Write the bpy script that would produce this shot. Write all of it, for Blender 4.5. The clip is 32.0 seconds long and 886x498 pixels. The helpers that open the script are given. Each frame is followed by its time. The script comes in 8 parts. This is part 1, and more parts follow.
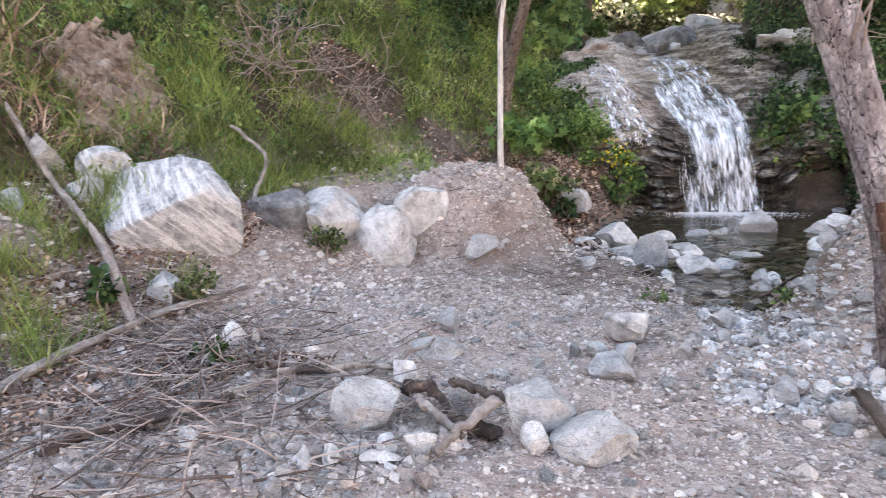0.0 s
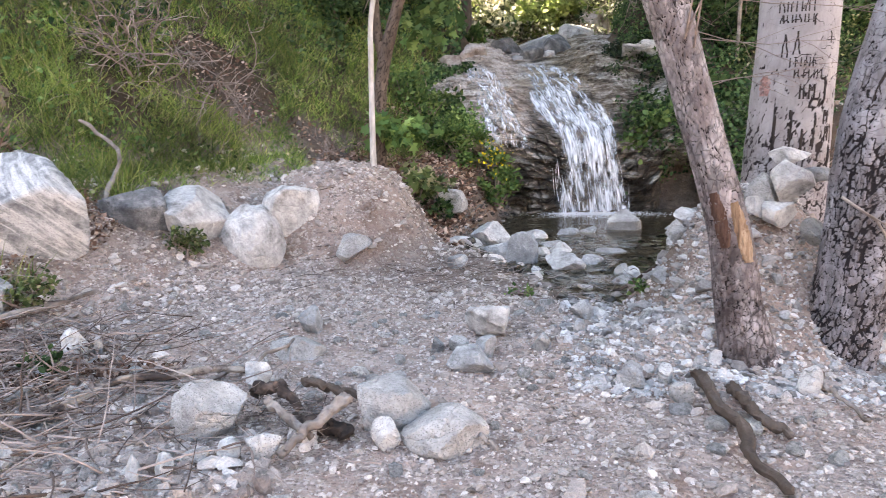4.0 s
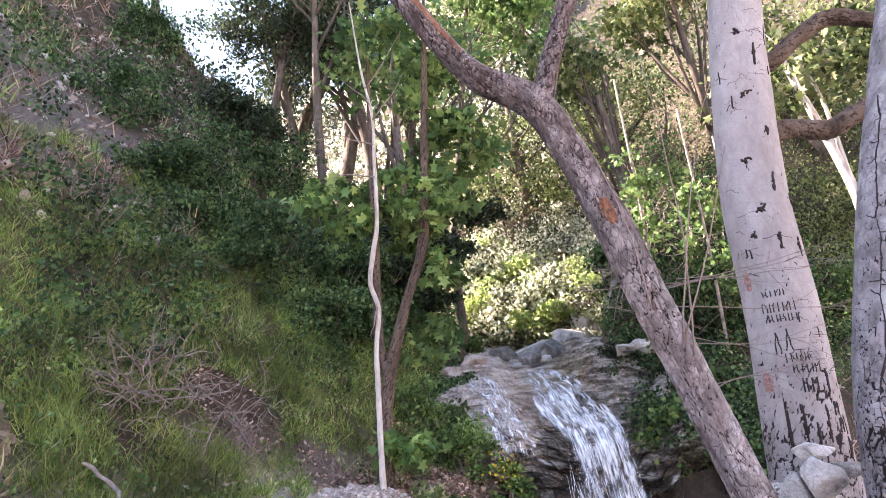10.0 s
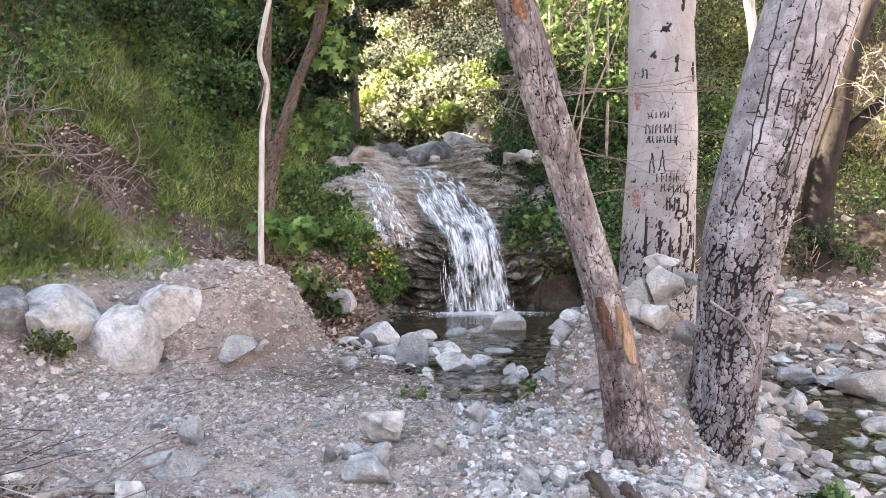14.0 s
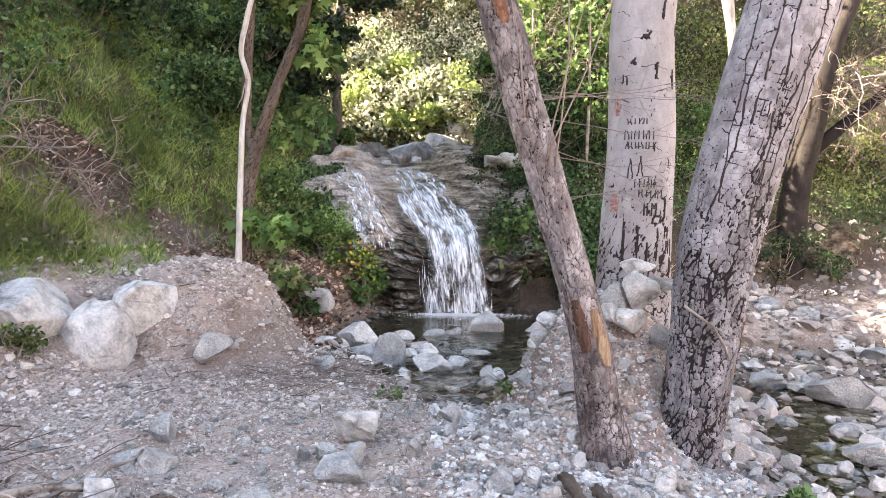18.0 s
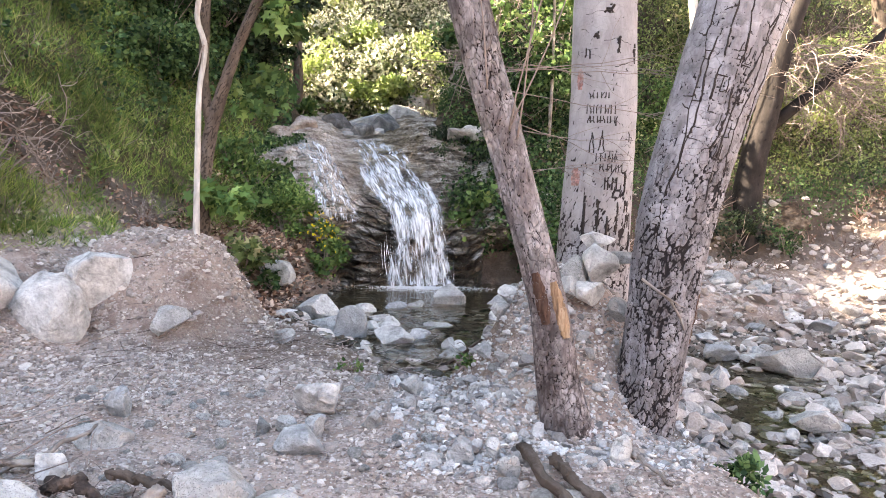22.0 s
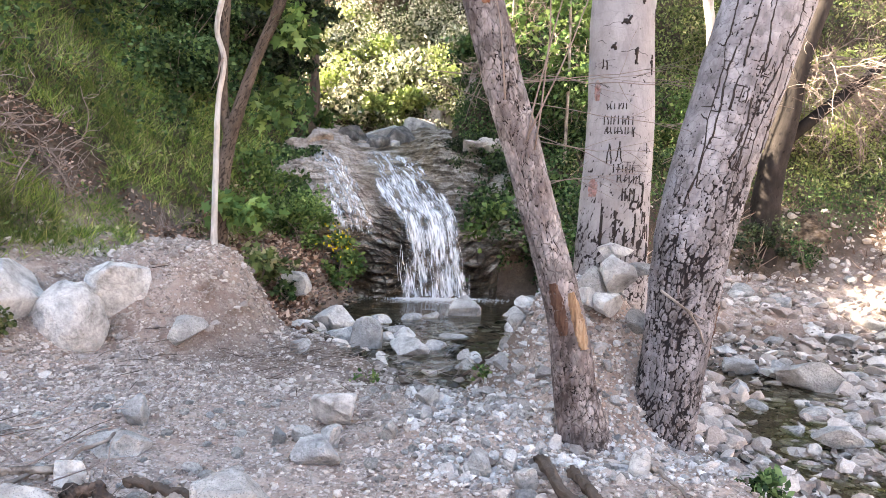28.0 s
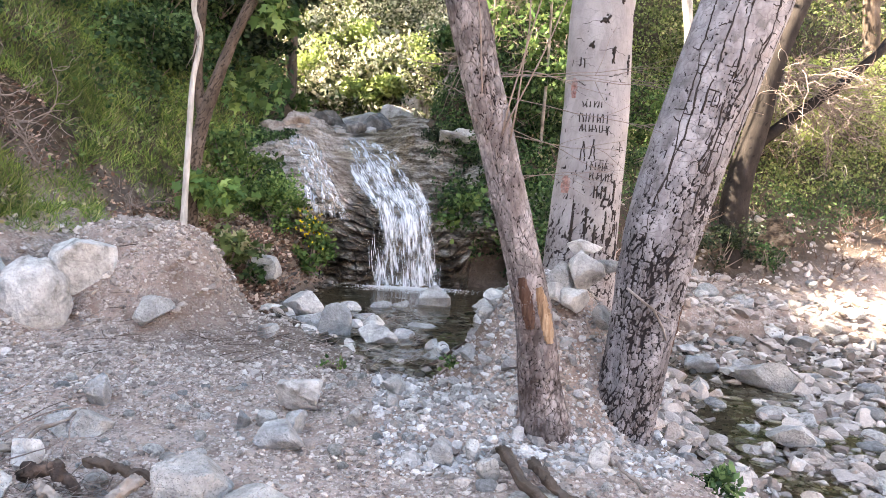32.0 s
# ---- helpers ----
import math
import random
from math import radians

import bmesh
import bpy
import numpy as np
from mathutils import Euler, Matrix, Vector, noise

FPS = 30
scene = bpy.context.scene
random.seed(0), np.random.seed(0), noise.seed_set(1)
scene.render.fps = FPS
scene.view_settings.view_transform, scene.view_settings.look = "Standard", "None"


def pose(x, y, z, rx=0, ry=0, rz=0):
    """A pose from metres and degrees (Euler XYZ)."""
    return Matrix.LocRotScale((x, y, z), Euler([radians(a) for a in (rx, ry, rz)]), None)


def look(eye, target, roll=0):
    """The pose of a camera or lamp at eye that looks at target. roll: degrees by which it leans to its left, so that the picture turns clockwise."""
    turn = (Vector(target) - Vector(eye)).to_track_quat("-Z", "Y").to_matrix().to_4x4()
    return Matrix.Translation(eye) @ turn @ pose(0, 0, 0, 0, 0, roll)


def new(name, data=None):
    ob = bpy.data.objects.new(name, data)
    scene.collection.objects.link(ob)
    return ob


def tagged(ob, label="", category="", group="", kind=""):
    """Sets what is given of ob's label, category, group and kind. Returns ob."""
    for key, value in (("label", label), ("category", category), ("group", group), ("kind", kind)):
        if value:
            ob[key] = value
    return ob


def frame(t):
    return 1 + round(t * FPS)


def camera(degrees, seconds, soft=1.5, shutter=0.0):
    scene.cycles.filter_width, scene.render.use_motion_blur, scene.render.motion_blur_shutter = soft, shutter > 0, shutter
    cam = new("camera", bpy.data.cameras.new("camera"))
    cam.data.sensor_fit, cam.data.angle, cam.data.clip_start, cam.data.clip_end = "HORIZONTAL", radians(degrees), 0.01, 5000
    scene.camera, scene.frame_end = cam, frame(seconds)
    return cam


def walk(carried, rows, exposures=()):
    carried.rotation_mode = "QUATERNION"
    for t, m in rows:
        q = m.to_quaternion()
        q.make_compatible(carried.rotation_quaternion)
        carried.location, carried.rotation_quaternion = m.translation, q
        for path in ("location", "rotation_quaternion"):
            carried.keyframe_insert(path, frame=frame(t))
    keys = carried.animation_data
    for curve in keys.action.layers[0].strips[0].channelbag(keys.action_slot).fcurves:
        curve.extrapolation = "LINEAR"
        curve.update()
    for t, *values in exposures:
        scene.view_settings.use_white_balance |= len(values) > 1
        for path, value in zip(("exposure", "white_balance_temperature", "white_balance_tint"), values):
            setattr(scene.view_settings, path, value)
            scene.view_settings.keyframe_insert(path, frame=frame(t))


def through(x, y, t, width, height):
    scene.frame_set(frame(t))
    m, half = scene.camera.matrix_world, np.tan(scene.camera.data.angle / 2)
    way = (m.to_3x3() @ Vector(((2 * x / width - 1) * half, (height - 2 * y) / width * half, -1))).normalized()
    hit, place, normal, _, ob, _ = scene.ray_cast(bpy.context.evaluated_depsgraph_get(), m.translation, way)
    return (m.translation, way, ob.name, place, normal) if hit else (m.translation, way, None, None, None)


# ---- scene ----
cam = camera(66.1, 32.0, soft=0.35, shutter=0.15)
PATH = [
    (0.0, (-0.118, -0.083, 1.497), (-1.880, 5.531, 0.323), -2.51),
    (0.5, (-0.083, -0.143, 1.499), (-2.892, 5.059, 0.480), -4.27),
    (1.0, (-0.059, -0.181, 1.494), (-3.242, 4.812, 0.528), -3.85),
    (1.5, (-0.022, -0.189, 1.478), (-3.242, 4.787, 0.545), -3.67),
    (2.0, (0.005, -0.160, 1.460), (-2.997, 4.945, 0.500), -3.61),
    (2.5, (0.031, -0.134, 1.447), (-2.646, 5.148, 0.482), -3.46),
    (3.0, (0.057, -0.084, 1.431), (-2.192, 5.419, 0.615), -3.22),
    (3.5, (0.076, -0.009, 1.401), (-1.466, 5.700, 0.386), -2.96),
    (4.0, (0.063, 0.030, 1.405), (-0.789, 5.857, 0.255), -1.66),
    (4.5, (0.062, 0.045, 1.407), (-0.203, 5.929, 0.267), -0.26),
    (6.5, (0.010, -0.005, 1.456), (-0.043, 5.920, 0.511), -1.41),
    (7.0, (-0.002, -0.013, 1.474), (0.160, 5.935, 0.702), -1.79),
    (7.5, (0.004, -0.023, 1.491), (-0.055, 5.970, 1.778), -2.96),
    (8.0, (0.001, 0.006, 1.515), (-0.017, 5.980, 2.070), -3.94),
    (8.5, (0.002, 0.010, 1.513), (-0.152, 5.978, 2.113), -5.05),
    (9.0, (0.010, 0.002, 1.506), (-0.488, 5.752, 3.144), -5.12),
    (9.5, (0.005, -0.020, 1.503), (-0.711, 5.636, 3.371), -5.58),
    (10.0, (-0.004, -0.028, 1.495), (-0.675, 5.748, 2.971), -5.82),
    (10.5, (-0.007, 0.002, 1.495), (-0.357, 5.918, 2.429), -4.05),
    (11.0, (-0.013, 0.024, 1.494), (-0.038, 5.997, 2.060), -3.50),
    (11.5, (-0.007, 0.028, 1.479), (0.097, 6.027, 1.564), -2.26),
    (12.0, (-0.035, 0.016, 1.446), (0.014, 6.009, 1.162), 0.10),
    (12.5, (-0.021, 0.003, 1.450), (-0.102, 6.000, 1.308), -0.91),
    (13.0, (-0.012, 0.005, 1.441), (-0.012, 6.001, 1.233), -0.38),
    (13.5, (-0.006, 0.029, 1.443), (0.151, 6.017, 1.088), -0.20),
    (14.0, (-0.006, 0.031, 1.437), (0.164, 6.020, 1.120), -0.22),
    (14.5, (0.002, 0.029, 1.432), (0.208, 6.022, 1.228), 0.27),
    (15.0, (-0.000, 0.029, 1.430), (0.354, 6.012, 1.146), 1.62),
    (15.5, (0.000, 0.030, 1.429), (0.369, 6.013, 1.175), 1.92),
    (17.5, (-0.006, 0.019, 1.435), (0.349, 6.001, 1.145), 1.16),
    (18.0, (0.005, 0.022, 1.432), (0.349, 6.005, 1.130), 0.96),
    (18.5, (0.014, 0.031, 1.428), (0.546, 5.994, 1.023), 1.44),
    (19.0, (0.008, 0.031, 1.429), (0.493, 5.992, 0.957), 1.59),
    (19.5, (0.012, 0.033, 1.427), (0.444, 5.998, 0.952), 1.61),
    (20.0, (0.006, 0.037, 1.427), (0.477, 6.000, 0.962), 1.73),
    (20.5, (0.009, 0.039, 1.425), (0.546, 5.996, 0.957), 2.21),
    (21.0, (0.018, 0.041, 1.421), (0.739, 5.981, 0.982), 2.65),
    (21.5, (0.028, 0.043, 1.418), (0.922, 5.958, 0.947), 2.59),
    (22.0, (0.017, 0.037, 1.426), (0.687, 5.976, 0.897), 1.50),
    (22.5, (0.014, 0.041, 1.428), (0.574, 5.989, 0.881), 0.49),
    (23.0, (0.008, 0.039, 1.421), (0.555, 5.995, 0.942), 0.92),
    (23.5, (-0.005, 0.043, 1.420), (0.526, 6.010, 1.078), 0.51),
    (24.0, (-0.004, 0.038, 1.422), (0.432, 6.015, 1.117), 1.13),
    (24.5, (0.010, 0.044, 1.413), (0.563, 6.008, 1.055), 1.99),
    (25.0, (0.009, 0.048, 1.417), (0.561, 6.007, 0.998), 2.15),
    (25.5, (0.006, 0.045, 1.416), (0.587, 6.003, 1.011), 2.14),
    (27.5, (0.007, 0.043, 1.414), (0.591, 5.999, 0.977), 1.90),
    (28.0, (0.002, 0.043, 1.413), (0.544, 6.003, 0.989), 1.61),
    (28.5, (0.006, 0.048, 1.413), (0.556, 6.008, 0.997), 1.72),
    (29.0, (0.012, 0.041, 1.417), (0.584, 6.013, 1.366), 3.20),
    (29.5, (0.003, 0.041, 1.424), (0.889, 5.971, 1.193), 5.33),
    (30.0, (0.001, 0.039, 1.428), (0.710, 5.989, 1.107), 6.40),
    (30.5, (0.007, 0.030, 1.425), (0.814, 5.959, 0.972), 6.36),
    (31.0, (0.015, 0.027, 1.431), (0.835, 5.949, 0.917), 5.37),
    (31.5, (0.016, 0.032, 1.428), (0.759, 5.968, 0.969), 4.50),
    (32.0, (0.008, 0.022, 1.424), (0.792, 5.949, 0.917), 4.00),
]
walk(cam, [(t, look(eye, target, roll)) for t, eye, target, roll in PATH],
     [(0.0, 3.4, 8000, 13), (7.0, 3.4, 8000, 13), (8.0, 3.42, 7800, 15), (9.0, 3.3, 7300, 20), (10.0, 3.2, 7100, 21), (11.0, 3.42, 7700, 16), (12.0, 3.4, 8000, 13), (32.0, 3.4, 8000, 13)])

# ---- world and sun ----
SUN_EL, SUN_AZ = 38.0, 276.0          # degrees; azimuth clockwise from +y
world = bpy.data.worlds.new("sky")
scene.world = world
world.use_nodes = True
wn = world.node_tree.nodes
sky = wn.new("ShaderNodeTexSky")
sky.sky_type = "NISHITA"
sky.sun_disc = False
sky.sun_elevation = radians(SUN_EL)
sky.sun_rotation = radians(SUN_AZ)
world.node_tree.links.new(sky.outputs[0], wn["Background"].inputs[0])
wn["Background"].inputs[1].default_value = 0.115
sun = new("sun", bpy.data.lights.new("sun", "SUN"))
sun.data.energy = 5.0
sun.data.angle = radians(0.6)
sun.data.color = (1.0, 0.94, 0.84)
SUN_DIR = Vector((math.sin(radians(SUN_AZ)) * math.cos(radians(SUN_EL)),
                  math.cos(radians(SUN_AZ)) * math.cos(radians(SUN_EL)), math.sin(radians(SUN_EL))))
sun.matrix_world = look(SUN_DIR * 60, (0, 0, 0))

# ---- noise in numpy ----
def hash3(i, j, k, seed):
    n = (i * 374761393 + j * 668265263 + k * 2147483647 + seed * 1274126177) & 0xFFFFFFFF
    n = ((n ^ (n >> 13)) * 1274126177) & 0xFFFFFFFF
    n = ((n ^ (n >> 16)) * 2246822519) & 0xFFFFFFFF
    return ((n ^ (n >> 15)) & 0xFFFFFF) / float(0xFFFFFF)


def vnoise(p, seed=0):
    """Value noise in -1..1 at the points p (n, 3)."""
    p = np.asarray(p, float)
    c = np.floor(p).astype(np.int64)
    f = p - c
    f = f * f * (3 - 2 * f)
    out = 0
    for dx in (0, 1):
        for dy in (0, 1):
            for dz in (0, 1):
                w = ((f[:, 0] if dx else 1 - f[:, 0]) * (f[:, 1] if dy else 1 - f[:, 1])
                     * (f[:, 2] if dz else 1 - f[:, 2]))
                out = out + w * hash3(c[:, 0] + dx, c[:, 1] + dy, c[:, 2] + dz, seed)
    return out * 2 - 1


def fbm(p, octaves=4, seed=0, gain=0.5):
    p = np.asarray(p, float)
    out, amp = 0, 1.0
    for o in range(octaves):
        out = out + amp * vnoise(p * 2 ** o + 17.3 * o, seed + o)
        amp *= gain
    return out


def fbm2(x, y, scale, octaves=4, seed=0):
    x, y = np.asarray(x, float), np.asarray(y, float)
    return fbm(np.stack([x.ravel() / scale, y.ravel() / scale, np.full(x.size, 0.37)], 1), octaves, seed).reshape(x.shape)


def smooth(a, b, x):
    t = np.clip((x - a) / (b - a), 0, 1)
    return t * t * (3 - 2 * t)

# ---- mesh helpers ----
def mesh_np(name, verts, faces, mats=(), smooth_shade=True, face_mats=None):
    """A mesh from arrays: verts (n, 3); faces a list of (m, k) index arrays."""
    me = bpy.data.meshes.new(name)
    faces = [np.asarray(f, np.int32) for f in (faces if isinstance(faces, list) else [faces])]
    loops = np.concatenate([f.ravel() for f in faces])
    sizes = np.concatenate([np.full(len(f), f.shape[1], np.int32) for f in faces])
    me.vertices.add(len(verts))
    me.vertices.foreach_set("co", np.asarray(verts, np.float32).ravel())
    me.loops.add(len(loops))
    me.loops.foreach_set("vertex_index", loops)
    me.polygons.add(len(sizes))
    starts = np.concatenate([[0], np.cumsum(sizes)[:-1]]).astype(np.int32)
    me.polygons.foreach_set("loop_start", starts)
    me.polygons.foreach_set("use_smooth", np.full(len(sizes), smooth_shade, bool))
    for m in mats:
        me.materials.append(m)
    if face_mats is not None:
        me.polygons.foreach_set("material_index", np.asarray(face_mats, np.int32))
    me.update(calc_edges=True)
    me.validate()
    return me


def attr(me, name, values):
    a = me.attributes.new(name, "FLOAT", "POINT")
    a.data.foreach_set("value", np.asarray(values, np.float32))


def thing(name, label, category, group="", kind="", at=(0, 0, 0)):
    ob = new(name)
    ob.location = at
    return tagged(ob, label, category, group, kind)


def part_of(name, me, parent, label=""):
    ob = new(name, me)
    ob.parent = parent
    if parent.parent is None:
        ob.matrix_parent_inverse = Matrix.Translation(-parent.location)
    if label:
        ob["label"] = label
    return ob


def many(ob):
    """Marks a part that holds pieces too small or too many to pick apart."""
    ob["kind"] = "stuff"
    return ob


def grid_faces(nu, nv, wrap=False):
    """Quads of a grid of nu columns and nv rows, index v * nu + u."""
    u = np.arange(nu if wrap else nu - 1)
    v = np.arange(nv - 1)
    U, V = np.meshgrid(u, v)
    a = (V * nu + U).ravel()
    b = (V * nu + (U + 1) % nu).ravel()
    return np.stack([a, b, b + nu, a + nu], 1)

# ---- materials ----
def node_mat(name):
    m = bpy.data.materials.new(name)
    m.use_nodes = True
    nt = m.node_tree
    return m, nt.nodes, nt.links, nt.nodes["Principled BSDF"]


def ramp(nodes, stops):
    r = nodes.new("ShaderNodeValToRGB")
    el = r.color_ramp.elements
    while len(el) < len(stops):
        el.new(0.5)
    for e, (p, c) in zip(el, stops):
        e.position, e.color = p, (*c, 1)
    return r


def surface(name, stops, scale=4.0, rough=0.9, bump=0.4, bump_scale=30.0, vary=0.25, island=False,
            speckle=0.0, stretch=(1, 1, 1), spec=0.3, dist=0.02, pick=0.0, bands=0.0, cracks=0.0, crack_depth=1.0):
    """Mineral or bark-like surface: coloured by two noises, varied from piece to piece, with fine relief."""
    m, n, l, b = node_mat(name)
    tc = n.new("ShaderNodeTexCoord")
    info = n.new("ShaderNodeNewGeometry" if island else "ShaderNodeObjectInfo")
    rnd = info.outputs["Random Per Island" if island else "Random"]
    off = n.new("ShaderNodeVectorMath")
    off.operation = "MULTIPLY_ADD"
    l.new(tc.outputs["Object"], off.inputs[0])
    off.inputs[1].default_value = stretch
    comb = n.new("ShaderNodeCombineXYZ")
    mul = n.new("ShaderNodeMath")
    mul.operation = "MULTIPLY"
    mul.inputs[1].default_value = 37.0
    l.new(rnd, mul.inputs[0])
    l.new(mul.outputs[0], comb.inputs[0])
    l.new(mul.outputs[0], comb.inputs[2])
    l.new(comb.outputs[0], off.inputs[2])
    big = n.new("ShaderNodeTexNoise")
    big.inputs["Scale"].default_value = scale
    big.inputs["Detail"].default_value = 6
    big.inputs["Roughness"].default_value = 0.62
    l.new(off.outputs[0], big.inputs["Vector"])
    cr = ramp(n, stops)
    if pick:
        pk = n.new("ShaderNodeMix")
        pk.inputs["Factor"].default_value = pick
        l.new(big.outputs["Fac"], pk.inputs["A"])
        l.new(rnd, pk.inputs["B"])
        l.new(pk.outputs["Result"], cr.inputs["Fac"])
    else:
        l.new(big.outputs["Fac"], cr.inputs["Fac"])
    fine = n.new("ShaderNodeTexNoise")
    fine.inputs["Scale"].default_value = bump_scale
    fine.inputs["Detail"].default_value = 4
    l.new(off.outputs[0], fine.inputs["Vector"])
    # piece-to-piece value and grain
    val = n.new("ShaderNodeMath")
    val.operation = "MULTIPLY_ADD"
    val.inputs[1].default_value = vary * 2
    val.inputs[2].default_value = 1 - vary
    l.new(rnd, val.inputs[0])
    gr = n.new("ShaderNodeMath")
    gr.operation = "MULTIPLY_ADD"
    gr.inputs[1].default_value = 0.7
    gr.inputs[2].default_value = 0.65
    l.new(fine.outputs["Fac"], gr.inputs[0])
    mm = n.new("ShaderNodeMath")
    mm.operation = "MULTIPLY"
    l.new(val.outputs[0], mm.inputs[0])
    l.new(gr.outputs[0], mm.inputs[1])
    sc = n.new("ShaderNodeVectorMath")
    sc.operation = "SCALE"
    l.new(cr.outputs[0], sc.inputs[0])
    l.new(mm.outputs[0], sc.inputs["Scale"])
    col = sc.outputs[0]
    if bands:
        mp = n.new("ShaderNodeMapping")
        mp.vector_type = "TEXTURE"
        mp.inputs["Rotation"].default_value = (0, 0.8, 0)
        mp.inputs["Scale"].default_value = (1, 1, 0.11)
        l.new(off.outputs[0], mp.inputs["Vector"])
        wv = n.new("ShaderNodeTexNoise")
        wv.inputs["Scale"].default_value = bands
        wv.inputs["Detail"].default_value = 6
        wv.inputs["Roughness"].default_value = 0.6
        wv.inputs["Distortion"].default_value = 0.5
        l.new(mp.outputs[0], wv.inputs["Vector"])
        wr = ramp(n, [(0.46, (0, 0, 0)), (0.6, (0.85, 0.85, 0.85))])
        l.new(wv.outputs["Fac"], wr.inputs["Fac"])
        bx = n.new("ShaderNodeMix")
        bx.data_type = "RGBA"
        bx.inputs["B"].default_value = (0.68, 0.67, 0.655, 1)
        l.new(wr.outputs[0], bx.inputs["Factor"])
        l.new(col, bx.inputs["A"])
        col = bx.outputs["Result"]
    if speckle:
        vo = n.new("ShaderNodeTexVoronoi")
        vo.inputs["Scale"].default_value = bump_scale * 2.2
        l.new(off.outputs[0], vo.inputs["Vector"])
        lt = n.new("ShaderNodeMath")
        lt.operation = "LESS_THAN"
        lt.inputs[1].default_value = 0.28
        l.new(vo.outputs["Distance"], lt.inputs[0])
        sm = n.new("ShaderNodeMath")
        sm.operation = "MULTIPLY"
        sm.inputs[1].default_value = speckle
        l.new(lt.outputs[0], sm.inputs[0])
        mx = n.new("ShaderNodeMix")
        mx.data_type = "RGBA"
        mx.inputs["B"].default_value = (0.06, 0.06, 0.065, 1)
        l.new(sm.outputs[0], mx.inputs["Factor"])
        l.new(col, mx.inputs["A"])
        col = mx.outputs["Result"]
    l.new(col, b.inputs["Base Color"])
    b.inputs["Roughness"].default_value = rough
    b.inputs["Specular IOR Level"].default_value = spec
    bp = n.new("ShaderNodeBump")
    bp.inputs["Strength"].default_value = bump
    bp.inputs["Distance"].default_value = dist
    relief = fine.outputs["Fac"]
    if cracks:
        relief = crack_lines(n, l, b, off.outputs[0], col, relief, cracks, crack_depth)
    l.new(relief, bp.inputs["Height"])
    l.new(bp.outputs[0], b.inputs["Normal"])
    return m


def crack_lines(n, l, b, where, col, relief, scale, depth):
    """Thin wandering dark cracks at two sizes, mixed into colour and relief."""
    wob = n.new("ShaderNodeTexNoise")
    wob.inputs["Scale"].default_value = scale * 1.3
    wob.inputs["Detail"].default_value = 4
    l.new(where, wob.inputs["Vector"])
    mv = n.new("ShaderNodeVectorMath")
    mv.operation = "MULTIPLY_ADD"
    mv.inputs[1].default_value = (0.8 / scale,) * 3
    l.new(wob.outputs["Color"], mv.inputs[0])
    l.new(where, mv.inputs[2])
    lines = []
    for k, wide in ((1.0, 0.018), (2.6, 0.035)):
        vo = n.new("ShaderNodeTexVoronoi")
        vo.feature = "DISTANCE_TO_EDGE"
        vo.inputs["Scale"].default_value = scale * k
        l.new(mv.outputs[0], vo.inputs["Vector"])
        mr = n.new("ShaderNodeMapRange")
        mr.inputs["From Max"].default_value = wide
        mr.inputs["To Min"].default_value, mr.inputs["To Max"].default_value = 1.0, 0.0
        l.new(vo.outputs["Distance"], mr.inputs["Value"])
        lines.append(mr.outputs[0])
    keep = n.new("ShaderNodeMapRange")
    keep.inputs["From Min"].default_value, keep.inputs["From Max"].default_value = 0.42, 0.58
    l.new(wob.outputs["Fac"], keep.inputs["Value"])
    sm = n.new("ShaderNodeMath")
    sm.operation = "MULTIPLY"
    l.new(lines[1], sm.inputs[0])
    l.new(keep.outputs[0], sm.inputs[1])
    mxm = n.new("ShaderNodeMath")
    mxm.operation = "MAXIMUM"
    l.new(lines[0], mxm.inputs[0])
    l.new(sm.outputs[0], mxm.inputs[1])
    dm = n.new("ShaderNodeMath")
    dm.operation = "MULTIPLY"
    dm.inputs[1].default_value = 0.75 * depth
    l.new(mxm.outputs[0], dm.inputs[0])
    mx = n.new("ShaderNodeMix")
    mx.data_type = "RGBA"
    mx.inputs["B"].default_value = (0.05, 0.04, 0.033, 1)
    l.new(dm.outputs[0], mx.inputs["Factor"])
    l.new(col, mx.inputs["A"])
    l.new(mx.outputs["Result"], b.inputs["Base Color"])
    h = n.new("ShaderNodeMath")
    h.operation = "MULTIPLY_ADD"
    h.inputs[1].default_value = -1.2 * depth
    l.new(mxm.outputs[0], h.inputs[0])
    l.new(relief, h.inputs[2])
    return h.outputs[0]


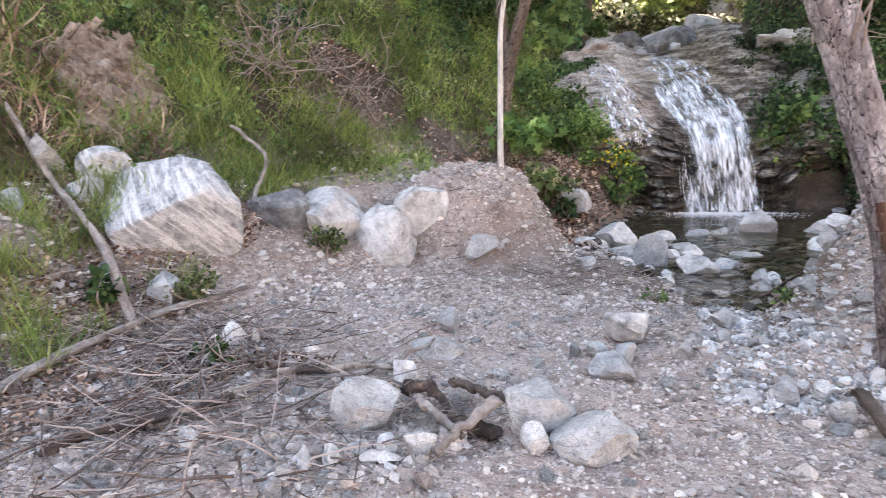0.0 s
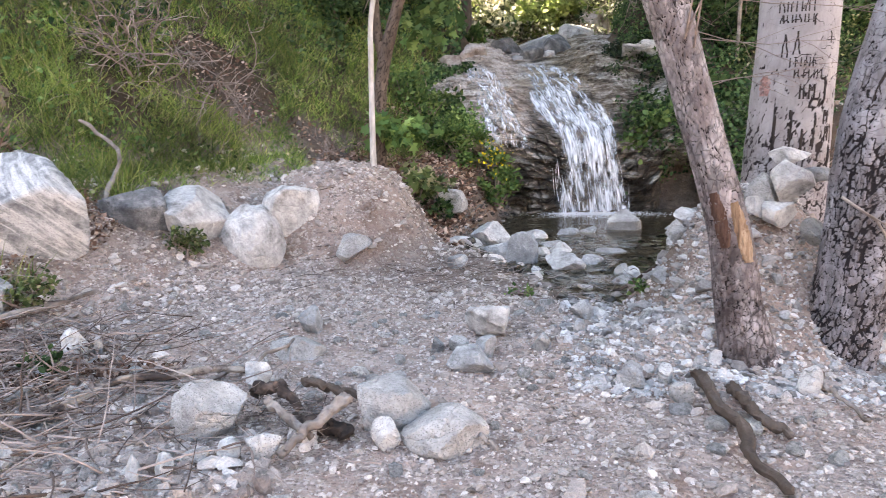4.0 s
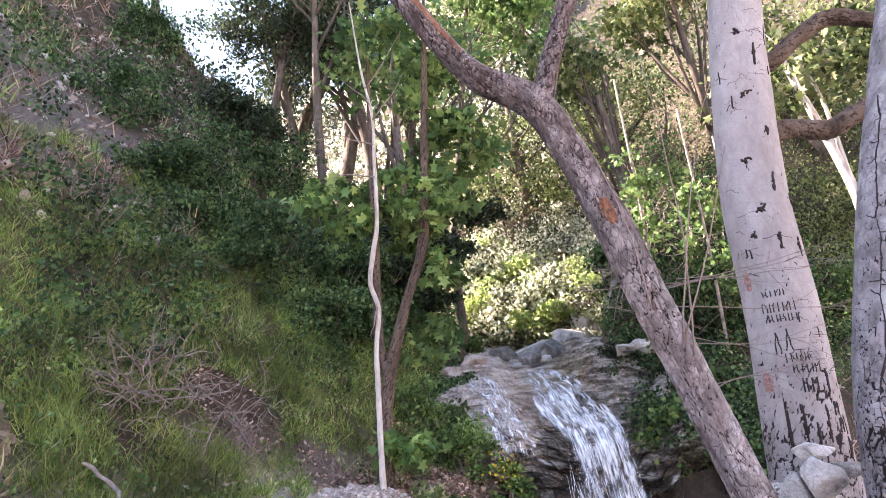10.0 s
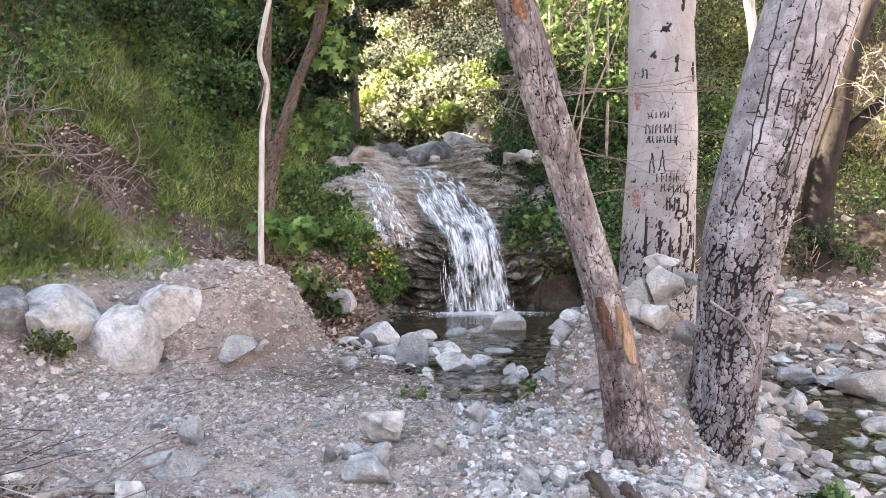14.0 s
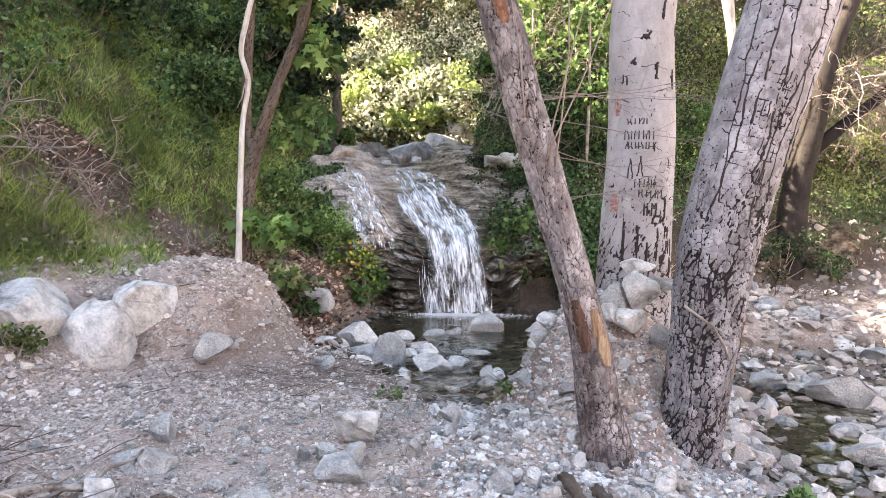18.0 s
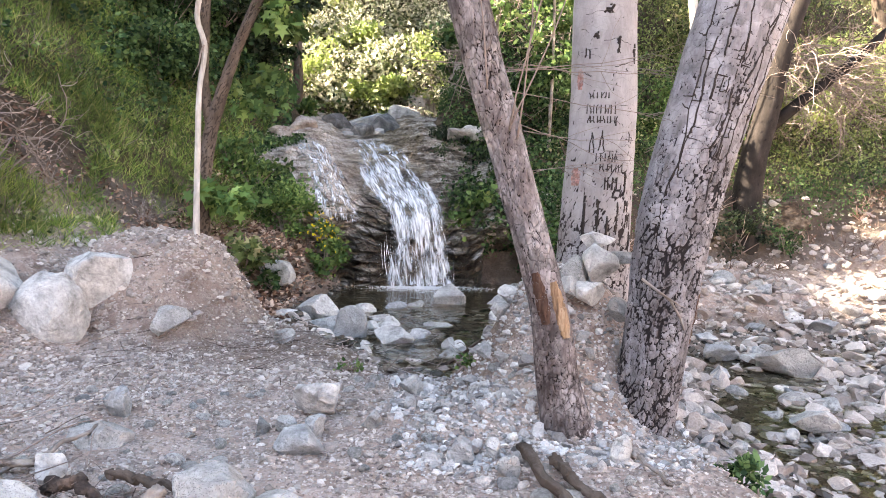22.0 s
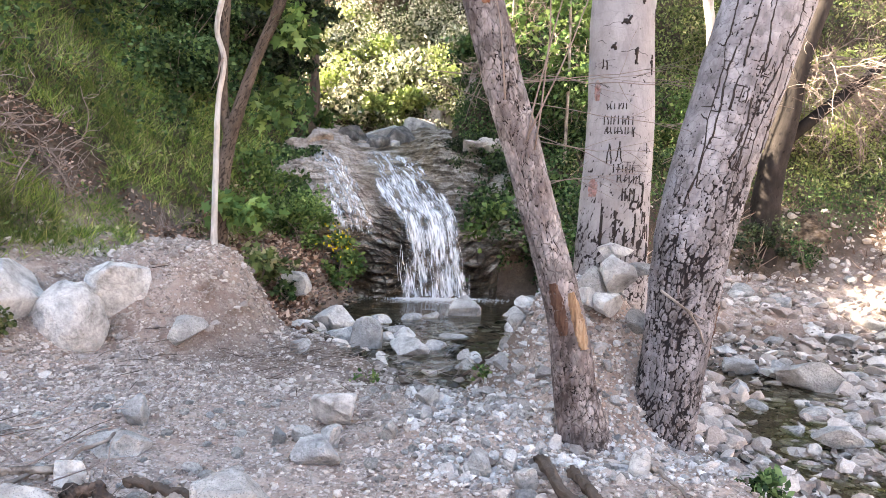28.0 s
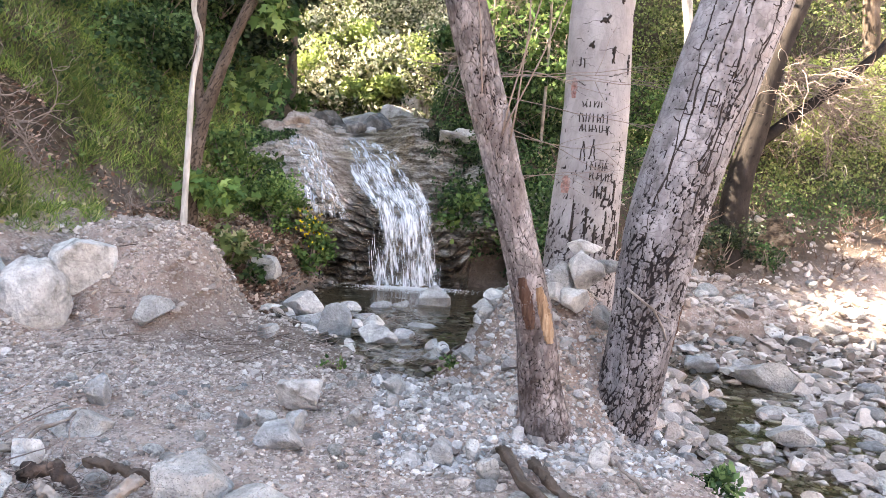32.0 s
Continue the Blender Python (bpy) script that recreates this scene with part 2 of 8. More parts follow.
def leaf_mat(name, stops, rough=0.6, through=0.22):
    """Leaves: each island its own green, light passing through."""
    m, n, l, b = node_mat(name)
    g = n.new("ShaderNodeNewGeometry")
    cr = ramp(n, stops)
    l.new(g.outputs["Random Per Island"], cr.inputs["Fac"])
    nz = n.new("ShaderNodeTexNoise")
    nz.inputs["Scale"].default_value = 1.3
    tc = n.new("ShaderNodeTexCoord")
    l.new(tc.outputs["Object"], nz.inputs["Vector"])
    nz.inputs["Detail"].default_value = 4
    # patches of darker and lighter leaf colour, standing in for shade within the foliage
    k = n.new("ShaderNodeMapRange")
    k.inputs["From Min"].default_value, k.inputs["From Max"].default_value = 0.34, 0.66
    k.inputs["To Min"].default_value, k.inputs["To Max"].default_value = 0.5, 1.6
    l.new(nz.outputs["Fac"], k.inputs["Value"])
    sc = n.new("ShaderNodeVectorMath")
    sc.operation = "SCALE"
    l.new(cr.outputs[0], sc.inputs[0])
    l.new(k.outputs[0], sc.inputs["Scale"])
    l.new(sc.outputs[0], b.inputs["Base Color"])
    b.inputs["Roughness"].default_value = rough
    b.inputs["Specular IOR Level"].default_value = 0.16
    tr = n.new("ShaderNodeBsdfTranslucent")
    hs = n.new("ShaderNodeHueSaturation")
    hs.inputs["Hue"].default_value = 0.485
    hs.inputs["Saturation"].default_value = 0.9
    hs.inputs["Value"].default_value = 1.35
    l.new(sc.outputs[0], hs.inputs["Color"])
    l.new(hs.outputs[0], tr.inputs["Color"])
    mx = n.new("ShaderNodeMixShader")
    mx.inputs[0].default_value = through
    l.new(b.outputs[0], mx.inputs[1])
    l.new(tr.outputs[0], mx.inputs[2])
    l.new(mx.outputs[0], n["Material Output"].inputs["Surface"])
    return m


def ground_mat():
    """Canyon floor: pale gravelly soil, dark humus on the slope, wet earth by the water."""
    m, n, l, b = node_mat("gravel_soil")
    tc = n.new("ShaderNodeTexCoord")

    def noise_tex(scale, detail=5, rough=0.6):
        t = n.new("ShaderNodeTexNoise")
        t.inputs["Scale"].default_value = scale
        t.inputs["Detail"].default_value = detail
        t.inputs["Roughness"].default_value = rough
        l.new(tc.outputs["Object"], t.inputs["Vector"])
        return t.outputs["Fac"]

    def mix(fac, a, c):
        x = n.new("ShaderNodeMix")
        x.data_type = "RGBA"
        l.new(fac, x.inputs["Factor"])
        l.new(a, x.inputs["A"])
        l.new(c, x.inputs["B"])
        return x.outputs["Result"]

    def attribute(name):
        t = n.new("ShaderNodeAttribute")
        t.attribute_name = name
        return t.outputs["Fac"]
    grit = ramp(n, [(0.3, (0.19, 0.132, 0.109)), (0.5, (0.41, 0.318, 0.278)), (0.7, (0.60, 0.51, 0.465))])
    l.new(noise_tex(3.0, 8, 0.72), grit.inputs["Fac"])
    vo = n.new("ShaderNodeTexVoronoi")
    vo.inputs["Scale"].default_value = 55
    l.new(tc.outputs["Object"], vo.inputs["Vector"])
    peb = ramp(n, [(0.0, (0.27, 0.215, 0.192)), (0.5, (0.41, 0.34, 0.308)), (1.0, (0.58, 0.51, 0.472))])
    sep = n.new("ShaderNodeSeparateColor")
    l.new(vo.outputs["Color"], sep.inputs[0])
    l.new(sep.outputs[0], peb.inputs["Fac"])
    keep = ramp(n, [(0.45, (0, 0, 0)), (0.55, (1, 1, 1))])
    l.new(noise_tex(9, 4), keep.inputs["Fac"])
    col = mix(keep.outputs[0], grit.outputs[0], peb.outputs[0])
    humus = ramp(n, [(0.3, (0.022, 0.016, 0.011)), (0.55, (0.075, 0.055, 0.038)), (0.75, (0.19, 0.15, 0.11))])
    l.new(noise_tex(4, 7, 0.7), humus.inputs["Fac"])
    col = mix(attribute("soil"), col, humus.outputs[0])
    wetc = ramp(n, [(0.3, (0.085, 0.06, 0.047)), (0.7, (0.24, 0.182, 0.15))])
    l.new(noise_tex(12, 6, 0.7), wetc.inputs["Fac"])
    col = mix(attribute("wet"), col, wetc.outputs[0])
    l.new(col, b.inputs["Base Color"])
    b.inputs["Roughness"].default_value = 0.93
    b.inputs["Specular IOR Level"].default_value = 0.25
    add = n.new("ShaderNodeMath")
    add.operation = "SUBTRACT"
    l.new(noise_tex(60, 6, 0.7), add.inputs[0])
    l.new(vo.outputs["Distance"], add.inputs[1])
    bp = n.new("ShaderNodeBump")
    bp.inputs["Strength"].default_value = 0.9
    bp.inputs["Distance"].default_value = 0.022
    l.new(add.outputs[0], bp.inputs["Height"])
    l.new(bp.outputs[0], b.inputs["Normal"])
    return m


def bark_mat(name, stops, dark=(0.035, 0.026, 0.022), scale=5.0, stretch=0.35, old=(0.17, 0.14, 0.135), flakes=0.25, flake_scale=34.0, flake_shape=(1, 1, 0.62), line=0.08, plates=0.55):
    """Bark: plates coloured by noise, dark fissures from the relief of the trunk."""
    m, n, l, b = node_mat(name)
    tc = n.new("ShaderNodeTexCoord")
    mp = n.new("ShaderNodeMapping")
    mp.inputs["Scale"].default_value = (1, 1, stretch)
    l.new(tc.outputs["Object"], mp.inputs["Vector"])
    nz = n.new("ShaderNodeTexNoise")
    nz.inputs["Scale"].default_value = scale
    nz.inputs["Detail"].default_value = 9
    nz.inputs["Roughness"].default_value = 0.68
    l.new(mp.outputs[0], nz.inputs["Vector"])
    cr = ramp(n, stops)
    l.new(nz.outputs["Fac"], cr.inputs["Fac"])
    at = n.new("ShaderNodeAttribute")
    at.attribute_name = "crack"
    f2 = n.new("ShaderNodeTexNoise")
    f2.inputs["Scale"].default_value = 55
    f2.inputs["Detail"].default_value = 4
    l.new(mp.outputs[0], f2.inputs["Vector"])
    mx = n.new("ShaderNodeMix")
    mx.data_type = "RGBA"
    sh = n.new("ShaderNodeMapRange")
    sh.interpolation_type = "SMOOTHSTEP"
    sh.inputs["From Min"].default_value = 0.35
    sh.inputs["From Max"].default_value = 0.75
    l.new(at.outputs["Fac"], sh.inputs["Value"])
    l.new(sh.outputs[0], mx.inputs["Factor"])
    ag = n.new("ShaderNodeAttribute")
    ag.attribute_name = "old"
    om = n.new("ShaderNodeMix")
    om.data_type = "RGBA"
    om.inputs["B"].default_value = (*old, 1)
    ox = n.new("ShaderNodeMath")
    ox.operation = "MULTIPLY"
    oz = ramp(n, [(0.42, (0.35, 0.35, 0.35)), (0.6, (1, 1, 1))])
    l.new(f2.outputs["Fac"], oz.inputs["Fac"])
    l.new(ag.outputs["Fac"], ox.inputs[0])
    l.new(oz.outputs[0], ox.inputs[1])
    l.new(ox.outputs[0], om.inputs["Factor"])
    l.new(cr.outputs[0], om.inputs["A"])
    pa = n.new("ShaderNodeAttribute")
    pa.attribute_name = "plate"
    pv = n.new("ShaderNodeMath")
    pv.operation = "MULTIPLY_ADD"
    pv.inputs[1].default_value = plates
    pv.inputs[2].default_value = 1.0 - plates * 0.5
    l.new(pa.outputs["Fac"], pv.inputs[0])
    ps = n.new("ShaderNodeVectorMath")
    ps.operation = "SCALE"
    l.new(om.outputs["Result"], ps.inputs[0])
    l.new(pv.outputs[0], ps.inputs["Scale"])
    l.new(ps.outputs[0], mx.inputs["A"])
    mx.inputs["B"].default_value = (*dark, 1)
    b.inputs["Roughness"].default_value = 0.88
    b.inputs["Specular IOR Level"].default_value = 0.25
    # small rectangular flakes, stronger on old bark
    fm = n.new("ShaderNodeMapping")
    fm.inputs["Scale"].default_value = flake_shape
    l.new(tc.outputs["Object"], fm.inputs["Vector"])
    wz = n.new("ShaderNodeTexNoise")
    wz.inputs["Scale"].default_value = 28
    l.new(fm.outputs[0], wz.inputs["Vector"])
    wv = n.new("ShaderNodeVectorMath")
    wv.operation = "MULTIPLY_ADD"
    wv.inputs[1].default_value = (0.03, 0.03, 0.03)
    l.new(wz.outputs["Color"], wv.inputs[0])
    l.new(fm.outputs[0], wv.inputs[2])
    vo = n.new("ShaderNodeTexVoronoi")
    vo.feature = "DISTANCE_TO_EDGE"
    vo.inputs["Scale"].default_value = flake_scale
    l.new(wv.outputs[0], vo.inputs["Vector"])
    fl = n.new("ShaderNodeMapRange")
    fl.inputs["From Max"].default_value = line
    fl.inputs["To Min"].default_value, fl.inputs["To Max"].default_value = 1.0, 0.0
    l.new(vo.outputs["Distance"], fl.inputs["Value"])
    am = n.new("ShaderNodeMapRange")
    am.inputs["To Min"].default_value, am.inputs["To Max"].default_value = flakes, 0.85
    l.new(ag.outputs["Fac"], am.inputs["Value"])
    nm = ramp(n, [(0.38, (0, 0, 0)), (0.58, (1, 1, 1))])
    l.new(nz.outputs["Fac"], nm.inputs["Fac"])
    f3 = n.new("ShaderNodeMath")
    f3.operation = "MULTIPLY"
    l.new(fl.outputs[0], f3.inputs[0])
    l.new(am.outputs[0], f3.inputs[1])
    f4 = n.new("ShaderNodeMath")
    f4.operation = "MULTIPLY"
    l.new(f3.outputs[0], f4.inputs[0])
    l.new(nm.outputs[0], f4.inputs[1])
    fx = n.new("ShaderNodeMix")
    fx.data_type = "RGBA"
    fx.inputs["B"].default_value = (*dark, 1)
    l.new(f4.outputs[0], fx.inputs["Factor"])
    l.new(mx.outputs["Result"], fx.inputs["A"])
    l.new(fx.outputs["Result"], b.inputs["Base Color"])
    hh = n.new("ShaderNodeMath")
    hh.operation = "MULTIPLY_ADD"
    hh.inputs[1].default_value = -1.0
    l.new(f4.outputs[0], hh.inputs[0])
    l.new(f2.outputs["Fac"], hh.inputs[2])
    bp = n.new("ShaderNodeBump")
    bp.inputs["Strength"].default_value = 0.8
    bp.inputs["Distance"].default_value = 0.008
    l.new(hh.outputs[0], bp.inputs["Height"])
    l.new(bp.outputs[0], b.inputs["Normal"])
    return m


M_GROUND = ground_mat()
M_GRAVEL = surface("gravel", [(0.18, (0.25, 0.197, 0.174)), (0.34, (0.345, 0.29, 0.262)), (0.52, (0.435, 0.382, 0.35)), (0.7, (0.52, 0.472, 0.44)), (0.92, (0.70, 0.66, 0.628))], 14, 0.9, 0.9, 70, 0.25, island=True, speckle=0.2, pick=0.5)
M_WHITE = surface("white_granite", [(0.3, (0.20, 0.19, 0.18)), (0.42, (0.42, 0.408, 0.395)), (0.55, (0.58, 0.568, 0.55)), (0.75, (0.70, 0.688, 0.67))], 6.5, 0.85, 1.0, 34, 0.12, speckle=0.22, cracks=2.2, crack_depth=0.18)
M_GREY = surface("grey_granite", [(0.3, (0.22, 0.213, 0.205)), (0.5, (0.38, 0.373, 0.36)), (0.7, (0.56, 0.55, 0.53))], 4.5, 0.85, 0.9, 50, 0.18, speckle=0.5, cracks=2.6, crack_depth=0.2)
M_BLUE = surface("blue_grey_stone", [(0.3, (0.20, 0.205, 0.208)), (0.5, (0.34, 0.348, 0.352)), (0.7, (0.49, 0.495, 0.495))], 7, 0.8, 0.9, 50, 0.2, speckle=0.35, cracks=2.6, crack_depth=0.2)
M_DARK = surface("dark_grey_granite", [(0.3, (0.07, 0.072, 0.075)), (0.5, (0.15, 0.152, 0.155)), (0.7, (0.30, 0.30, 0.295))], 9, 0.85, 0.9, 45, 0.1, speckle=0.5, cracks=2.6, crack_depth=0.3)
M_BERM = surface("pale_blue_grey_gravel", [(0.18, (0.22, 0.205, 0.198)), (0.34, (0.33, 0.318, 0.312)), (0.52, (0.43, 0.42, 0.415)), (0.7, (0.54, 0.53, 0.525)), (0.92, (0.72, 0.71, 0.70))], 14, 0.9, 0.9, 70, 0.25, island=True, speckle=0.2, pick=0.5)
M_CLIFF = surface("wet_rock", [(0.3, (0.022, 0.017, 0.013)), (0.42, (0.11, 0.083, 0.06)), (0.5, (0.21, 0.172, 0.132)), (0.58, (0.33, 0.30, 0.265)), (0.75, (0.52, 0.50, 0.48))], 2.4, 0.42, 1.0, 26, 0.0, stretch=(1, 1, 1.5), dist=0.035, cracks=3.4, crack_depth=0.5)


def cliff_mat():
    """Layered canyon rock: pale grey-tan where dry, ochre film on the slab, dark brown where water runs and towards the
    foot.
    """
    m, n, l, b = node_mat("layered_rock")
    tc = n.new("ShaderNodeTexCoord")

    def noise_tex(scale, detail=6, rough=0.65, stretch=(1, 1, 1)):
        mp = n.new("ShaderNodeMapping")
        mp.inputs["Scale"].default_value = stretch
        mp.inputs["Rotation"].default_value = (0, radians(-14), 0)
        l.new(tc.outputs["Object"], mp.inputs["Vector"])
        t = n.new("ShaderNodeTexNoise")
        t.inputs["Scale"].default_value = scale
        t.inputs["Detail"].default_value = detail
        t.inputs["Roughness"].default_value = rough
        l.new(mp.outputs[0], t.inputs["Vector"])
        return t.outputs["Fac"]

    def mix(fac, a, c):
        x = n.new("ShaderNodeMix")
        x.data_type = "RGBA"
        l.new(fac, x.inputs["Factor"])
        l.new(a, x.inputs["A"])
        l.new(c, x.inputs["B"])
        return x.outputs["Result"]

    def tone(fac, stops):
        r = ramp(n, stops)
        l.new(fac, r.inputs["Fac"])
        return r.outputs[0]

    def attribute(name):
        t = n.new("ShaderNodeAttribute")
        t.attribute_name = name
        return t.outputs["Fac"]
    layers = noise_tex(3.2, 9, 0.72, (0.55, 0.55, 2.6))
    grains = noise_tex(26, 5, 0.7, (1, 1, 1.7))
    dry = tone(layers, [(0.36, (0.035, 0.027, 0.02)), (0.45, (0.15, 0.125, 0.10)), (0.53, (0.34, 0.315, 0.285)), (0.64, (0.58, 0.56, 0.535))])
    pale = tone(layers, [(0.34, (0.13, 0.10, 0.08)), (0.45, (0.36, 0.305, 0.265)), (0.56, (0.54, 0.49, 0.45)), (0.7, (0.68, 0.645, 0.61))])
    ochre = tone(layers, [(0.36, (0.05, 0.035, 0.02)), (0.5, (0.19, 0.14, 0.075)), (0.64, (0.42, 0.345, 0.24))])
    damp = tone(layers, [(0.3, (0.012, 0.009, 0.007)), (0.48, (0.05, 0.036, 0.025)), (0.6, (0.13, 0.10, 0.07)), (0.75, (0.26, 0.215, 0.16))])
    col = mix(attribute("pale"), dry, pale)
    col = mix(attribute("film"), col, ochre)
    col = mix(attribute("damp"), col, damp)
    g = n.new("ShaderNodeMapRange")
    g.inputs["From Min"].default_value, g.inputs["From Max"].default_value = 0.3, 0.7
    g.inputs["To Min"].default_value, g.inputs["To Max"].default_value = 0.6, 1.3
    l.new(grains, g.inputs["Value"])
    sc = n.new("ShaderNodeVectorMath")
    sc.operation = "SCALE"
    l.new(col, sc.inputs[0])
    l.new(g.outputs[0], sc.inputs["Scale"])
    l.new(sc.outputs[0], b.inputs["Base Color"])
    gl = n.new("ShaderNodeMapRange")
    gl.inputs["To Min"].default_value, gl.inputs["To Max"].default_value = 0.75, 0.38
    l.new(attribute("damp"), gl.inputs["Value"])
    l.new(gl.outputs[0], b.inputs["Roughness"])
    b.inputs["Specular IOR Level"].default_value = 0.3
    bp = n.new("ShaderNodeBump")
    bp.inputs["Strength"].default_value = 1.0
    bp.inputs["Distance"].default_value = 0.03
    ad = n.new("ShaderNodeMath")
    l.new(grains, ad.inputs[0])
    l.new(layers, ad.inputs[1])
    l.new(crack_lines(n, l, b, tc.outputs["Object"], sc.outputs[0], ad.outputs[0], 3.6, 0.7), bp.inputs["Height"])
    l.new(bp.outputs[0], b.inputs["Normal"])
    return m


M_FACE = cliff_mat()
M_CLAY = surface("pale_bank_rock", [(0.3, (0.12, 0.085, 0.068)), (0.40, (0.26, 0.205, 0.175)), (0.52, (0.37, 0.315, 0.28)), (0.7, (0.48, 0.42, 0.385))], 5.0, 0.95, 1.0, 28, 0.0, dist=0.03, cracks=2.6, crack_depth=0.28)
M_BANK = surface("brown_bank_earth", [(0.34, (0.025, 0.017, 0.012)), (0.46, (0.10, 0.072, 0.05)), (0.56, (0.21, 0.163, 0.12)), (0.7, (0.36, 0.30, 0.24))], 4.0, 0.95, 1.0, 18, 0.0, stretch=(1, 1, 2.2), dist=0.08, cracks=2.2, crack_depth=0.9)
M_BARK = bark_mat("plated_bark", [(0.28, (0.14, 0.126, 0.132)), (0.45, (0.265, 0.252, 0.266)), (0.6, (0.37, 0.358, 0.378)), (0.75, (0.49, 0.478, 0.50))], (0.018, 0.014, 0.015), old=(0.115, 0.097, 0.097), flakes=0.5, flake_scale=17.0, flake_shape=(0.75, 0.75, 1.2), line=0.05, plates=0.7)
M_PALE = bark_mat("smooth_pale_bark", [(0.28, (0.24, 0.217, 0.216)), (0.42, (0.35, 0.33, 0.335)), (0.62, (0.44, 0.422, 0.432)), (0.8, (0.52, 0.503, 0.513))], (0.03, 0.023, 0.023), 4.0, 0.5, old=(0.21, 0.18, 0.175), flakes=0.22, flake_scale=11.0, flake_shape=(0.7, 0.7, 1.2), line=0.035, plates=0.25)
M_SCALY = bark_mat("scaly_bark", [(0.3, (0.10, 0.08, 0.078)), (0.47, (0.21, 0.184, 0.184)), (0.62, (0.36, 0.33, 0.33)), (0.8, (0.50, 0.47, 0.475))], (0.02, 0.014, 0.013), 7.0, 0.5, old=(0.07, 0.048, 0.045), flakes=0.55, flake_scale=24.0, flake_shape=(1.0, 1.0, 0.6), line=0.09, plates=0.95)
M_DARKBARK = bark_mat("brown_bark", [(0.3, (0.05, 0.036, 0.028)), (0.5, (0.12, 0.09, 0.072)), (0.75, (0.22, 0.175, 0.15))], (0.042, 0.031, 0.025))
M_TAN = surface("torn_tan_wood", [(0.3, (0.09, 0.05, 0.032)), (0.5, (0.26, 0.165, 0.10)), (0.7, (0.45, 0.335, 0.235))], 26, 0.85, 1.0, 60, 0.0, stretch=(1, 1, 0.08), dist=0.015)
M_REDWOOD = surface("red_brown_wood", [(0.3, (0.05, 0.022, 0.014)), (0.5, (0.085, 0.044, 0.031)), (0.7, (0.165, 0.098, 0.07))], 22, 0.85, 1.0, 60, 0.0, stretch=(1, 1, 0.08), dist=0.012)
M_ORANGE = surface("orange_inner_bark", [(0.3, (0.07, 0.03, 0.02)), (0.5, (0.19, 0.085, 0.05)), (0.7, (0.36, 0.21, 0.14))], 14, 0.85, 0.8, 60, 0.0, stretch=(1, 1, 0.3), dist=0.012)
M_BAND = surface("banded_granite", [(0.3, (0.12, 0.122, 0.125)), (0.45, (0.27, 0.272, 0.272)), (0.58, (0.40, 0.40, 0.395)), (0.72, (0.55, 0.545, 0.54))], 11.0, 0.85, 0.9, 40, 0.05, speckle=0.5, bands=2.0)
M_WET = surface("wet_stone", [(0.3, (0.05, 0.042, 0.034)), (0.5, (0.14, 0.12, 0.10)), (0.7, (0.26, 0.24, 0.22))], 9, 0.25, 0.4, 50, 0.25, island=True, pick=0.6, spec=0.5)
# bark made nearly black: the tree's shade is put into its colour
M_SHADEBARK = bark_mat("bark_with_shade_in_colour", [(0.3, (0.012, 0.009, 0.008)), (0.5, (0.024, 0.019, 0.017)), (0.75, (0.05, 0.041, 0.037))], (0.008, 0.006, 0.006), old=(0.03, 0.023, 0.02))
M_STICK = surface("weathered_wood", [(0.3, (0.13, 0.105, 0.09)), (0.5, (0.27, 0.23, 0.205)), (0.7, (0.44, 0.395, 0.36))], 6, 0.9, 0.5, 40, 0.15, island=True)
M_BRANCH = surface("half_barked_wood", [(0.42, (0.07, 0.052, 0.045)), (0.49, (0.15, 0.115, 0.098)), (0.53, (0.34, 0.275, 0.225)), (0.7, (0.50, 0.425, 0.36))], 3.5, 0.9, 0.6, 50, 0.1)
M_POLE = surface("peeled_pale_wood", [(0.3, (0.25, 0.215, 0.185)), (0.5, (0.47, 0.435, 0.40)), (0.7, (0.62, 0.59, 0.56))], 9, 0.8, 0.6, 40, 0.0, stretch=(1, 1, 0.3))
M_CHAR = surface("charred_wood", [(0.3, (0.012, 0.011, 0.01)), (0.5, (0.06, 0.042, 0.035)), (0.7, (0.2, 0.14, 0.11))], 7, 0.85, 0.7, 40, 0.0)
M_TWIG = surface("dry_twigs", [(0.2, (0.10, 0.07, 0.058)), (0.5, (0.21, 0.165, 0.145)), (0.85, (0.38, 0.32, 0.29))], 4, 0.9, 0.2, 60, 0.2, island=True, pick=0.7)
M_LITTER = leaf_mat("dry_leaves", [(0.0, (0.06, 0.034, 0.025)), (0.45, (0.20, 0.122, 0.09)), (0.8, (0.35, 0.25, 0.20)), (1.0, (0.52, 0.42, 0.35))], 0.8, 0.1)
M_GRASS = leaf_mat("grass_blades", [(0.0, (0.03, 0.06, 0.015)), (0.35, (0.10, 0.175, 0.04)), (0.75, (0.215, 0.31, 0.075)), (0.93, (0.35, 0.37, 0.12)), (1.0, (0.44, 0.38, 0.22))])
M_YGRASS = leaf_mat("yellow_green_grass", [(0.0, (0.07, 0.115, 0.03)), (0.5, (0.145, 0.205, 0.055)), (0.85, (0.24, 0.285, 0.09)), (1.0, (0.36, 0.33, 0.17))])
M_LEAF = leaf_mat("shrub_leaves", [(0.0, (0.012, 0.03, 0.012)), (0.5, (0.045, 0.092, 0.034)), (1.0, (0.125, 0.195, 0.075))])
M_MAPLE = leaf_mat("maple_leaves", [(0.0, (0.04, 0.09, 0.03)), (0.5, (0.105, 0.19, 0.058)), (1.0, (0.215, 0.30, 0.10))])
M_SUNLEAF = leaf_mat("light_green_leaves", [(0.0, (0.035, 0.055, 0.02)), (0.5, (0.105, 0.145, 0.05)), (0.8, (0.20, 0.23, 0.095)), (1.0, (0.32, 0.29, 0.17))])
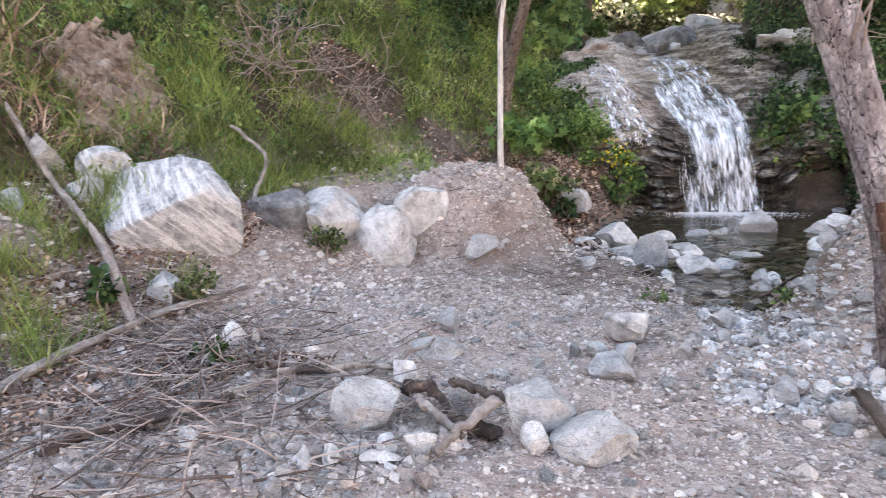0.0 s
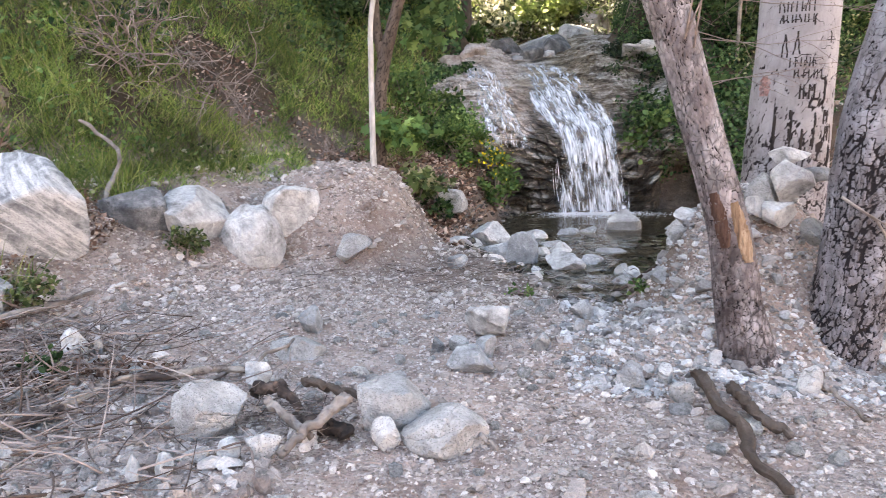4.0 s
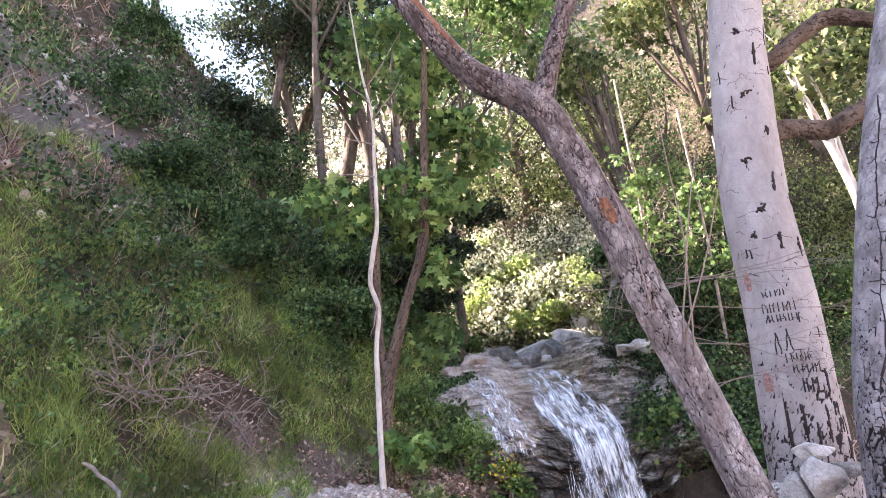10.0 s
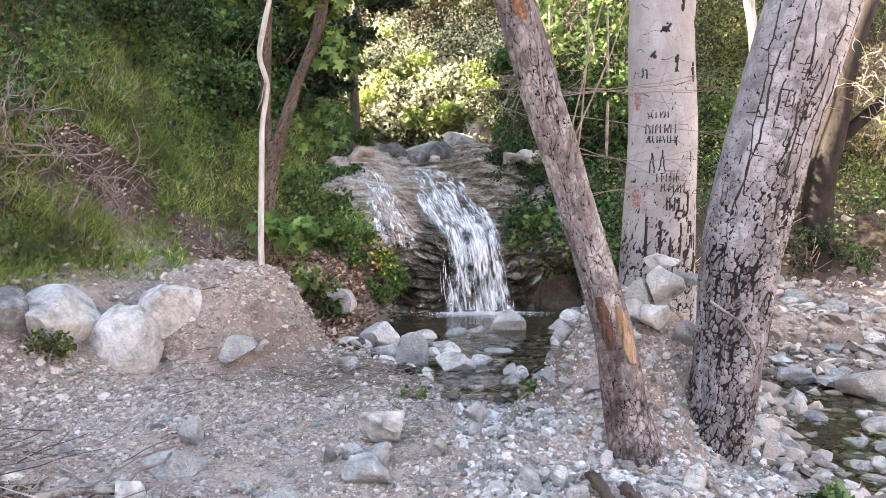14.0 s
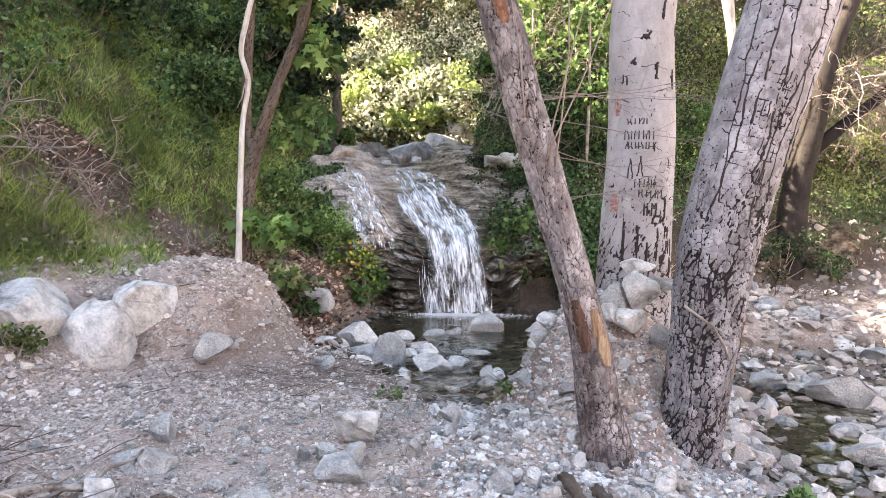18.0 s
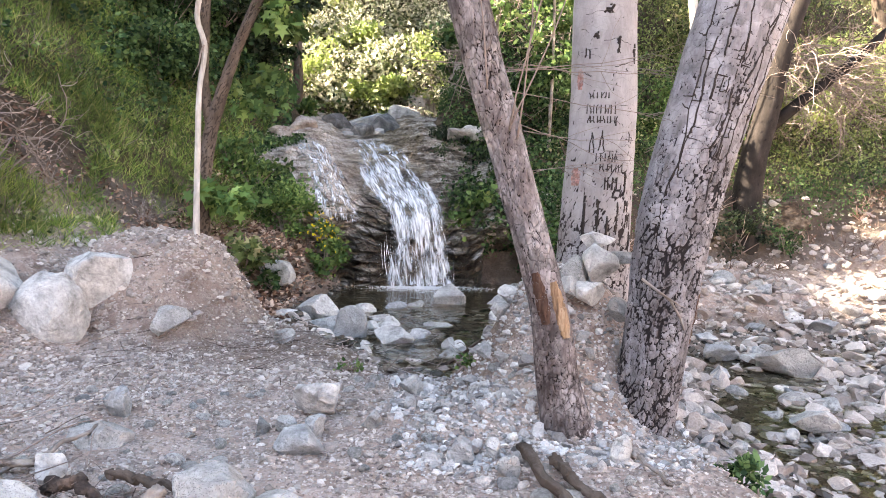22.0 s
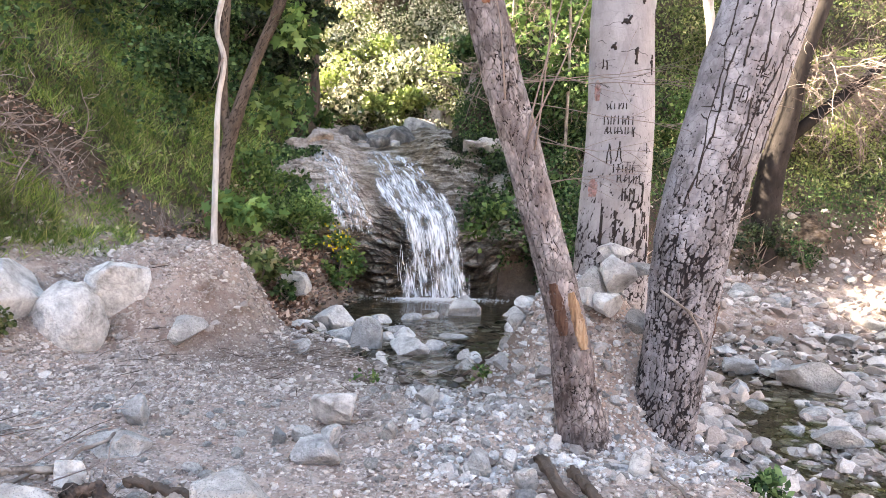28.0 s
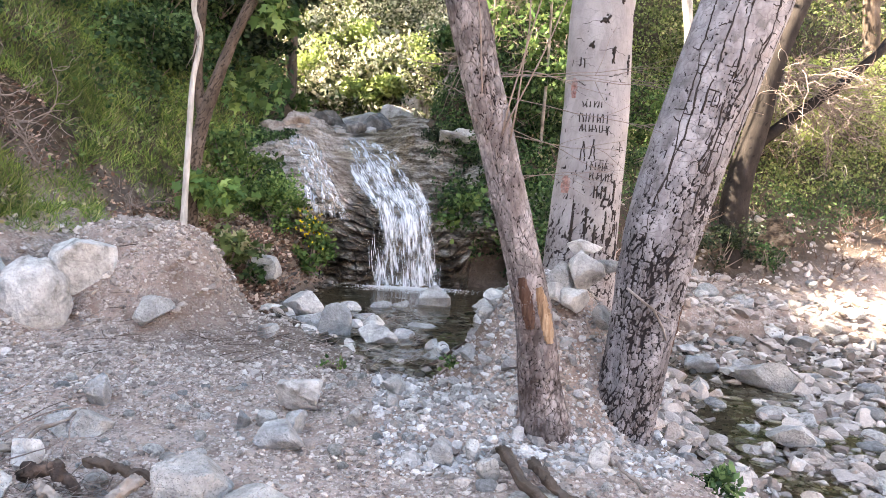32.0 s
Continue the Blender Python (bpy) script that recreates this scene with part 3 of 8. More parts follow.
# dry foliage, whitened further: strong sunlight is put into the leaf colour
M_DRYSUNLIT = leaf_mat("dry_foliage_sun_in_colour", [(0.0, (0.03, 0.045, 0.02)), (0.3, (0.13, 0.155, 0.075)), (0.6, (0.42, 0.42, 0.31)), (1.0, (0.76, 0.73, 0.62))], 0.6, 0.3)
# yellow-green leaves with the sunlight they lack added to the colour
M_SUNTONE = leaf_mat("yellow_green_leaves_sun_in_colour", [(0.0, (0.13, 0.18, 0.06)), (0.5, (0.24, 0.31, 0.10)), (1.0, (0.38, 0.43, 0.18))], 0.5, 0.35)
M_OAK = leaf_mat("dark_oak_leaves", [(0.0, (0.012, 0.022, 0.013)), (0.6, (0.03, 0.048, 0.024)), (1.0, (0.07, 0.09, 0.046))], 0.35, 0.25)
M_FLOWER = leaf_mat("yellow_flowers", [(0.0, (0.55, 0.42, 0.02)), (1.0, (0.75, 0.62, 0.04))], 0.6, 0.3)
M_SCAR, n_, l_, b_ = node_mat("dark_scar")
b_.inputs["Base Color"].default_value = (0.035, 0.026, 0.024, 1)
b_.inputs["Roughness"].default_value = 0.95
M_WATER, n_, l_, b_ = node_mat("clear_water")
b_.inputs["Base Color"].default_value = (0.62, 0.62, 0.45, 1)
b_.inputs["Roughness"].default_value = 0.03
b_.inputs["Transmission Weight"].default_value = 1.0
b_.inputs["IOR"].default_value = 1.33
M_FOAM, n_, l_, b_ = node_mat("white_water")
b_.inputs["Base Color"].default_value = (0.80, 0.82, 0.85, 1)
b_.inputs["Roughness"].default_value = 0.5
tr_ = n_.new("ShaderNodeBsdfTransparent")
tc_ = n_.new("ShaderNodeTexCoord")
mp_ = n_.new("ShaderNodeMapping")
mp_.inputs["Scale"].default_value = (45, 9.0, 9.0)
nz_ = n_.new("ShaderNodeTexNoise")
nz_.inputs["Scale"].default_value = 1.0
nz_.inputs["Detail"].default_value = 5
rp_ = ramp(n_, [(0.36, (0.05, 0.05, 0.05)), (0.58, (0.95, 0.95, 0.95))])
mx_ = n_.new("ShaderNodeMixShader")
l_.new(tc_.outputs["Object"], mp_.inputs["Vector"])
l_.new(mp_.outputs[0], nz_.inputs["Vector"])
l_.new(nz_.outputs["Fac"], rp_.inputs["Fac"])
l_.new(rp_.outputs[0], mx_.inputs[0])
l_.new(tr_.outputs[0], mx_.inputs[1])
l_.new(b_.outputs[0], mx_.inputs[2])
l_.new(mx_.outputs[0], n_["Material Output"].inputs["Surface"])



def veil_mat(name, low, high, across=26.0, along=1.6):
    """A thin broken sheet of white water: streaks that run along the flow."""
    m, n, l, b = node_mat(name)
    b.inputs["Base Color"].default_value = (0.74, 0.78, 0.83, 1)
    b.inputs["Roughness"].default_value = 0.55
    ua, sa = n.new("ShaderNodeAttribute"), n.new("ShaderNodeAttribute")
    ua.attribute_name, sa.attribute_name = "across", "along"
    fac = []
    for ku, ks in ((across, along), (across * 0.35, along * 0.7), (across * 2.6, along * 2.4)):
        a, c = n.new("ShaderNodeMath"), n.new("ShaderNodeMath")
        a.operation = c.operation = "MULTIPLY"
        a.inputs[1].default_value, c.inputs[1].default_value = ku, ks
        l.new(ua.outputs["Fac"], a.inputs[0])
        l.new(sa.outputs["Fac"], c.inputs[0])
        v = n.new("ShaderNodeCombineXYZ")
        l.new(a.outputs[0], v.inputs[0])
        l.new(c.outputs[0], v.inputs[1])
        z = n.new("ShaderNodeTexNoise")
        z.inputs["Scale"].default_value = 1.0
        z.inputs["Detail"].default_value = 3
        z.inputs["Distortion"].default_value = 0.4
        l.new(v.outputs[0], z.inputs["Vector"])
        fac.append(z.outputs["Fac"])
    s1, s2 = n.new("ShaderNodeMath"), n.new("ShaderNodeMath")
    s1.operation = s2.operation = "ADD"
    l.new(fac[0], s1.inputs[0])
    l.new(fac[1], s1.inputs[1])
    l.new(s1.outputs[0], s2.inputs[0])
    l.new(fac[2], s2.inputs[1])
    mr = n.new("ShaderNodeMapRange")
    mr.interpolation_type = "SMOOTHSTEP"
    mr.inputs["From Min"].default_value, mr.inputs["From Max"].default_value = low, high
    mr.inputs["To Max"].default_value = 0.92
    l.new(s2.outputs[0], mr.inputs["Value"])
    ed = n.new("ShaderNodeAttribute")
    ed.attribute_name = "body"
    mu = n.new("ShaderNodeMath")
    mu.operation = "MULTIPLY"
    l.new(mr.outputs[0], mu.inputs[0])
    l.new(ed.outputs["Fac"], mu.inputs[1])
    t = n.new("ShaderNodeBsdfTransparent")
    mx = n.new("ShaderNodeMixShader")
    l.new(mu.outputs[0], mx.inputs[0])
    l.new(t.outputs[0], mx.inputs[1])
    l.new(b.outputs[0], mx.inputs[2])
    l.new(mx.outputs[0], n["Material Output"].inputs["Surface"])
    bp = n.new("ShaderNodeBump")
    bp.inputs["Strength"].default_value = 0.35
    bp.inputs["Distance"].default_value = 0.02
    l.new(s2.outputs[0], bp.inputs["Height"])
    l.new(bp.outputs[0], b.inputs["Normal"])
    return m


M_VEIL = veil_mat("falling_water", 1.32, 1.86, 17.0, 2.2)
M_TRICKLE = veil_mat("trickling_water", 1.34, 1.8, 20.0, 6.0)
M_FILM = veil_mat("sliding_water", 1.36, 1.85, 16.0, 1.3)
M_SPRAY, n_, l_, b_ = node_mat("foam")
b_.inputs["Base Color"].default_value = (0.78, 0.80, 0.82, 1)
b_.inputs["Roughness"].default_value = 0.5

# ---- ground ----
POOL = [(-0.85, 7.8), (-0.25, 6.55), (0.18, 5.45), (0.65, 5.1), (1.1, 5.95), (1.75, 7.6), (2.6, 9.5), (2.7, 10.9), (1.4, 11.0), (-0.35, 10.7), (-0.75, 9.2)]
CREEK = [(2.15, 2.2), (2.05, 3.4), (2.22, 4.3), (2.5, 5.2), (2.7, 6.5), (3.2, 7.8), (4.9, 8.9), (7.5, 8.7), (9.0, 7.0), (10.0, 2.0), (10.0, -3.0), (3.0, -3.0)]


def outside(poly, x, y):
    """Signed distance to a polygon, negative inside."""
    x, y = np.asarray(x, float), np.asarray(y, float)
    d = np.full(x.shape, 1e9)
    inside = np.zeros(x.shape, bool)
    for (ax, ay), (bx, by) in zip(poly, poly[1:] + poly[:1]):
        ex, ey = bx - ax, by - ay
        t = np.clip(((x - ax) * ex + (y - ay) * ey) / (ex * ex + ey * ey), 0, 1)
        d = np.minimum(d, np.hypot(x - ax - t * ex, y - ay - t * ey))
        cross = ((ay > y) != (by > y)) & (x < (bx - ax) * (y - ay) / (by - ay + 1e-12) + ax)
        inside ^= cross
    return np.where(inside, -d, d)


def creek_bed(y):
    return np.interp(y, [10.5, 11.0, 12.0, 13.0, 14.0, 18.0, 22.0, 26.0, 32.0, 40.0, 60.0, 400.0], [-0.45, 0.3, 1.2, 1.85, 2.25, 3.0, 5.6, 11.0, 21.0, 31.0, 36.0, 40.0])


def height(x, y, fine=True):
    x, y = np.asarray(x, float), np.asarray(y, float)
    wob = 0.35 * fbm2(x, y, 3.0, 3, 5)
    s = -0.868 * x + 0.496 * y
    sw = s + wob * smooth(5.5, 9, s)
    # the unseen crest stays higher for y < 12.5 to shade the flat
    crest = 19.0 - 1.2 * smooth(12.5, 15.0, y)
    left = smooth(4.7, 6.6, s) + 1.12 * np.maximum(0, np.minimum(sw, crest) - 6.5) + 0.3 * np.maximum(0, np.minimum(sw, crest) - 11) + 0.1 * np.maximum(0, sw - crest)
    # cut low past y = 15, for the skyline and to let sun through
    left = np.where(y > 15, np.minimum(left, np.maximum(16.6 - 2.3 * (y - 15) + 0.5 * wob, 4.0)), left)
    left = left - 0.45 * np.exp(-((x + 1.2) ** 2 + ((y - 11.6) / 1.2) ** 2))
    s2 = -0.22 * x + 0.975 * y - 10.2 + 0.5 * wob
    right = -0.3 * smooth(2.0, 3.0, x) * smooth(7.5, 8.5, y) + 0.6 * smooth(-2.6, -0.9, s2) + 1.1 * smooth(-0.95, -0.35, s2) + 0.75 * np.maximum(0, np.minimum(s2, 18) + 0.2) + 0.6 * np.maximum(0, np.minimum(s2, 18) - 3.0)
    right = right * smooth(1.0, 2.2, x + 0.25 * (y - 10))
    z = np.maximum(left, right)
    xc = np.interp(y, [10.5, 12, 14, 20], [0.6, 0.2, 0.0, -0.3])
    # widened past y = 16 so that sun reaches the valley floor
    half = np.interp(y, [10.5, 13.0, 14.5, 16.5, 19.0, 22.0], [1.7, 1.5, 1.0, 2.4, 3.8, 4.5])
    bed = creek_bed(y)
    vee = bed + 1.5 * np.maximum(0, np.abs(x - xc) - half)
    z = np.where(y > 10.5, np.maximum(np.minimum(z, vee), bed - 1.3 * np.maximum(0, -x - 2.5)), z)
    z = np.maximum(z, np.interp(y, [24, 28, 42, 60], [0, 5, 24, 30]) * smooth(8, 2, x) * smooth(-45, -30, x))
    # rubble mound, gravel berm round the trees, sides and back of the valley
    dx = x + 1.95
    z = np.maximum(z, 0.94 * np.exp(-((dx / np.where(dx > 0, 0.78, 1.05)) ** 2 + ((y - 7.05) / 0.8) ** 2) ** 2.2))
    z = z + 0.85 * np.exp(-(((x - 1.5) / 0.56) ** 2 + ((y - 5.1) / 0.85) ** 2) ** 1.5)
    z = z + 0.10 * np.exp(-(((x - 0.9) / 0.8) ** 2 + ((y - 4.1) / 0.5) ** 2))
    z = z + np.minimum(0.75 * np.maximum(0, x - 18) + 0.6 * np.maximum(0, -y - 14), 14)
    z = z - 0.15 * np.exp(-(((x - 1.88) / 0.36) ** 2 + ((y - 4.0) / 0.36) ** 2)) - 0.07 * np.exp(-(((x - 1.22) / 0.3) ** 2 + ((y - 3.75) / 0.25) ** 2))
    dp = outside(POOL, x, y)
    z = np.where(y < 11.2, np.minimum(z, np.where(dp > 0, -0.12 + 1.7 * dp, -0.12 + np.interp(y, [7.0, 9.0], [0.2, 0.34]) * np.maximum(dp, -1.0))), z)
    dc = outside(CREEK, x, y)
    z = np.minimum(z, np.where(dc > 0, -0.37 + np.where(x < 2.6, 2.4, 0.9) * dc, -0.37 + 0.12 * np.maximum(dc, -0.8)))
    if fine:
        z = z + 0.035 * fbm2(x, y, 0.55, 4, 9) + 0.25 * smooth(6.5, 9, s) * fbm2(x, y, 1.6, 3, 12)
        z = z + 0.07 * smooth(0, -0.4, dp) * smooth(9.0, 8.0, y) * fbm2(x, y, 0.7, 3, 42)
        z = z + 0.09 * smooth(0, -0.6, dc) * fbm2(x, y, 1.1, 3, 41)
    return z


def axis(lo, hi, step, far):
    """Even steps between lo and hi, growing ones out to far."""
    mid = list(np.arange(lo, hi + step / 2, step))
    out, d = [], step
    v = mid[-1]
    while v < far:
        d *= 1.16
        v += d
        out.append(v)
    low, d, v = [], step, mid[0]
    while v > -far:
        d *= 1.16
        v -= d
        low.append(v)
    return np.array(low[::-1] + mid + out)


gx, gy = axis(-6.0, 6.5, 0.055, 900), axis(1.0, 11.5, 0.055, 900)
GX, GY = np.meshgrid(gx, gy)
GZ = height(GX, GY)
ground = new("ground", mesh_np("ground", np.stack([GX, GY, GZ], -1).reshape(-1, 3), grid_faces(len(gx), len(gy)), [M_GROUND]))
SS = -0.868 * GX + 0.496 * GY
soil = smooth(5.6, 7.2, SS + 0.8 * fbm2(GX, GY, 1.1, 3, 51))
soil = soil * (1 - 0.6 * smooth(10.0, 11.5, SS + 0.8 * fbm2(GX, GY, 0.9, 3, 57)) * smooth(12.5, 10.5, GY))
# far bank: brown earth, deepened and widened to put its shade into the colour
soil = np.maximum(soil, 0.9 * smooth(-1.9, -0.7, -0.22 * GX + 0.975 * GY - 10.2 + 0.3 * fbm2(GX, GY, 0.5, 3, 55)) * smooth(1.0, 2.2, GX))
soil = np.maximum(soil, smooth(11.5, 13.5, GY))
soil = np.maximum(soil, 0.75 * smooth(7.6, 8.4, GY) * smooth(-0.3, -1.0, GX))
soil = np.maximum(soil, 0.45 * smooth(3.3, 4.4, SS + 0.5 * fbm2(GX, GY, 0.6, 3, 56)) * smooth(5.8, 4.8, GY) * np.maximum(smooth(-3.3, -3.9, GX), smooth(4.1, 3.4, GY) * smooth(-2.2, -2.8, GX)))
DP = outside(POOL, GX, GY)
wet = smooth(1.0, 0.15, DP + 0.35 * fbm2(GX, GY, 0.6, 3, 52)) * smooth(9.0, 8.0, GY)
wet = np.maximum(wet, smooth(0.35, 0.0, outside(CREEK, GX, GY) + 0.15 * fbm2(GX, GY, 0.4, 3, 53)))
MUD = np.exp(-((GX + 0.75) / 1.15) ** 2 - ((GY - 6.05) / 0.6) ** 2 + 0.4 * fbm2(GX, GY, 0.5, 3, 54))
wet = np.maximum(wet, np.maximum(smooth(0.12, 0.0, DP), 0.75 * smooth(0.2, 0.7, MUD)))
attr(ground.data, "soil", soil.ravel())
attr(ground.data, "wet", 0.85 * wet.ravel())
tagged(ground, "stony grey-brown canyon floor and hillside", "ground", kind="structure")


def z_at(x, y):
    return float(height(np.array([x]), np.array([y]))[0])


# ---- water ----
def water_sheet(name, poly, z, label, step=0.12, grow=0.35):
    px, py = np.array(poly).T
    xs, ys = np.arange(px.min() - 0.4, px.max() + 0.4, step), np.arange(max(py.min(), -3) - 0.4, py.max() + 0.4, step)
    X, Y = np.meshgrid(xs, ys)
    Z = z + 0.008 * fbm2(X, Y, 0.2, 3, 31)
    faces = grid_faces(len(xs), len(ys))
    keep = (outside(poly, X, Y) < grow).ravel()[faces].all(1)
    ob = new(name, mesh_np(name, np.stack([X, Y, Z], -1).reshape(-1, 3), faces[keep], [M_WATER]))
    ob.visible_shadow = False
    return tagged(ob, label, "water", kind="structure")


water_sheet("water_pool", POOL, -0.112, "clear shallow greenish pool under the waterfall", 0.06)
water_sheet("water_creek", CREEK, -0.445, "clear shallow creek running over stones", 0.08)

# ---- rocks ----
ROCKS = {}


def rock_mesh(seed, sub=4, cuts=9, rough=0.12, near=0.21, far=0.41):
    """A boulder: a ball cut by random planes, worn and roughened; about 1 m across."""
    key = (seed, sub, cuts, rough, near)
    if key in ROCKS:
        return ROCKS[key]
    bm = bmesh.new()
    bmesh.ops.create_icosphere(bm, subdivisions=sub, radius=0.5)
    v = np.array([q.co[:] for q in bm.verts])
    f = np.array([[q.index for q in p.verts] for p in bm.faces])
    bm.free()
    rng = np.random.RandomState(seed)
    for _ in range(cuts):
        n = rng.normal(size=3)
        n /= np.linalg.norm(n)
        d = rng.uniform(near, far)
        over = np.maximum(0, v @ n - d)
        v = v - np.outer(over * 0.97, n)
    v = v * (1 + rough * fbm(v * 3.0 + seed, 5, seed, 0.55)[:, None] * 0.5)
    v /= np.maximum(np.abs(v).max(0), 1e-6) * 2
    ROCKS[key] = v
    return v


FACES = {}


def ico_faces(sub):
    if sub not in FACES:
        bm = bmesh.new()
        bmesh.ops.create_icosphere(bm, subdivisions=sub, radius=0.5)
        FACES[sub] = np.array([[q.index for q in p.verts] for p in bm.faces])
        bm.free()
    return FACES[sub]


def boulder(x, y, size, mat, seed, label, turn=0, z=None, sink=0.25, tilt=(0, 0), cuts=9, rough=0.12, name="boulder", sub=4, group=""):
    """A stone of size (w, d, h) resting on the ground at x, y, partly sunk in."""
    v = rock_mesh(seed, sub, cuts, rough) * np.array(size)
    me = mesh_np(name, v, ico_faces(sub), [mat])
    ob = new(name, me)
    base = z_at(x, y) if z is None else z
    ob.matrix_world = pose(x, y, base + size[2] * (0.5 - sink), tilt[0], tilt[1], turn)
    return tagged(ob, label, "rock", group)


# ---- the rock face and the waterfall ----
def catmull(ctrl, n):
    """Smooth curve through control rows, n samples."""
    c = np.asarray(ctrl, float)
    c = np.vstack([2 * c[0] - c[1], c, 2 * c[-1] - c[-2]])
    t = np.linspace(0, len(c) - 3 - 1e-9, n)
    i = t.astype(int)
    f = (t - i)[:, None]
    p0, p1, p2, p3 = c[i], c[i + 1], c[i + 2], c[i + 3]
    return 0.5 * (2 * p1 + (p2 - p0) * f + (2 * p0 - 5 * p1 + 4 * p2 - p3) * f ** 2 + (3 * p1 - p0 - 3 * p2 + p3) * f ** 3)


FALL_Y = [10.55, 10.68, 10.8, 10.92, 11.35, 12.2, 13.0, 14.0, 15.5, 18.0]
FALL_Z = [-0.6, 0.0, 0.55, 0.98, 1.27, 1.78, 2.12, 2.45, 2.7, 3.05]


def cells(u, v, nu, seed):
    """Distance to the nearest cell edge of a jittered grid, periodic in u over nu cells; and the cell's own random value."""
    iu, iv = np.floor(u).astype(np.int64), np.floor(v).astype(np.int64)
    f1, f2 = np.full(u.shape, 9.0), np.full(u.shape, 9.0)
    idv = np.zeros(u.shape)
    for du in (-1, 0, 1):
        for dv in (-1, 0, 1):
            cu, cv = (iu + du) % nu, iv + dv
            h1, h2, h3 = hash3(cu, cv, 0 * cu, seed), hash3(cu, cv, 0 * cu + 1, seed), hash3(cu, cv, 0 * cu + 2, seed)
            d = np.hypot(u - (iu + du + 0.1 + 0.8 * h1), v - (iv + dv + 0.1 + 0.8 * h2))
            nearer = d < f1
            f2 = np.where(nearer, f1, np.minimum(f2, d))
            idv = np.where(nearer, h3, idv)
            f1 = np.where(nearer, d, f1)
    return f2 - f1, idv


def face_points(x, v):
    """Points of the rock face: x across, v from 0 at its foot to 1 upstream."""
    k = np.array([0, .1, .2, .3, .4, .55, .68, .8, .9, 1.0])
    y, z = np.interp(v, k, FALL_Y), np.interp(v, k, FALL_Z)
    side = np.abs(x - np.interp(v, [0, .3, .55, .8, 1], [0.72, 0.62, 0.05, 0.0, -0.2]))
    lift = 0.26 * smooth(0.45, 1.1, side) * smooth(0.15, 0.5, v)
    out = 0.25 * smooth(0.55, 1.3, side) * smooth(0.55, 0.1, v)          # buttresses beside the drop
    p = np.stack([x, y, z], 1)
    n1 = fbm(p * 1.3, 6, 61, 0.5)
    bend = 1.8 * fbm(p * 0.9, 4, 62)
    strata = z * 5.0 + 0.9 * y * 0.4 + 0.35 * x + bend
    step = strata - np.floor(strata)
    step = smooth(0.0, 0.1, step) - step
    edge, idv = cells(x * 2.6 + 40 + bend, strata * 0.9 + 0.4 * n1, 10 ** 6, 64)
    edge2, id2 = cells(x * 6.5 + 90 - bend, strata * 2.3, 10 ** 6, 65)
    joint = 1 - smooth(0.0, 0.16, edge)
    damp = 0.4 + 0.6 * smooth(0.2, 0.6, side)
    low = smooth(0.42, 0.25, v)
    push = 0.13 * n1 - 0.09 * step * (0.4 + 0.6 * low) - 0.15 * (idv - 0.5) * (0.35 + 0.65 * low) + 0.06 * joint * low - 0.06 * (id2 - 0.5) + 0.03 * (1 - smooth(0.0, 0.2, edge2))
    slab = smooth(0.0, -0.35, x) * smooth(-1.9, -1.4, x)
    y = y - 0.16 * slab * smooth(0.2, 0.34, v) * smooth(0.7, 0.5, v) + 0.28 * slab * smooth(0.3, 0.16, v)
    y = y + 1.3 * np.exp(-((x - 2.25) / 0.36) ** 4) * smooth(0.26, 0.12, v)
    y = y - out + damp * push * (1 - 0.4 * smooth(0.32, 0.5, v))
    z = z + lift - damp * 0.6 * push * smooth(0.25, 0.5, v) + 0.35 * smooth(1.6, 2.6, x) * v
    return np.stack([x, y, z], 1)


fx, fv = np.linspace(-2.3, 3.4, 420), np.concatenate([np.linspace(0, 0.56, 330, endpoint=False), np.linspace(0.56, 1, 110)])
FX, FV = np.meshgrid(fx, fv)
FP = face_points(FX.ravel(), FV.ravel())
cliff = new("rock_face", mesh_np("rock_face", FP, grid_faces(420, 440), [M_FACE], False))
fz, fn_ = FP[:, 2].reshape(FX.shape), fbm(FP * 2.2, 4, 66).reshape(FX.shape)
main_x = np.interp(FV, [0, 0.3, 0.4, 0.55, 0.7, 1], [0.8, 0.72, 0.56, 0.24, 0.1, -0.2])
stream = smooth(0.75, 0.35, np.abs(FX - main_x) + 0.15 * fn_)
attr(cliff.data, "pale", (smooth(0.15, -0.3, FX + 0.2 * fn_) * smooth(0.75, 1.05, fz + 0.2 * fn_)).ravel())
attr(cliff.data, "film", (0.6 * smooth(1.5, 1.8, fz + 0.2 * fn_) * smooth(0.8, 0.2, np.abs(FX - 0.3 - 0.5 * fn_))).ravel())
# strong under the stream, and again towards the foot of the face
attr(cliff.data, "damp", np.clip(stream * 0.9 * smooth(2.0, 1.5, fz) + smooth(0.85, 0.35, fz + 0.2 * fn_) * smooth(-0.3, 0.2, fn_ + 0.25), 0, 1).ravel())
tagged(cliff, "wet brown layered rock face of the small waterfall", "rock face", kind="structure")


def on_face(x, v):
    p = face_points(np.array([x]), np.array([v]))[0]
    return p


RND = np.random.RandomState(7)


def ribbons(name, lines, widths, mat):
    """Narrow flowing strips along lines (list of (k, 3) arrays), facing the viewer side, slightly curled."""
    vs, fs, o = [], [], 0
    for ln, w in zip(lines, widths):
        k = len(ln)
        prof = np.sin(np.linspace(0.15, np.pi - 0.25, k)) ** 0.6 * w
        side = np.array([1.0, 0, 0])
        a, b, c = ln - side * prof[:, None] / 2, ln + np.array([0, -0.25, 0.1]) * prof[:, None], ln + side * prof[:, None] / 2
        vs.append(np.stack([a, b, c], 1).reshape(-1, 3))
        fs.append(grid_faces(3, k) + o)
        o += 3 * k
    return mesh_np(name, np.concatenate(vs), np.concatenate(fs), [mat])


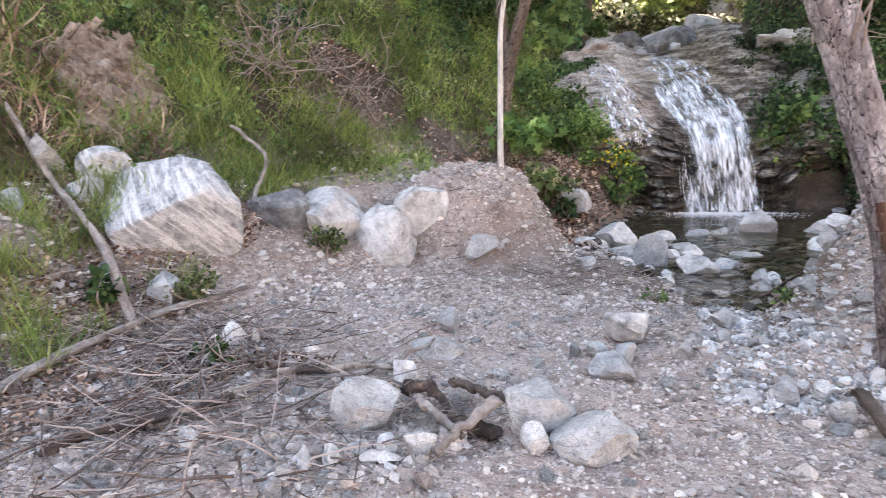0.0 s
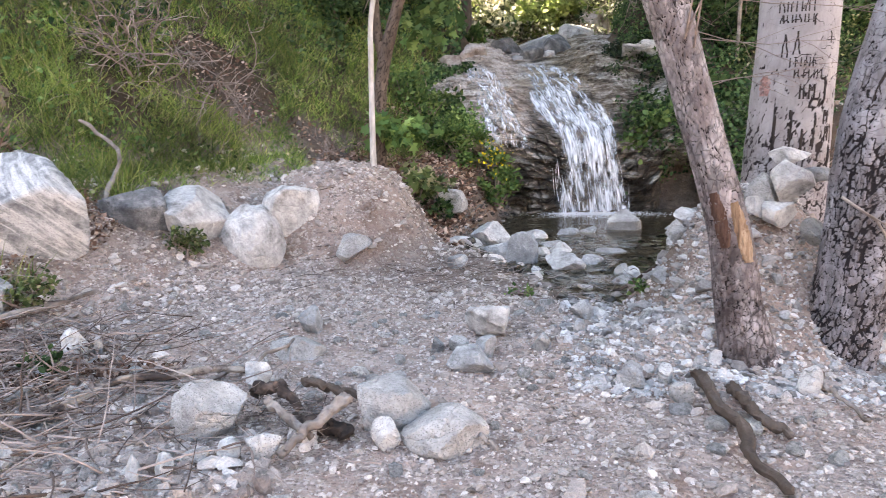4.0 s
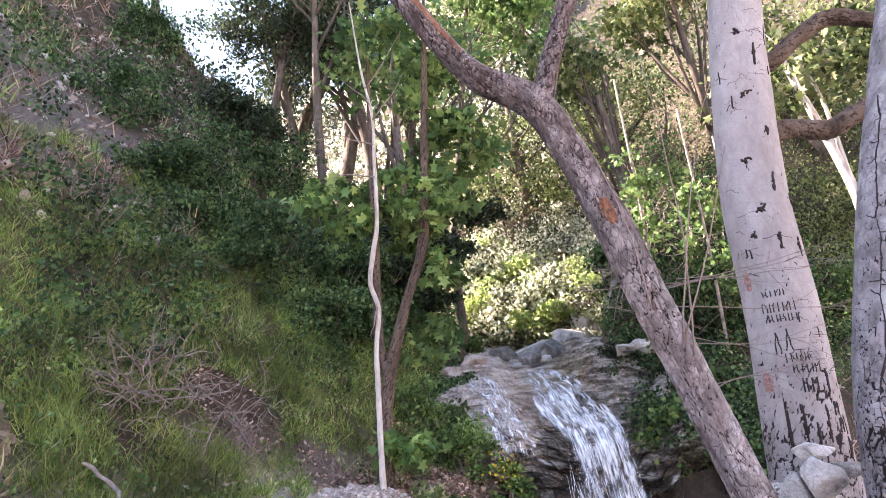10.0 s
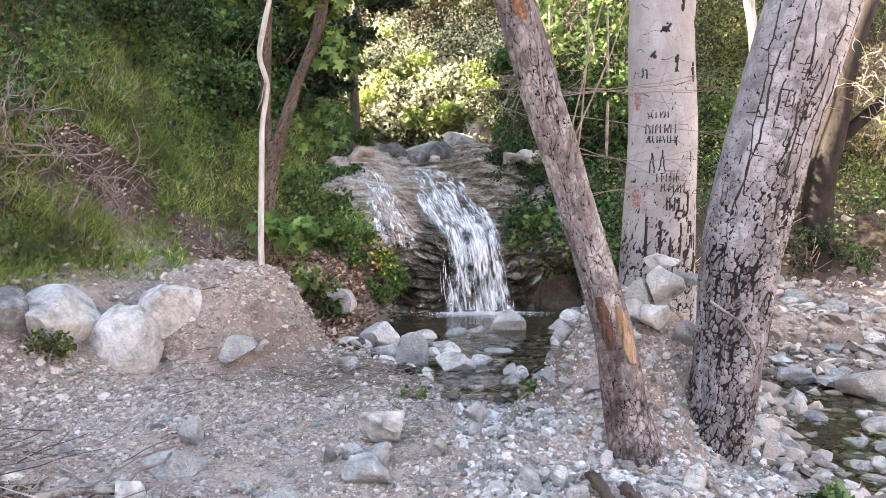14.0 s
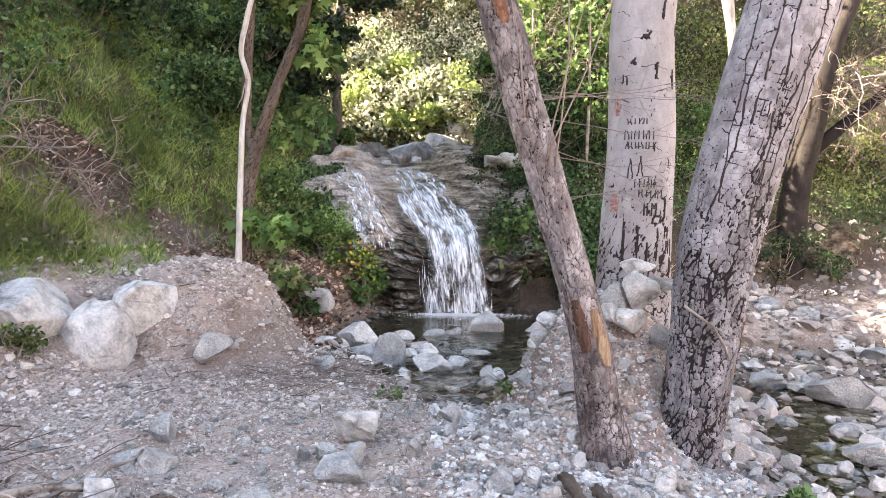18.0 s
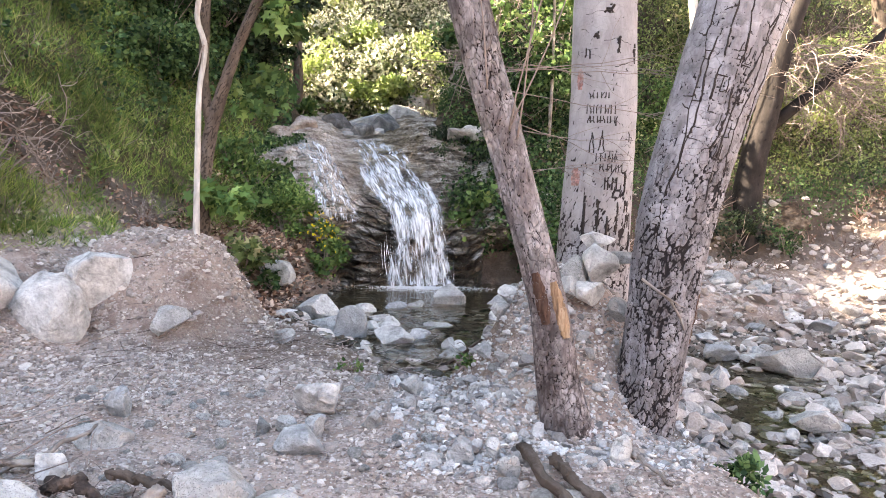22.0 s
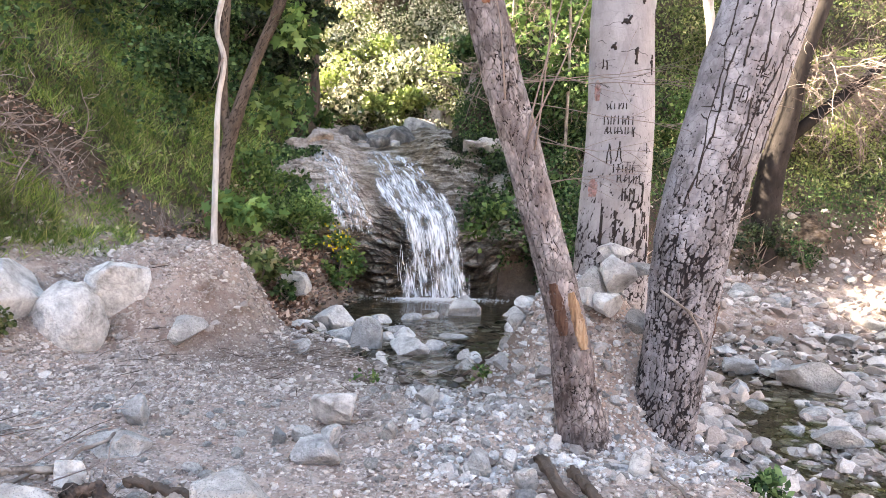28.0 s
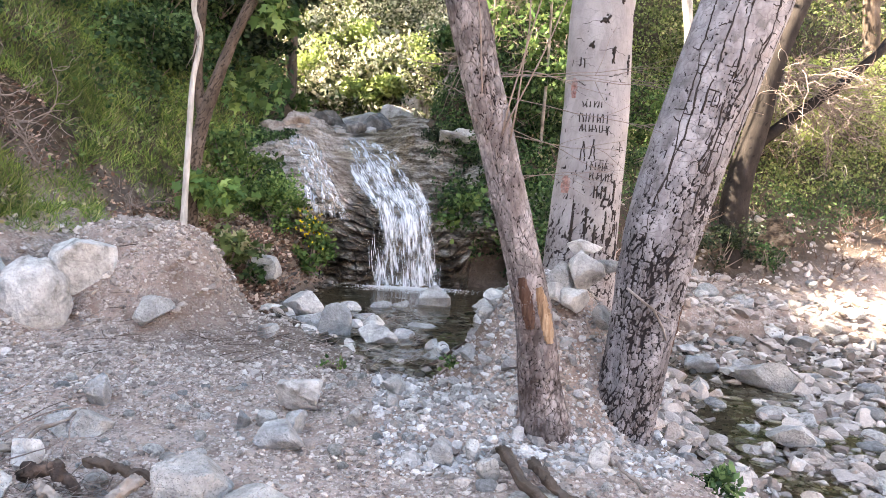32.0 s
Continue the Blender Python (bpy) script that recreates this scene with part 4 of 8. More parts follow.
def stream_lines(centre, half, count, rng, short=(0.25, 0.9), lift=(0.015, 0.05), jitter=0.02):
    """Water threads over a band: centre and half-width are curves of the same length."""
    n = len(centre)
    out = []
    for _ in range(count):
        a = rng.uniform(0, 0.85)
        u = np.clip(rng.choice([-0.82, -0.5, -0.22, 0.2, 0.5, 0.85], p=[0.2, 0.22, 0.08, 0.15, 0.2, 0.15]) + rng.normal(0, 0.07 + 0.12 * a), -1, 1)
        b = min(1.0, a + rng.uniform(*short))
        i = np.linspace(a * (n - 1), b * (n - 1), 14)
        idx = np.arange(n)
        c = np.stack([np.interp(i, idx, centre[:, k]) for k in range(3)], 1)
        h = np.interp(i, idx, half)
        c[:, 0] += u * h + jitter * np.sin(i * rng.uniform(0.2, 0.5) + rng.uniform(0, 6))
        up = rng.uniform(*lift)
        c += np.array([0, -0.7, 0.7]) * up
        out.append(c)
    return out


fall = thing("waterfall", "white waterfall sliding and dropping over brown rock into the pool", "waterfall", at=(0.7, 10.6, -0.12))
FC = catmull([(-0.1, 13.6, 2.40), (0.06, 12.9, 2.16), (0.24, 12.2, 1.86), (0.45, 11.6, 1.52), (0.62, 11.15, 1.25), (0.72, 10.84, 1.02), (0.79, 10.66, 0.62), (0.83, 10.56, 0.2), (0.86, 10.52, -0.12)], 60)
FH = np.interp(np.linspace(0, 1, 60), [0, 0.2, 0.4, 0.6, 1], [0.3, 0.36, 0.44, 0.54, 0.6])


def veil(name, centre, half, lift, mat, label, seed, ragged=0.25):
    """A sheet of water over a band of rock, rippled, with ragged sides."""
    nu, nv = 70, 3 * len(centre)
    idx = np.linspace(0, len(centre) - 1, nv)
    c = np.stack([np.interp(idx, np.arange(len(centre)), centre[:, k]) for k in range(3)], 1)
    h = np.interp(idx, np.arange(len(centre)), half)
    s = np.cumsum(np.linalg.norm(np.gradient(c, axis=0), axis=1))
    U, V = np.meshgrid(np.linspace(-1, 1, nu), np.arange(nv))
    S, H = s[V], h[V]
    q = np.stack([U * H * 9, S * 1.2, np.full(U.shape, seed * 3.7)], -1).reshape(-1, 3)
    w = fbm(q, 3, seed).reshape(U.shape)
    P = c[V] + np.array([1.0, 0, 0]) * (U * H + 0.03 * w)[..., None] + np.array([0, -0.75, 0.65]) * (lift + 0.035 * w - 0.05 * U ** 2)[..., None]
    rock = face_points(P[..., 0].ravel(), np.interp(c[V][..., 2].ravel(), FALL_Z, [0, .1, .2, .3, .4, .55, .68, .8, .9, 1.0])).reshape(P.shape)
    wet = rock + np.array([0, -0.6, 0.8]) * (lift + 0.02 * w)[..., None]
    over = smooth(0.85, 1.1, P[..., 2])[..., None]
    drop = P.copy()
    drop[..., 1] = np.minimum(P[..., 1], rock[..., 1] - lift * 0.6 + 0.03 * w)
    P = over * wet + (1 - over) * drop
    rag = fbm(np.stack([np.sign(U) * 5, S * 2.5, np.zeros(U.shape) + seed], -1).reshape(-1, 3), 3, seed + 1).reshape(U.shape)
    body = smooth(1.0, 0.82, np.abs(U) + ragged * (rag + 0.3)) * smooth(0, 0.12, S / s.max())
    me = mesh_np(name, P.reshape(-1, 3), grid_faces(nu, nv), [mat])
    attr(me, "across", (U * H + seed).ravel())
    attr(me, "along", S.ravel())
    attr(me, "body", body.ravel())
    return many(part_of(name, me, fall, label))


veil("water_veil", FC[14:], FH[14:], 0.04, M_VEIL, "white veil of falling water", 1)
veil("water_veil", FC[26:], FH[26:] * 0.95, 0.10, M_VEIL, "white veil of falling water", 2)
veil("sliding_sheet", FC[2:34], FH[2:34] * 1.25, 0.02, M_FILM, "thin white sheet of water sliding on the slab", 3)
lines = stream_lines(FC[32:], FH[32:], 26, np.random.RandomState(3), (0.12, 0.5), (0.06, 0.15), 0.02)
many(part_of("water_threads", ribbons("water_threads", lines, np.random.RandomState(4).uniform(0.004, 0.010, 26), M_FOAM), fall, "white foaming threads of water"))
SC = catmull([(-1.05, 12.1, 1.98), (-0.82, 11.7, 1.72), (-0.62, 11.25, 1.38), (-0.48, 10.95, 1.1), (-0.42, 10.82, 0.86)], 40)
veil("side_trickle", SC, np.linspace(0.3, 0.38, 40), 0.03, M_TRICKLE, "white side trickle on the pale slab", 4)


def lumps(pts, sizes, sub=1, flat=0.5, seed=0):
    """Vertices and faces of many small lumps."""
    rng = np.random.RandomState(seed)
    n = len(pts)
    shapes = np.array([rock_mesh(900 + seed * 10 + k, sub, 8 if sub > 1 else 5, 0.14, 0.13, 0.36) for k in range(8)])
    v = shapes[rng.randint(0, 8, n)] * 1.0
    sc = np.stack([np.ones(n), rng.uniform(0.6, 1.0, n), rng.uniform(flat * 0.7, flat * 1.3, n)], 1)
    v = v * sc[:, None] * np.asarray(sizes)[:, None, None]
    tx, ty, tz = rng.normal(0, 0.3, n), rng.normal(0, 0.3, n), rng.uniform(0, 6.283, n)
    cx, sx = np.cos(tx)[:, None], np.sin(tx)[:, None]
    y, z = v[..., 1] * cx - v[..., 2] * sx, v[..., 1] * sx + v[..., 2] * cx
    x = v[..., 0]
    cy, sy = np.cos(ty)[:, None], np.sin(ty)[:, None]
    x, z = x * cy + z * sy, -x * sy + z * cy
    cz, sz = np.cos(tz)[:, None], np.sin(tz)[:, None]
    v = np.stack([x * cz - y * sz, x * sz + y * cz, z], -1) + np.asarray(pts)[:, None]
    f = ico_faces(sub)
    nv = v.shape[1]
    faces = (f[None] + (np.arange(n) * nv)[:, None, None]).reshape(-1, 3)
    return v.reshape(-1, 3), faces


def blobs(name, pts, sizes, mat, sub=1, flat=0.5, seed=0, smooth_shade=True):
    """Many small lumps in one mesh, the larger ones finer when sub is 2."""
    pts, sizes = np.asarray(pts), np.asarray(sizes)
    if sub < 2:
        v, f = lumps(pts, sizes, sub, flat, seed)
        return mesh_np(name, v, f, [mat], smooth_shade)
    big = sizes > 0.13
    v1, f1 = lumps(pts[big], sizes[big], 2, flat, seed)
    v2, f2 = lumps(pts[~big], sizes[~big], 1, flat, seed)
    return mesh_np(name, np.concatenate([v1, v2]), np.concatenate([f1, f2 + len(v1)]), [mat], smooth_shade)


rng = np.random.RandomState(8)
fp = np.stack([rng.normal(0.9, 0.36, 3200), 10.5 - np.abs(rng.normal(0, 0.15, 3200)) * rng.uniform(0.2, 1.6, 3200), -0.112 + np.abs(rng.normal(0, 0.012, 3200))], 1)
many(part_of("foam", blobs("foam", fp, rng.uniform(0.008, 0.026, 3200), M_SPRAY, 1, 0.35, 1), fall, "white foam where the fall meets the pool"))
dp_ = np.stack([rng.normal(0.72, 0.4, 260), 10.5 - np.abs(rng.normal(0, 0.12, 260)), rng.uniform(-0.05, 1.0, 260)], 1)
many(part_of("droplets", blobs("droplets", dp_, rng.uniform(0.005, 0.014, 260), M_SPRAY, 1, 1.0, 2), fall, "flying drops"))

# ---- leaves, blades and twigs ----
T_DIAMOND = (np.array([(0, 0, 0), (0.5, -0.28, 0.05), (1, 0, -0.03), (0.5, 0.28, 0.05)]), np.array([(0, 1, 2), (0, 2, 3)]))
T_BROAD = (np.array([(0, 0, 0), (0.28, -0.36, 0.06), (0.7, -0.28, 0.05), (1, 0, -0.06), (0.7, 0.28, 0.05), (0.28, 0.36, 0.06)]),
           np.array([(0, 1, 2), (0, 2, 3), (0, 3, 4), (0, 4, 5)]))
T_MAPLE = (np.array([(0, 0, 0), (0.05, -0.45, 0.03), (0.32, -0.22, 0.02), (0.6, -0.52, -0.02), (0.62, -0.16, 0.02), (1.0, 0, -0.06),
                     (0.62, 0.16, 0.02), (0.6, 0.52, -0.02), (0.32, 0.22, 0.02), (0.05, 0.45, 0.03)]),
           np.array([(0, 1, 2), (0, 2, 4), (2, 3, 4), (0, 4, 6), (4, 5, 6), (0, 6, 8), (6, 7, 8), (0, 8, 9)]))
T_BLADE = (np.array([(0, -0.032, 0), (0, 0.032, 0), (0.55, -0.022, 0.08), (0.55, 0.022, 0.08), (1, 0, 0.36)]),
           np.array([(0, 1, 3), (0, 3, 2), (2, 3, 4)]))

T_THIN = (T_BLADE[0] * np.array([1, 0.55, 1]), T_BLADE[1])


def leaf_set(name, pos, size, along, normal, template, mats):
    """One mesh of leaves: template laid along 'along', facing 'normal'."""
    tv, tf = template
    pos, along, normal = np.asarray(pos, float), np.asarray(along, float), np.asarray(normal, float)
    along = along / np.maximum(np.linalg.norm(along, axis=1, keepdims=True), 1e-9)
    side = np.cross(normal, along)
    side /= np.maximum(np.linalg.norm(side, axis=1, keepdims=True), 1e-9)
    up = np.cross(along, side)
    size = np.asarray(size)[:, None, None]
    v = pos[:, None] + size * (tv[None, :, 0:1] * along[:, None] + tv[None, :, 1:2] * side[:, None] + tv[None, :, 2:3] * up[:, None])
    k = len(tv)
    f = (tf[None] + (np.arange(len(pos)) * k)[:, None, None]).reshape(-1, 3)
    return mesh_np(name, v.reshape(-1, 3), f, mats, True)


def rand_dirs(rng, n, up=0.0):
    d = rng.normal(size=(n, 3))
    d[:, 2] += up
    return d / np.linalg.norm(d, axis=1, keepdims=True)


def tubes(name, paths, radii, mats, sides=5):
    """Many tapered round twigs in one mesh; paths: list of (k, 3), radii: list of (r0, r1)."""
    vs, fs, o = [], [], 0
    ang = np.linspace(0, 2 * np.pi, sides, endpoint=False)
    for p, (r0, r1) in zip(paths, radii):
        p = np.asarray(p, float)
        k = len(p)
        t = np.gradient(p, axis=0)
        t /= np.maximum(np.linalg.norm(t, axis=1, keepdims=True), 1e-9)
        ref = np.array([0.31, 0.9, 0.2]) if abs(t[:, 1]).mean() < 0.8 else np.array([1.0, 0.1, 0.2])
        a = np.cross(t, ref)
        a /= np.maximum(np.linalg.norm(a, axis=1, keepdims=True), 1e-9)
        b = np.cross(t, a)
        r = np.linspace(r0, r1, k)[:, None, None]
        v = p[:, None] + r * (np.cos(ang)[None, :, None] * a[:, None] + np.sin(ang)[None, :, None] * b[:, None])
        vs.append(np.concatenate([v.reshape(-1, 3), p[:1], p[-1:]]))
        q = grid_faces(sides, k, True)
        fs.append(np.concatenate([q[:, [0, 1, 2]], q[:, [0, 2, 3]]]) + o)
        e = np.arange(sides)
        e2 = (e + 1) % sides
        fs.append(np.stack([e2, e, np.full(sides, sides * k)], 1) + o)
        fs.append(np.stack([e + sides * (k - 1), e2 + sides * (k - 1), np.full(sides, sides * k + 1)], 1) + o)
        o += sides * k + 2
    return mesh_np(name, np.concatenate(vs), np.concatenate(fs), mats)


def each_part(name, paths, radii, mat, sides, parent):
    """Every stick a part of its own."""
    for p, r in zip(paths, radii):
        part_of(name, tubes(name, [p], [r], [mat], sides), parent)


def wander(rng, start, direction, length, k=6, bend=0.25, droop=0.0):
    """A crooked twig."""
    p = [np.asarray(start, float)]
    d = np.asarray(direction, float) / np.linalg.norm(direction)
    for _ in range(k - 1):
        d = d + rng.normal(0, bend, 3)
        d[2] -= droop
        d /= np.linalg.norm(d)
        p.append(p[-1] + d * length / (k - 1))
    return np.array(p)


# ---- trunks ----
class Trunk:
    """A tree trunk along control rows (x, y, z, radius), with plated or smooth bark."""

    def __init__(self, ctrl, sides, rows, around, tall, depth, seed, width=lambda z: 0.2, flare=0.0, lump=0.02, old=lambda z: 0 * z, full=lambda z: 0 * z):
        self.c = catmull(ctrl, rows)
        self.p, self.r = self.c[:, :3], self.c[:, 3]
        t = np.gradient(self.p, axis=0)
        seg = np.linalg.norm(t, axis=1, keepdims=True)
        t /= seg
        self.length = np.cumsum(seg[:, 0])
        a = np.cross(t, np.array([0.0, 1.0, 0.0]))
        self.a = a / np.linalg.norm(a, axis=1, keepdims=True)
        self.b = np.cross(t, self.a)
        self.t = t
        ang = np.linspace(0, 2 * np.pi, sides, endpoint=False)
        A, S = np.meshgrid(ang, np.arange(rows))
        S = S.astype(int)
        L = self.length[S]
        Z = self.p[S][..., 2]
        q = np.stack([np.cos(A) * 0.9, np.sin(A) * 0.9, L * 2.2], -1).reshape(-1, 3)
        warp = fbm(q * 2.3, 3, seed + 5).reshape(A.shape)
        w2 = fbm(q * 6.0, 3, seed + 6).reshape(A.shape)
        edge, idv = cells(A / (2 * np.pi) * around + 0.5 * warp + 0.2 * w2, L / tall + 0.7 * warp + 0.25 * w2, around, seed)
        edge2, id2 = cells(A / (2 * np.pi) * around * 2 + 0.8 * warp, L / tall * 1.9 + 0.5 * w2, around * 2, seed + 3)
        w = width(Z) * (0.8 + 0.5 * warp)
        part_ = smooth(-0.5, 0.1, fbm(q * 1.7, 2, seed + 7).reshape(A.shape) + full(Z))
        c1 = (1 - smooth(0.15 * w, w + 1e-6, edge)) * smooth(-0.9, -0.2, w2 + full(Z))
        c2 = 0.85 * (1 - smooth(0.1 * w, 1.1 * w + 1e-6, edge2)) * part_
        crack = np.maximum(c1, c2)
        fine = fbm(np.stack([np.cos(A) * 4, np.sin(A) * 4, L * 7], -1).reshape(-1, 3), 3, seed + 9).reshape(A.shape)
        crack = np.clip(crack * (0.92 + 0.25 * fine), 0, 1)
        base = np.exp(-(L - L.min()) / 0.28)
        R = self.r[S] * (1 + flare * base * (1 + 0.35 * np.sin(A * 3 + seed)))
        R = R * (1 + lump * 2.0 * fbm(q * 0.7, 2, seed + 2).reshape(A.shape)) - depth * crack + depth * 0.5 * (idv - 0.5) * np.minimum(1, w * 8) + depth * 0.25 * fine
        self.R, self.ang = R, ang
        v = self.p[S] + R[..., None] * (np.cos(A)[..., None] * self.a[S] + np.sin(A)[..., None] * self.b[S])
        self.v, self.crack, self.plate = v, crack, 0.6 * idv + 0.4 * id2
        self.old = np.clip(old(Z) + 0.5 * warp * (old(Z) > 0.02), 0, 1)
        self.sides, self.rows = sides, rows

    def mesh(self, name, mat):
        me = mesh_np(name, self.v.reshape(-1, 3), grid_faces(self.sides, self.rows, True), [mat])
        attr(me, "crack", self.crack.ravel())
        attr(me, "old", self.old.ravel())
        attr(me, "plate", self.plate.ravel())
        return me

    def at(self, z, deg, lift=0.0):
        """The point of the bark at height z and angle deg (90 faces the path's viewer, 0 to its left side)."""
        i = int(np.argmin(np.abs(self.p[:, 2] - z)))
        j = int(round(deg / 360 * self.sides)) % self.sides
        n = np.cos(self.ang[j]) * self.a[i] + np.sin(self.ang[j]) * self.b[i]
        return self.v[i, j] + n * lift, n

    def patch(self, name, z0, z1, d0, d1, lift, mat, jag=0.3, seed=0):
        """A ragged patch laid on the bark, with thickness."""
        rng = np.random.RandomState(seed)
        nz, nd = 26, 14
        top = []
        for i in range(nz):
            f = i / (nz - 1)
            w = np.sin(np.pi * (f * 0.9 + 0.05)) ** 0.35
            lo, hi = d0 + (d1 - d0) * 0.5 * (1 - w) + rng.uniform(0, jag) * 4, d1 - (d1 - d0) * 0.5 * (1 - w) - rng.uniform(0, jag) * 4
            for j in range(nd):
                e = np.clip(np.sin(np.pi * j / (nd - 1)), 0, 1) ** 0.4
                top.append(self.at(z0 + (z1 - z0) * f, lo + (hi - lo) * j / (nd - 1), lift * e - 0.004 * (1 - e) + 0.003 * rng.rand())[0])
        return mesh_np(name, np.array(top), grid_faces(nd, nz), [mat])

    def marks(self, name, strokes, mat):
        """Thin bars cut in the bark: (z, deg, z2, deg2, width)."""
        paths, radii = [], []
        for z, d, z2, d2, w in strokes:
            k = 5
            paths.append(np.array([self.at(z + (z2 - z) * f, d + (d2 - d) * f, 0.0)[0] for f in np.linspace(0, 1, k)]))
            radii.append((w, w * 0.8))
        return tubes(name, paths, radii, [mat], 4)


# the leaning plated tree by the creek
tree_a = thing("tree", "leaning thick tree with grey-lilac cracked plate bark beside the creek", "tree", at=(1.83, 4.2, -0.15))
TA = Trunk([(1.80, 4.2, -0.3, 0.225), (1.83, 4.2, 0.0, 0.20), (1.90, 4.2, 0.58, 0.205), (1.985, 4.2, 1.29, 0.238), (2.16, 4.2, 2.0, 0.252), (2.375, 4.2, 2.69, 0.265), (2.62, 4.25, 3.4, 0.26), (2.95, 4.3, 4.4, 0.24), (3.4, 4.2, 6.0, 0.2), (3.7, 4.0, 8.0, 0.13), (3.9, 3.8, 10.0, 0.06)],
           220, 620, 20, 0.085, 0.012, 21, lambda z: np.interp(z, [0, 1.2, 1.8, 2.4, 4], [0.29, 0.26, 0.16, 0.09, 0.08]), 0.12, 0.02, lambda z: np.interp(z, [0, 1.0, 1.5, 2.2, 3], [0.85, 0.7, 0.45, 0.12, 0.1]), lambda z: np.interp(z, [0, 1.3, 1.9, 2.6], [0.7, 0.5, -0.15, -0.4]))
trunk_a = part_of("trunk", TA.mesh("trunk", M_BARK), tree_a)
part_of("exposed_wood", TA.patch("exposed_wood", 0.50, 0.82, 140, 176, 0.004, M_REDWOOD, 0.6, 1), trunk_a, "red-brown strip of bare wood")
rng = np.random.RandomState(31)
long_cracks = []
for d, z0, z1 in ((52, 1.5, 3.0), (66, 1.9, 2.9), (84, 1.7, 2.9), (100, 1.4, 2.75), (118, 1.6, 2.9), (135, 1.8, 3.0), (42, 1.2, 2.2)):
    z, a = z0, d
    while z < z1:
        dz, da = rng.uniform(0.06, 0.16), rng.normal(0, 4)
        long_cracks.append((z, a, z + dz, a + da, rng.uniform(0.0025, 0.009)))
        if rng.rand() < 0.7:
            s_ = rng.choice([-1, 1])
            long_cracks.append((z, a, z + rng.normal(0, 0.015), a + s_ * rng.uniform(6, 16), rng.uniform(0.0025, 0.005)))
        z, a = z + dz, a + da
many(part_of("bark_crack", TA.marks("bark_crack", long_cracks, M_SCAR), trunk_a, "long dark cracks in the bark"))
cuts = []
for z, d in ((2.28, 84), (2.27, 96), (2.08, 76), (2.06, 92), (2.05, 104), (1.86, 88), (1.84, 100), (1.70, 96)):
    cuts += [(z - 0.05, d - 4, z + 0.05, d - 3, 0.0045), (z - 0.05, d + 4, z + 0.04, d + 3, 0.0045), (z - 0.05, d - 4, z - 0.045, d + 4, 0.004)]
many(part_of("carving", TA.marks("carving", cuts, M_SCAR), trunk_a, "old dark knife cuts in pale bark"))

# the upright carved tree
tree_b = thing("tree", "upright pale smooth-barked tree with dark carved marks", "tree", at=(1.83, 5.4, 0.3))
TB = Trunk([(1.86, 5.4, 0.1, 0.33), (1.855, 5.4, 0.6, 0.30), (1.855, 5.4, 1.06, 0.285), (1.885, 5.4, 2.1, 0.262), (1.87, 5.4, 2.95, 0.245), (1.96, 5.4, 4.0, 0.225), (2.10, 5.4, 5.1, 0.2), (2.25, 5.5, 7.0, 0.15), (2.3, 5.6, 9.5, 0.07)],
           150, 460, 15, 0.16, 0.009, 44, lambda z: np.interp(z, [0, 1.2, 1.6, 2.0, 6], [0.3, 0.22, 0.1, 0.03, 0.03]), 0.1, 0.012, lambda z: np.interp(z, [0, 1.0, 1.4, 1.8], [0.75, 0.55, 0.2, 0.0]), lambda z: np.interp(z, [0, 1.2, 1.7, 2.2], [0.6, 0.2, -0.4, -0.7]))
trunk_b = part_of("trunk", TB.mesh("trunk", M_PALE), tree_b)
M_REDMARK = surface("faded_red_mark", [(0.35, (0.36, 0.29, 0.285)), (0.5, (0.39, 0.235, 0.21)), (0.7, (0.42, 0.20, 0.17))], 18, 0.9, 0.5, 50, 0.0)
part_of("painted_mark", TB.patch("painted_mark", 2.23, 2.38, 16, 36, 0.002, M_REDMARK, 0.8, 11), trunk_b, "small faded red mark on the bark")
part_of("painted_mark", TB.patch("painted_mark", 1.46, 1.60, 18, 44, 0.002, M_REDMARK, 0.8, 12), trunk_b, "small faded red mark on the bark")
bars = []
for row, (z, d0, d1, hgt) in enumerate(((2.17, 48, 82, 0.05), (2.06, 44, 96, 0.065), (1.98, 46, 92, 0.05), (1.70, 66, 98, 0.06), (1.62, 72, 112, 0.06))):
    d = d0
    while d < d1:
        bars.append((z - hgt / 2, d, z + hgt / 2, d + rng.uniform(-1.5, 1.5), 0.005))
        if rng.rand() < 0.6:
            bars.append((z + rng.uniform(-0.02, 0.02), d, z + rng.uniform(-0.02, 0.02), d + 4.5, 0.004))
        d += rng.uniform(5.0, 7.0)
for z, d in ((1.82, 56), (1.83, 72)):
    bars += [(z - 0.09, d - 4, z + 0.07, d, 0.006), (z + 0.07, d, z - 0.09, d + 4, 0.006)]
for z, d in ((1.33, 124), (1.21, 128), (1.5, 84), (1.5, 97)):
    bars += [(z - 0.05, d - 3.5, z + 0.05, d - 3.5, 0.007), (z + 0.05, d - 3.5, z + 0.0, d, 0.006), (z, d, z + 0.05, d + 3.5, 0.006), (z + 0.05, d + 3.5, z - 0.05, d + 3.5, 0.007)]
many(part_of("carving", TB.marks("carving", bars, M_SCAR), trunk_b, "rows of old dark carved strokes"))
scars = []
